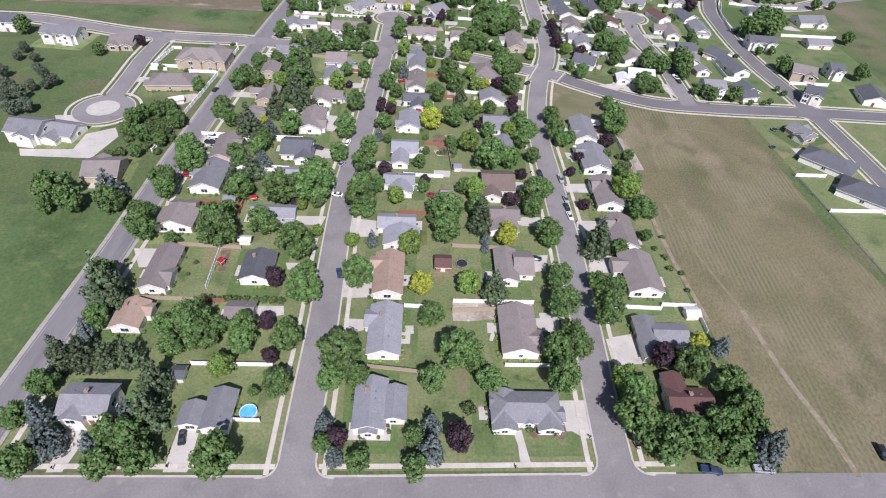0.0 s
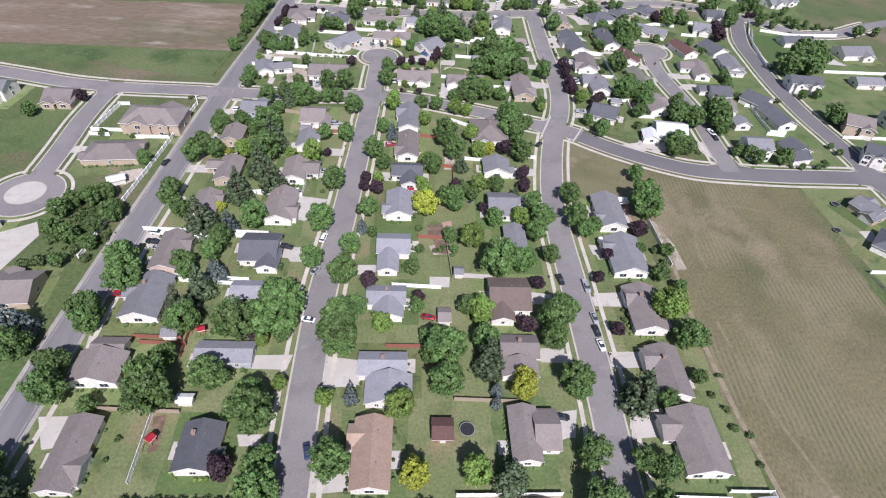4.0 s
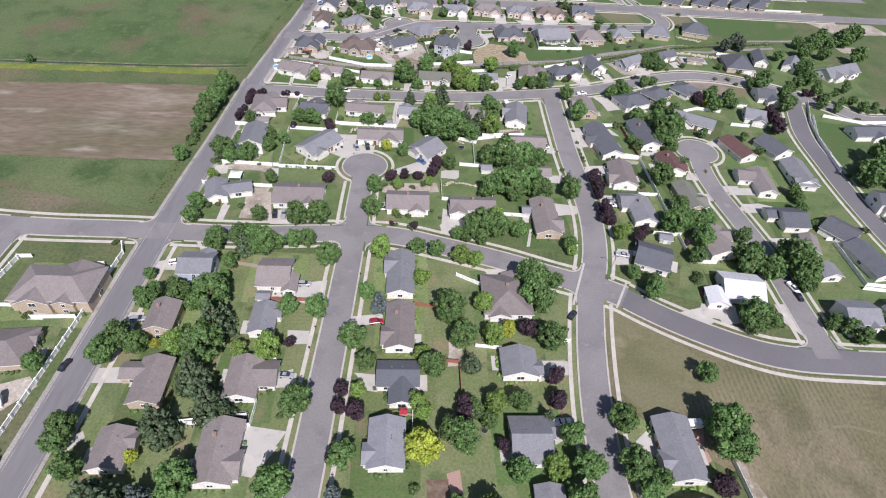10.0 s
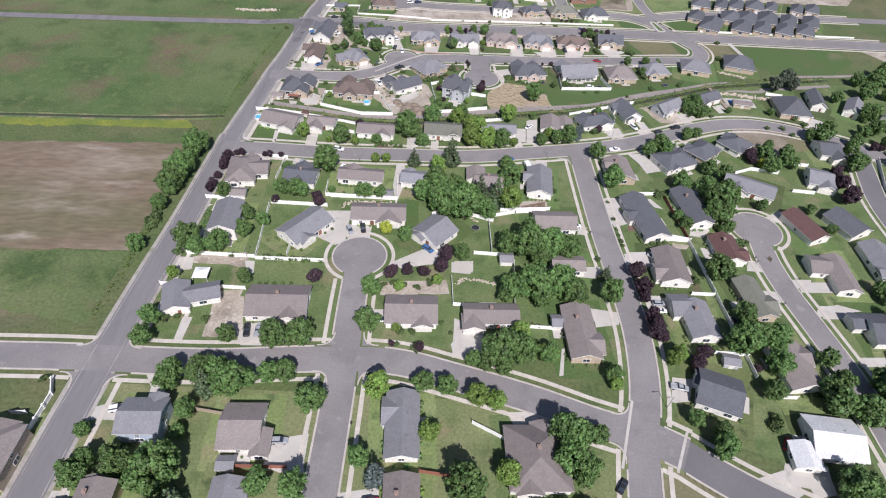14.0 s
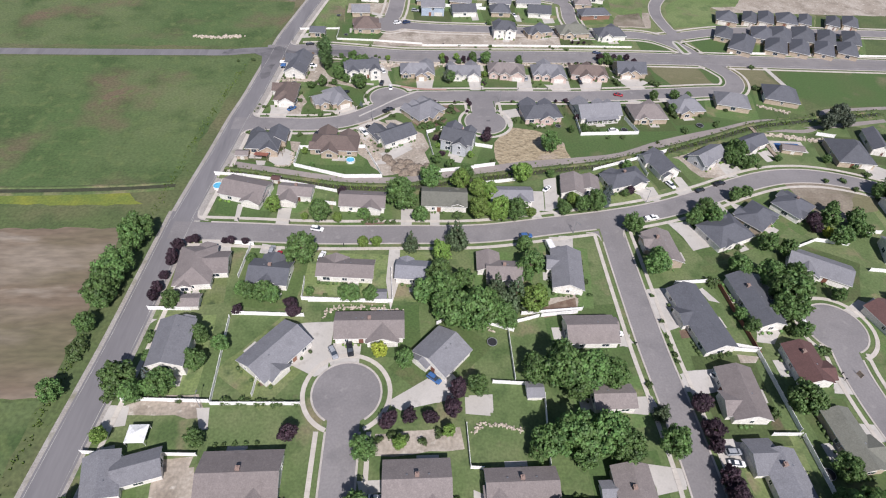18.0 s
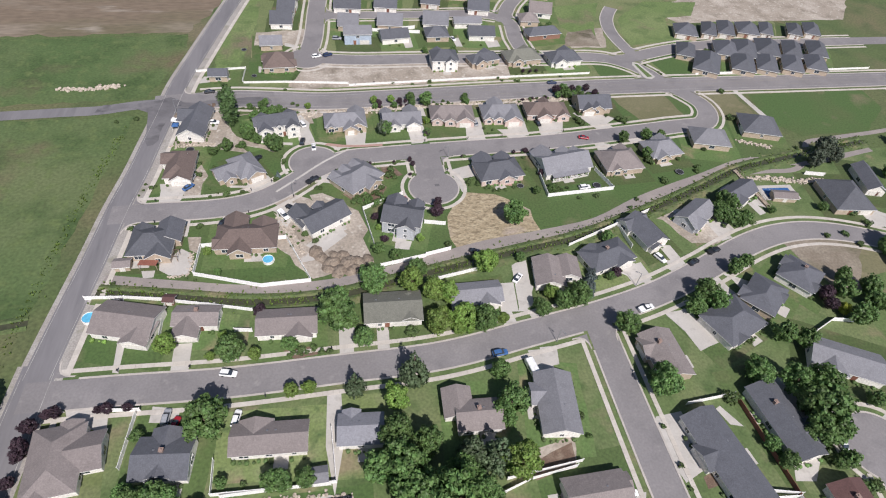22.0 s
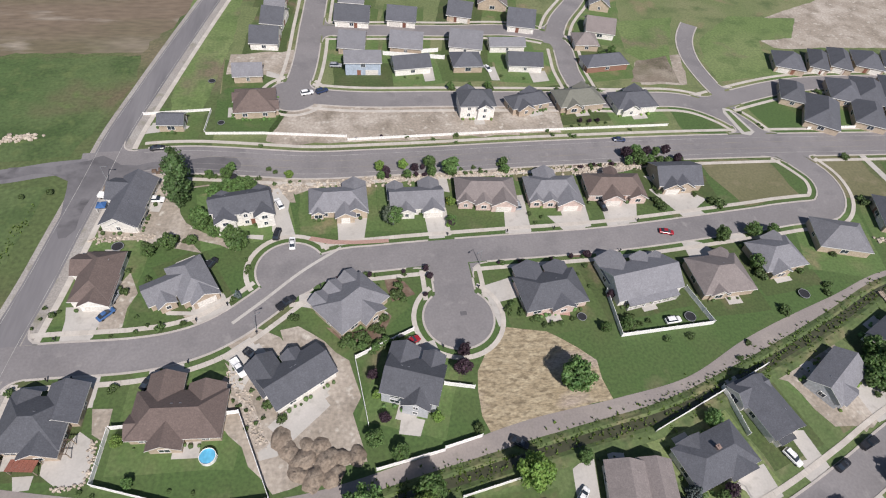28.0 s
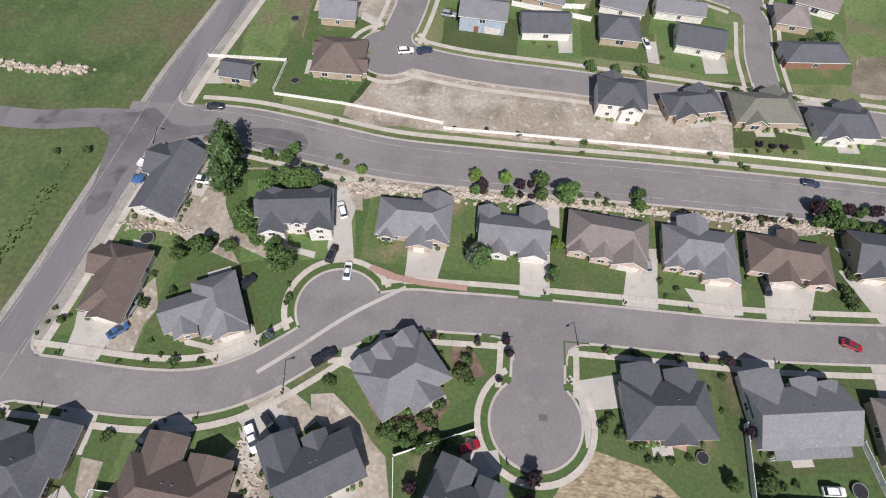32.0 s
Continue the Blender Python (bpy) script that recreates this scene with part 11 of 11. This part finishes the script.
car(80.9, 335.6, 0.8, "g")
car(80.4, 332.5, -6.7, "w")
car(59.1, 374.9, -3.2, "w")
car(-38.6, 422.3, -13.5, "w")
car(-53, 411.6, 83.4, "g")
car(-50.7, 409.3, 71.9, "r")
car(-35.7, 408.8, 75.4, "w")
car(88, 428.2, 13.3, "w")
car(50.1, 445.5, 46.4, "w")
car(102.4, 448, -63.5, "w")
car(113.8, 445, 23.2, "d")
car(37.2, 418.5, 3.5, "b")
car(122.7, 377.9, -95.7, "w")
car(38.9, 458.5, -33.3, "d")
car(-58, 501.5, 46.1, "b")
car(-14.2, 501.1, 39, "d")
car(-22, 486.7, -43.8, "d")
car(-24.6, 483.4, -56.9, "w")
car(-44.6, 481.9, 60.7, "d")
car(-34.6, 515.6, 57.8, "d")
car(17.2, 486.8, 26.5, "r")
car(123.7, 449.1, 17.8, "d")
car(88.8, 486.8, 4.8, "w")
car(-57.2, 506.6, 74.1, "g")
car(-17.6, 525.2, 80.6, "d")
car(-13.3, 521.5, 92.3, "w")
car(-62, 479.7, 54.9, "g")
car(55.1, 532.5, 94.2, "g")
car(82.9, 530.1, -78.5, "d")
car(99.9, 518.1, -16.4, "r")
car(82.9, 535.2, -69.8, "g")
car(-56.5, 564.4, 8.9, "d")
car(-17.6, 537.2, 114.4, "w")
car(-66.5, 543.2, -12.2, "w")
car(-52.8, 541, -3.1, "w")
car(-10.1, 592.7, 16.2, "w")
car(-4.8, 593.7, 26.2, "n")
car(99.9, 562.1, -6, "n")
car(60.1, 607.3, -73.2, "w")
car(0.5, 610.1, -4.1, "g")
car(-83.5, 206.9, -0.1, "w")
car(-90.4, 201.3, -7.3, "g")

# ---- fences ----
fence("white", [(-83.3, 210.7), (-54.8, 209.7)], 3.8)
fence("white", [(-90.5, 188.6), (-56.5, 187)], 3.8)
fence("white", [(-69.4, 186.2), (-69.4, 169.8)], 3.8)
fence("white", [(-98.8, 210.8), (-83.1, 210.3)], 3.8)
fence("white", [(-9.9, 185.8), (6.3, 184.9)], 3.8)
fence("white", [(-65.6, 90.9), (-42.9, 91)], 3.8)
fence("white", [(-50.6, 73.8), (-42.6, 73.6)], 3.8)
fence("white", [(23.4, 92.7), (37.3, 92.8)], 3.8)
fence("white", [(-6.7, 114.5), (2.6, 114.1)], 3.8)
fence("white", [(61.8, 116.5), (76.7, 116)], 3.8)
fence("white", [(77.3, 117.8), (88.3, 117.6), (88.5, 106.7)], 3.8)
fence("white", [(-78.7, 186.4), (-58.5, 185)], 3.8)
fence("white", [(-126.5, 272.8), (-110, 272.7)], 8.0)
fence("white", [(-64.5, 232.6), (-46.7, 232.1), (-46.4, 239.7)], 3.8)
fence("white", [(-50.7, 254.5), (-43.4, 253.6)], 3.8)
fence("white", [(-61.1, 384.6), (-38.9, 383.4)], 3.8)
fence("white", [(-61.5, 383.1), (-60.8, 353.7), (-36.5, 353)], 3.8)
fence("white", [(-85.2, 355.8), (-61.2, 354.4)], 3.8)
fence("white", [(-89.6, 341), (-85, 340.6)], 3.8)
fence("white", [(-69.3, 339.8), (-60.9, 339.4)], 3.8)
fence("white", [(-87, 386.9), (-74.2, 386.4)], 3.8)
fence("white", [(-38.3, 389.4), (-11.4, 388.7), (-11.9, 402.4)], 3.8)
fence("white", [(2.5, 379.5), (10.8, 384.3)], 3.8)
fence("white", [(10.8, 382.4), (26.6, 376.5)], 3.8)
fence("white", [(17.8, 358.5), (27.1, 357.7)], 3.8)
fence("white", [(32.3, 354), (30.1, 333.5)], 3.8)
fence("white", [(9.1, 345.7), (9.2, 333.8), (12.6, 333.5)], 3.8)
fence("white", [(32.2, 324.8), (44.6, 324)], 3.8)
fence("white", [(89.4, 368.6), (102.3, 367.3), (102.8, 341)], 3.8)
fence("white", [(102.8, 339.6), (103, 314.5), (103, 306.2)], 3.8)
fence("white", [(94, 340.2), (102.3, 339.9)], 3.8)
fence("white", [(30, 383), (50.4, 384.5)], 3.8)
fence("white", [(93.1, 315.3), (104.1, 314.5)], 3.8)
fence("white", [(-38, 436.5), (-33, 435.7)], 3.8)
fence("white", [(-58.2, 451.5), (-58.4, 434.7)], 3.8)
fence("white", [(-40.5, 390.1), (-12.7, 388.4)], 3.8)
fence("white", [(-40.4, 398.5), (-40.4, 390.5)], 3.8)
fence("white", [(-67.5, 415.5), (-59.7, 414.6)], 3.8)
fence("white", [(-60.6, 413.8), (-62.1, 399.7)], 3.8)
fence("white", [(85.3, 395.3), (100.5, 396.1)], 3.8)
fence("white", [(36.3, 382.1), (48.6, 383.4)], 3.8)
fence("white", [(27.2, 379.6), (35.7, 382)], 3.8)
fence("white", [(-51.7, 459.4), (-31.1, 452.2), (-16, 452.5)], 3.8)
fence("white", [(-16, 452.7), (-23.6, 472.3), (-26.9, 472.2)], 3.8)
fence("white", [(-51.7, 459.6), (-50.8, 471.1)], 3.8)
fence("white", [(-50.5, 471.3), (-47.1, 471.3)], 3.8)
fence("white", [(2.9, 483.5), (18.1, 490.2)], 3.8)
fence("white", [(6.4, 456), (21.8, 458.6)], 3.8)
fence("white", [(21.9, 459.1), (30.7, 460.9)], 3.8)
fence("white", [(24.2, 448.3), (38.2, 450.8)], 3.8)
fence("white", [(72, 457.5), (108.5, 471.4)], 3.8)
fence("white", [(93.6, 466.8), (94.4, 454.3)], 3.8)
fence("white", [(73.2, 497.9), (72.7, 483.4), (100, 484.9), (96.9, 497)], 3.8)
fence("white", [(41.7, 620.3), (27.5, 618.7)], 8.0)
fence("white", [(19.2, 618.1), (43.6, 614.9)], 8.0)
fence("white", [(164.2, 313.8), (172, 312.8)], 8.0)
fence("white", [(104, 299.4), (112.7, 299.1)], 3.8)
fence("white", [(-122.8, 269.1), (-109.1, 269.5)], 3.8)
fence("white", [(-142.5, 270.4), (-134.2, 270.2)], 8.0)
fence("white", [(-65.8, 208), (-61, 207.9)], 3.8)
fence("white", [(-65.8, 233.1), (-48.2, 235.1)], 3.8)
fence("white", [(-82.3, 208), (-75.3, 208.5)], 3.8)
fence("white", [(17.9, 259.6), (26.1, 258.7)], 3.8)
fence("white", [(13.1, 290.7), (22.5, 285.4)], 3.8)
fence("white", [(215.1, 426.6), (205.7, 406.3), (202, 391.4), (200, 375.6)], 8.0)
fence("white", [(210.5, 412.1), (201.2, 389.2), (197.1, 361.1)], 8.0)
fence("white", [(216.5, 412.6), (235.1, 406.5), (265.5, 409)], 8.0)
fence("white", [(139.2, 412.4), (148, 415.9), (159.9, 413.5)], 8.0)
fence("white", [(164.3, 421), (176.9, 419.8)], 8.0)
fence("white", [(160.4, 400.7), (169.7, 399.5)], 8.0)
fence("white", [(95.4, 369.8), (103.3, 367.8)], 3.8)
fence("red", [(-85.2, 163.6), (-70.8, 163.1)], 3.8)
fence("red", [(-10.5, 161.1), (2.7, 161)], 3.8)
fence("red", [(-82.5, 161.5), (-68.9, 161)], 3.8)
fence("red", [(-69.4, 169.8), (-69.2, 156.7)], 3.8)
fence("red", [(-1.8, 276.7), (7.8, 275.2)], 3.8)
fence("red", [(100.8, 395.4), (102.6, 366.3)], 3.8)
fence("red", [(-51.2, 278.1), (-36.5, 277.8)], 3.8)
fence("red", [(-69.9, 114.6), (-62.7, 114.5)], 3.8)
fence("red", [(-1.6, 209.6), (7.1, 209.2)], 3.8)
fence("wood", [(-16.3, 91.3), (-1.8, 89.8)], 3.8)
fence("wood", [(9.2, 143.3), (26.9, 142.7)], 3.8)
fence("wood", [(8.5, 113), (24.4, 114.2)], 3.8)
fence("wood", [(-90.7, 115.1), (-70, 114.8)], 3.8)
fence("wood", [(-64.2, 294.3), (-56.8, 293)], 3.8)
fence("wood", [(130.5, 359), (131, 357.4)], 8.0)
fence("white", [(-49.6, 361.3), (-50, 355.9)], 3.8)
fence("white", [(24.8, 376.5), (24.5, 359)], 3.8)
fence("white", [(8.8, 117), (34.9, 117.2)], 3.8)
fence("white", [(-70.8, 139.3), (-70.1, 120)], 3.8)
fence("white", [(-2, 243.9), (-1.8, 230.1)], 3.8)
fence("white", [(86.7, 222.9), (88.1, 197.1)], 3.8)
fence("red", [(7.7, 253.7), (12.4, 253.3), (12.4, 242.6)], 3.8)
fence("wood", [(-85.9, 139.9), (-63.9, 139)], 3.8)
fence("wall", [(-114.6, 196), (-109.9, 246), (-107.4, 275), (-105.6, 299), (-107.5, 303.5)], 3.8)
fence("wood", [(8.5, 207.7), (10.1, 189.4)], 3.8)
fence("low", [(-42.7, 571.1), (-24.2, 570.5), (3.4, 567.8)], 8.0)
fence("low", [(3.6, 566.1), (58.3, 568.2), (121.9, 569.7)], 8.0)
fence("low", [(178.3, 565.8), (235.4, 565.7), (282.5, 565.9)], 8.0)
fence("low", [(-64, 582.1), (-42.4, 583.8), (-43.3, 572.4)], 8.0)
fence("white", [(2.9, 482.9), (5.2, 466.2)], 3.8)
fence("white", [(23.8, 474.5), (31, 472.8)], 3.8)
fence("white", [(186.4, 485.9), (194.5, 484)], 8.0)
fence("white", [(166.3, 311.9), (166, 288.9), (173.8, 288)], 8.0)
fence("white", [(43.7, 262.4), (48.9, 261.7)], 3.8)
fence("chain", [(160.1, 195.9), (162.8, 167.8), (164.3, 134.7)], 8.0)
fence("white", [(160.4, 195.5), (174, 195.6)], 8.0)
fence("white", [(162.6, 171), (186, 171.6)], 8.0)
fence("white", [(228.8, 355.9), (265.3, 355.7)], 8.0)
fence("white", [(200.8, 285.9), (223.0, 285.5)], 8.0)
fence("white", [(163.8, 287.0), (171.9, 285.8)], 8.0)
fence("white", [(-140.1, 296.1), (-135.4, 296.3)], 3.8)
fence("white", [(-113.7, 293.0), (-109.6, 293.2)], 3.8)
fence("white", [(-143.5, 274.0), (-110.1, 273.7)], 3.8)
fence("wall", [(-142.8, 274.6), (-139.8, 295.3)], 3.8)
fence("white", [(-81.5, 453.5), (-70.1, 452.3), (-58.7, 450.1)], 3.8)
fence("white", [(-56.0, 449.2), (-45.8, 446.5), (-33.2, 443.0)], 3.8)

# ---- garden and street things ----
pool(-46.1, 76, 2.3)
pool(-29.2, 462.8, 1.8)
trampoline(12.3, 134.4, 2.1)
trampoline(-49.2, 234.6, 1.7)
trampoline(-72, 451.2, 1.7)
trampoline(104.4, 328.8, 1.7)
trampoline(19.3, 372.4, 1.6)
trampoline(132.1, 492, 1.7)
trampoline(94.2, 487.5, 1.6)
trampoline(63.7, 490.2, 1.3)
trampoline(-35.5, 515.5, 1.5)
trampoline(-31.8, 549.3, 1.4)
trampoline(-38.4, 576.7, 1.2)
trampoline(-44.1, 600.9, 1.3)
trampoline(-72.3, 448.9, 1.4)
trampoline(18.4, 230.7, 1)
play_set(-65.5, 165.6, 20)
play_set(-68.2, 130.9, 60)
play_set(-4.5, 235.4, 0)
mound(-14.2, 465.2, 2.1, 1)
mound(-12.2, 462.4, 1.9, 0.9)
mound(-9.4, 460.1, 2.2, 1.1)
mound(-10.3, 457.2, 1.8, 0.9)
mound(-7.1, 455.9, 2.2, 1.1)
mound(-3.8, 459.5, 2.3, 1.1)
mound(-2.9, 455.9, 2, 1)
mound(-1, 459.8, 1.7, 0.9)
mound(2.4, 459.7, 1.9, 1)
mound(-5.6, 462.8, 1.7, 0.9)
mound(-8.5, 463.1, 1.5, 0.8)
mailbox(-66.8, 484.4, 20)
mailbox(-21.1, 492.7, 40)
mailbox(-5.4, 505.8, 30)
mailbox(-29, 501.9, 40)
mailbox(-36.1, 497.8, 10)
mailbox(-36.4, 486, 10)
mailbox(37.3, 502.1, 90)
mailbox(49.7, 521.7, 0)
mailbox(31.5, 521.7, 0)
mailbox(82.3, 511.8, 0)
mailbox(92.4, 523.4, 0)
mailbox(64.5, 522, 0)
mailbox(25, 484.6, 0)
mailbox(-61.4, 484.3, 0)
mailbox(-68.1, 495.2, 0)
mailbox(-67.5, 427.2, 0)
mailbox(-36.6, 428.3, 0)
mailbox(-10.7, 426.6, 10)
mailbox(-28.7, 414.2, 10)
mailbox(-49, 425.8, 0)
mailbox(-33.4, 266.2, 90)
mailbox(-20.8, 290.1, 90)
mailbox(-34.2, 258.1, 90)
mailbox(-82.4, 325.2, 0)
mailbox(101.9, 339, 0)
mailbox(64.3, 370.9, 60)
mailbox(89.7, 369.5, 60)
mailbox(125.4, 358.8, 60)
mailbox(74.9, 379.5, 60)
mailbox(126.3, 336.3, 60)
mailbox(23.2, 62.1, 0)
mailbox(43.8, 70.6, 90)
mailbox(55.7, 68.1, 90)
mailbox(-88.6, 60.3, 0)
mailbox(-62, 61.1, 0)
mailbox(-68, 66.9, 80)
mailbox(43.4, 190.6, 80)
mailbox(56.7, 175.7, 80)
mailbox(56.8, 158.8, 80)
mailbox(125.4, 356.8, 60)
mailbox(137.5, 348.3, 60)
mailbox(128.2, 296.9, 60)
street_lamp(39.1, 510.4, 120)
street_lamp(-21.3, 494.2, -60)
street_lamp(-63.2, 352.9, 0)
street_lamp(55.2, 549, 180)
street_lamp(-68.3, 550, -90)
street_lamp(88.9, 437.9, 50)
street_lamp(71.4, 296, 90)
street_lamp(55.4, 420.4, -150)
trailer(67.7, 208.8, 10)
trailer(45, 411.7, 100)
trailer(74.3, 232, 0)
canopy(-76.8, 344.9, 5)
trailer(78.1, 232, 0)
trailer(-75.8, 206.2, -5)
trampoline(169.0, 234.7, 1.7)
trampoline(160.8, 218.5, 1.5)
pergola(-59.1, 467.5, -5, 4.2, 3)
lean_to(-65.2, 464.4, -8, 5.6, 2.6)
pallet_stack(-55.8, 553.8, 5, 5)
pallet_stack(-54.4, 552.9, 5, 4)
pallet_stack(-53.9, 554.3, 5, 6)
mound(-66.4, 546.8, 2.2, 0.9)
trampoline(-32.1, 549.6, 1.7)
trampoline(-59.9, 523.6, 1.6)
canopy(-66.8, 538.3, 2.6, "b")
veranda(84.8, 493.6, 9.4, 16, 2.4)
rocks("patio_stones", [(-53.3, 468.7), (-52.7, 464.6), (-53.5, 460.3), (-58.4, 459.4)], 0.5, 70, 0.2, 0.45, 14, "pale stones edging a curved patio")
rocks("bed_boulders", [(-26.6, 482.2), (-22.4, 474.7), (-20.0, 468.9), (-17.8, 464.3)], 0.9, 110, 0.15, 0.4, 15, "pale stones in a gravel garden bed")
rocks("yard_stones", [(-66.5, 526.3), (-58.8, 527.1), (-51.5, 527.2)], 0.8, 90, 0.2, 0.5, 16, "pale stones along a terrace wall")
rocks("slope_stones", [(78.9, 546.2), (85.4, 547.4), (92.5, 548.1), (99.1, 548.5)], 1.2, 160, 0.2, 0.55, 17, "pale boulders on the planted bank")
shed(-57.0, 449.3, -10, 2.6, 2.2, "r", "r")
trampoline(-72.7, 450.3, 1.9)
pool(-78.5, 446.0, 2.0)

# ---- last ground details ----
sheet("junction_patch", [(-100, 551.8), (-86, 554), (-80, 551), (-78.2, 538), (-76, 528), (-74, 528), (-72.5, 540), (-66, 551), (-52, 555.5), (-30, 554.5), (-30, 556.5), (-52, 558.5), (-66, 557.5), (-72, 562), (-76, 560), (-86, 557.4), (-100, 555.6)], 0.1115, DARK_PATCH, 1, label="tar-dark worn asphalt in the road junction", category="road", wobble=1.0)
disc("island", -149.2, 230.2, 7.0, 0.13, CONCRETE, "pale round island of the roundabout", "traffic island")
sheet("drain_cover", [(31.0, 493.6), (32.8, 493.7), (32.7, 495.0), (30.9, 494.9)], 0.105, DARK_PATCH, label="square dark drain cover", category="drain cover")
sheet("red_pavement", [(-9, 522.6), (-3, 520.8), (4, 520.2), (14, 520.2), (14, 521.6), (4, 521.6), (-2, 522.3), (-8, 524)], 0.16, PAVER, label="reddish paved strip beside the kerb", category="pavement")

# trees at the far edges, joined
far_crowns = [crown_mesh("d", 80 + i, 620, 0.1) for i in range(3)]
far_v, far_f = [], []
for x, y, r, pick, a in DISTANT:
    me, k, c, s = far_crowns[pick], len(far_v), math.cos(a), math.sin(a)
    far_v += [(x + r * (c * q.co.x - s * q.co.y), y + r * (s * q.co.x + c * q.co.y), r * q.co.z) for q in me.vertices]
    far_f += [tuple(i + k for i in p.vertices) for p in me.polygons]
    k = len(far_v)
    far_v += [(x + 0.08 * r * math.cos(i * 1.571), y + 0.08 * r * math.sin(i * 1.571), z * r) for z in (0, 1.2) for i in range(4)]
    far_f += [(k + i, k + (i + 1) % 4, k + 4 + (i + 1) % 4, k + 4 + i) for i in range(4)]
tagged(new("distant_trees", mesh_of("distant_trees", far_v, far_f, LEAF["d"])), "leafy green trees of the far streets", "trees", kind="stuff")
tagged(new("gutter_strip", ribbon("gutter_strip", smooth_line([(-27.4, 496.4), (-19.9, 503.0), (-11.1, 511.1), (0.3, 519.4)], 2.0), -0.45, 0.45, 0.108, CONCRETE)), "pale concrete gutter across the street corner", "gutter", kind="structure")
tagged(new("gutter_strip_2", ribbon("gutter_strip_2", smooth_line([(61.5, 298.3), (53.3, 277.7)], 2.0), -0.4, 0.4, 0.114, CONCRETE)), "pale concrete gutter across the street mouth", "gutter", kind="structure")
tagged(new("gutter_strip_3", ribbon("gutter_strip_3", smooth_line([(75.0, 288.5), (68.3, 276.5)], 2.0), -0.4, 0.4, 0.114, CONCRETE)), "pale concrete gutter across the street mouth", "gutter", kind="structure")
sheet("median_kerb", [(149.4, 579.7), (152.2, 578.8), (155.6, 564.8), (152.8, 562.9), (149.7, 563.8), (148.3, 576.8)], 0.118, CONCRETE, label="pale kerb round a traffic island", category="kerb")
sheet("median_island", [(149.7, 578.0), (151.4, 577.6), (154.3, 565.3), (151.3, 564.9)], 0.134, LAWN_MID, label="planted grass traffic island", category="traffic island")
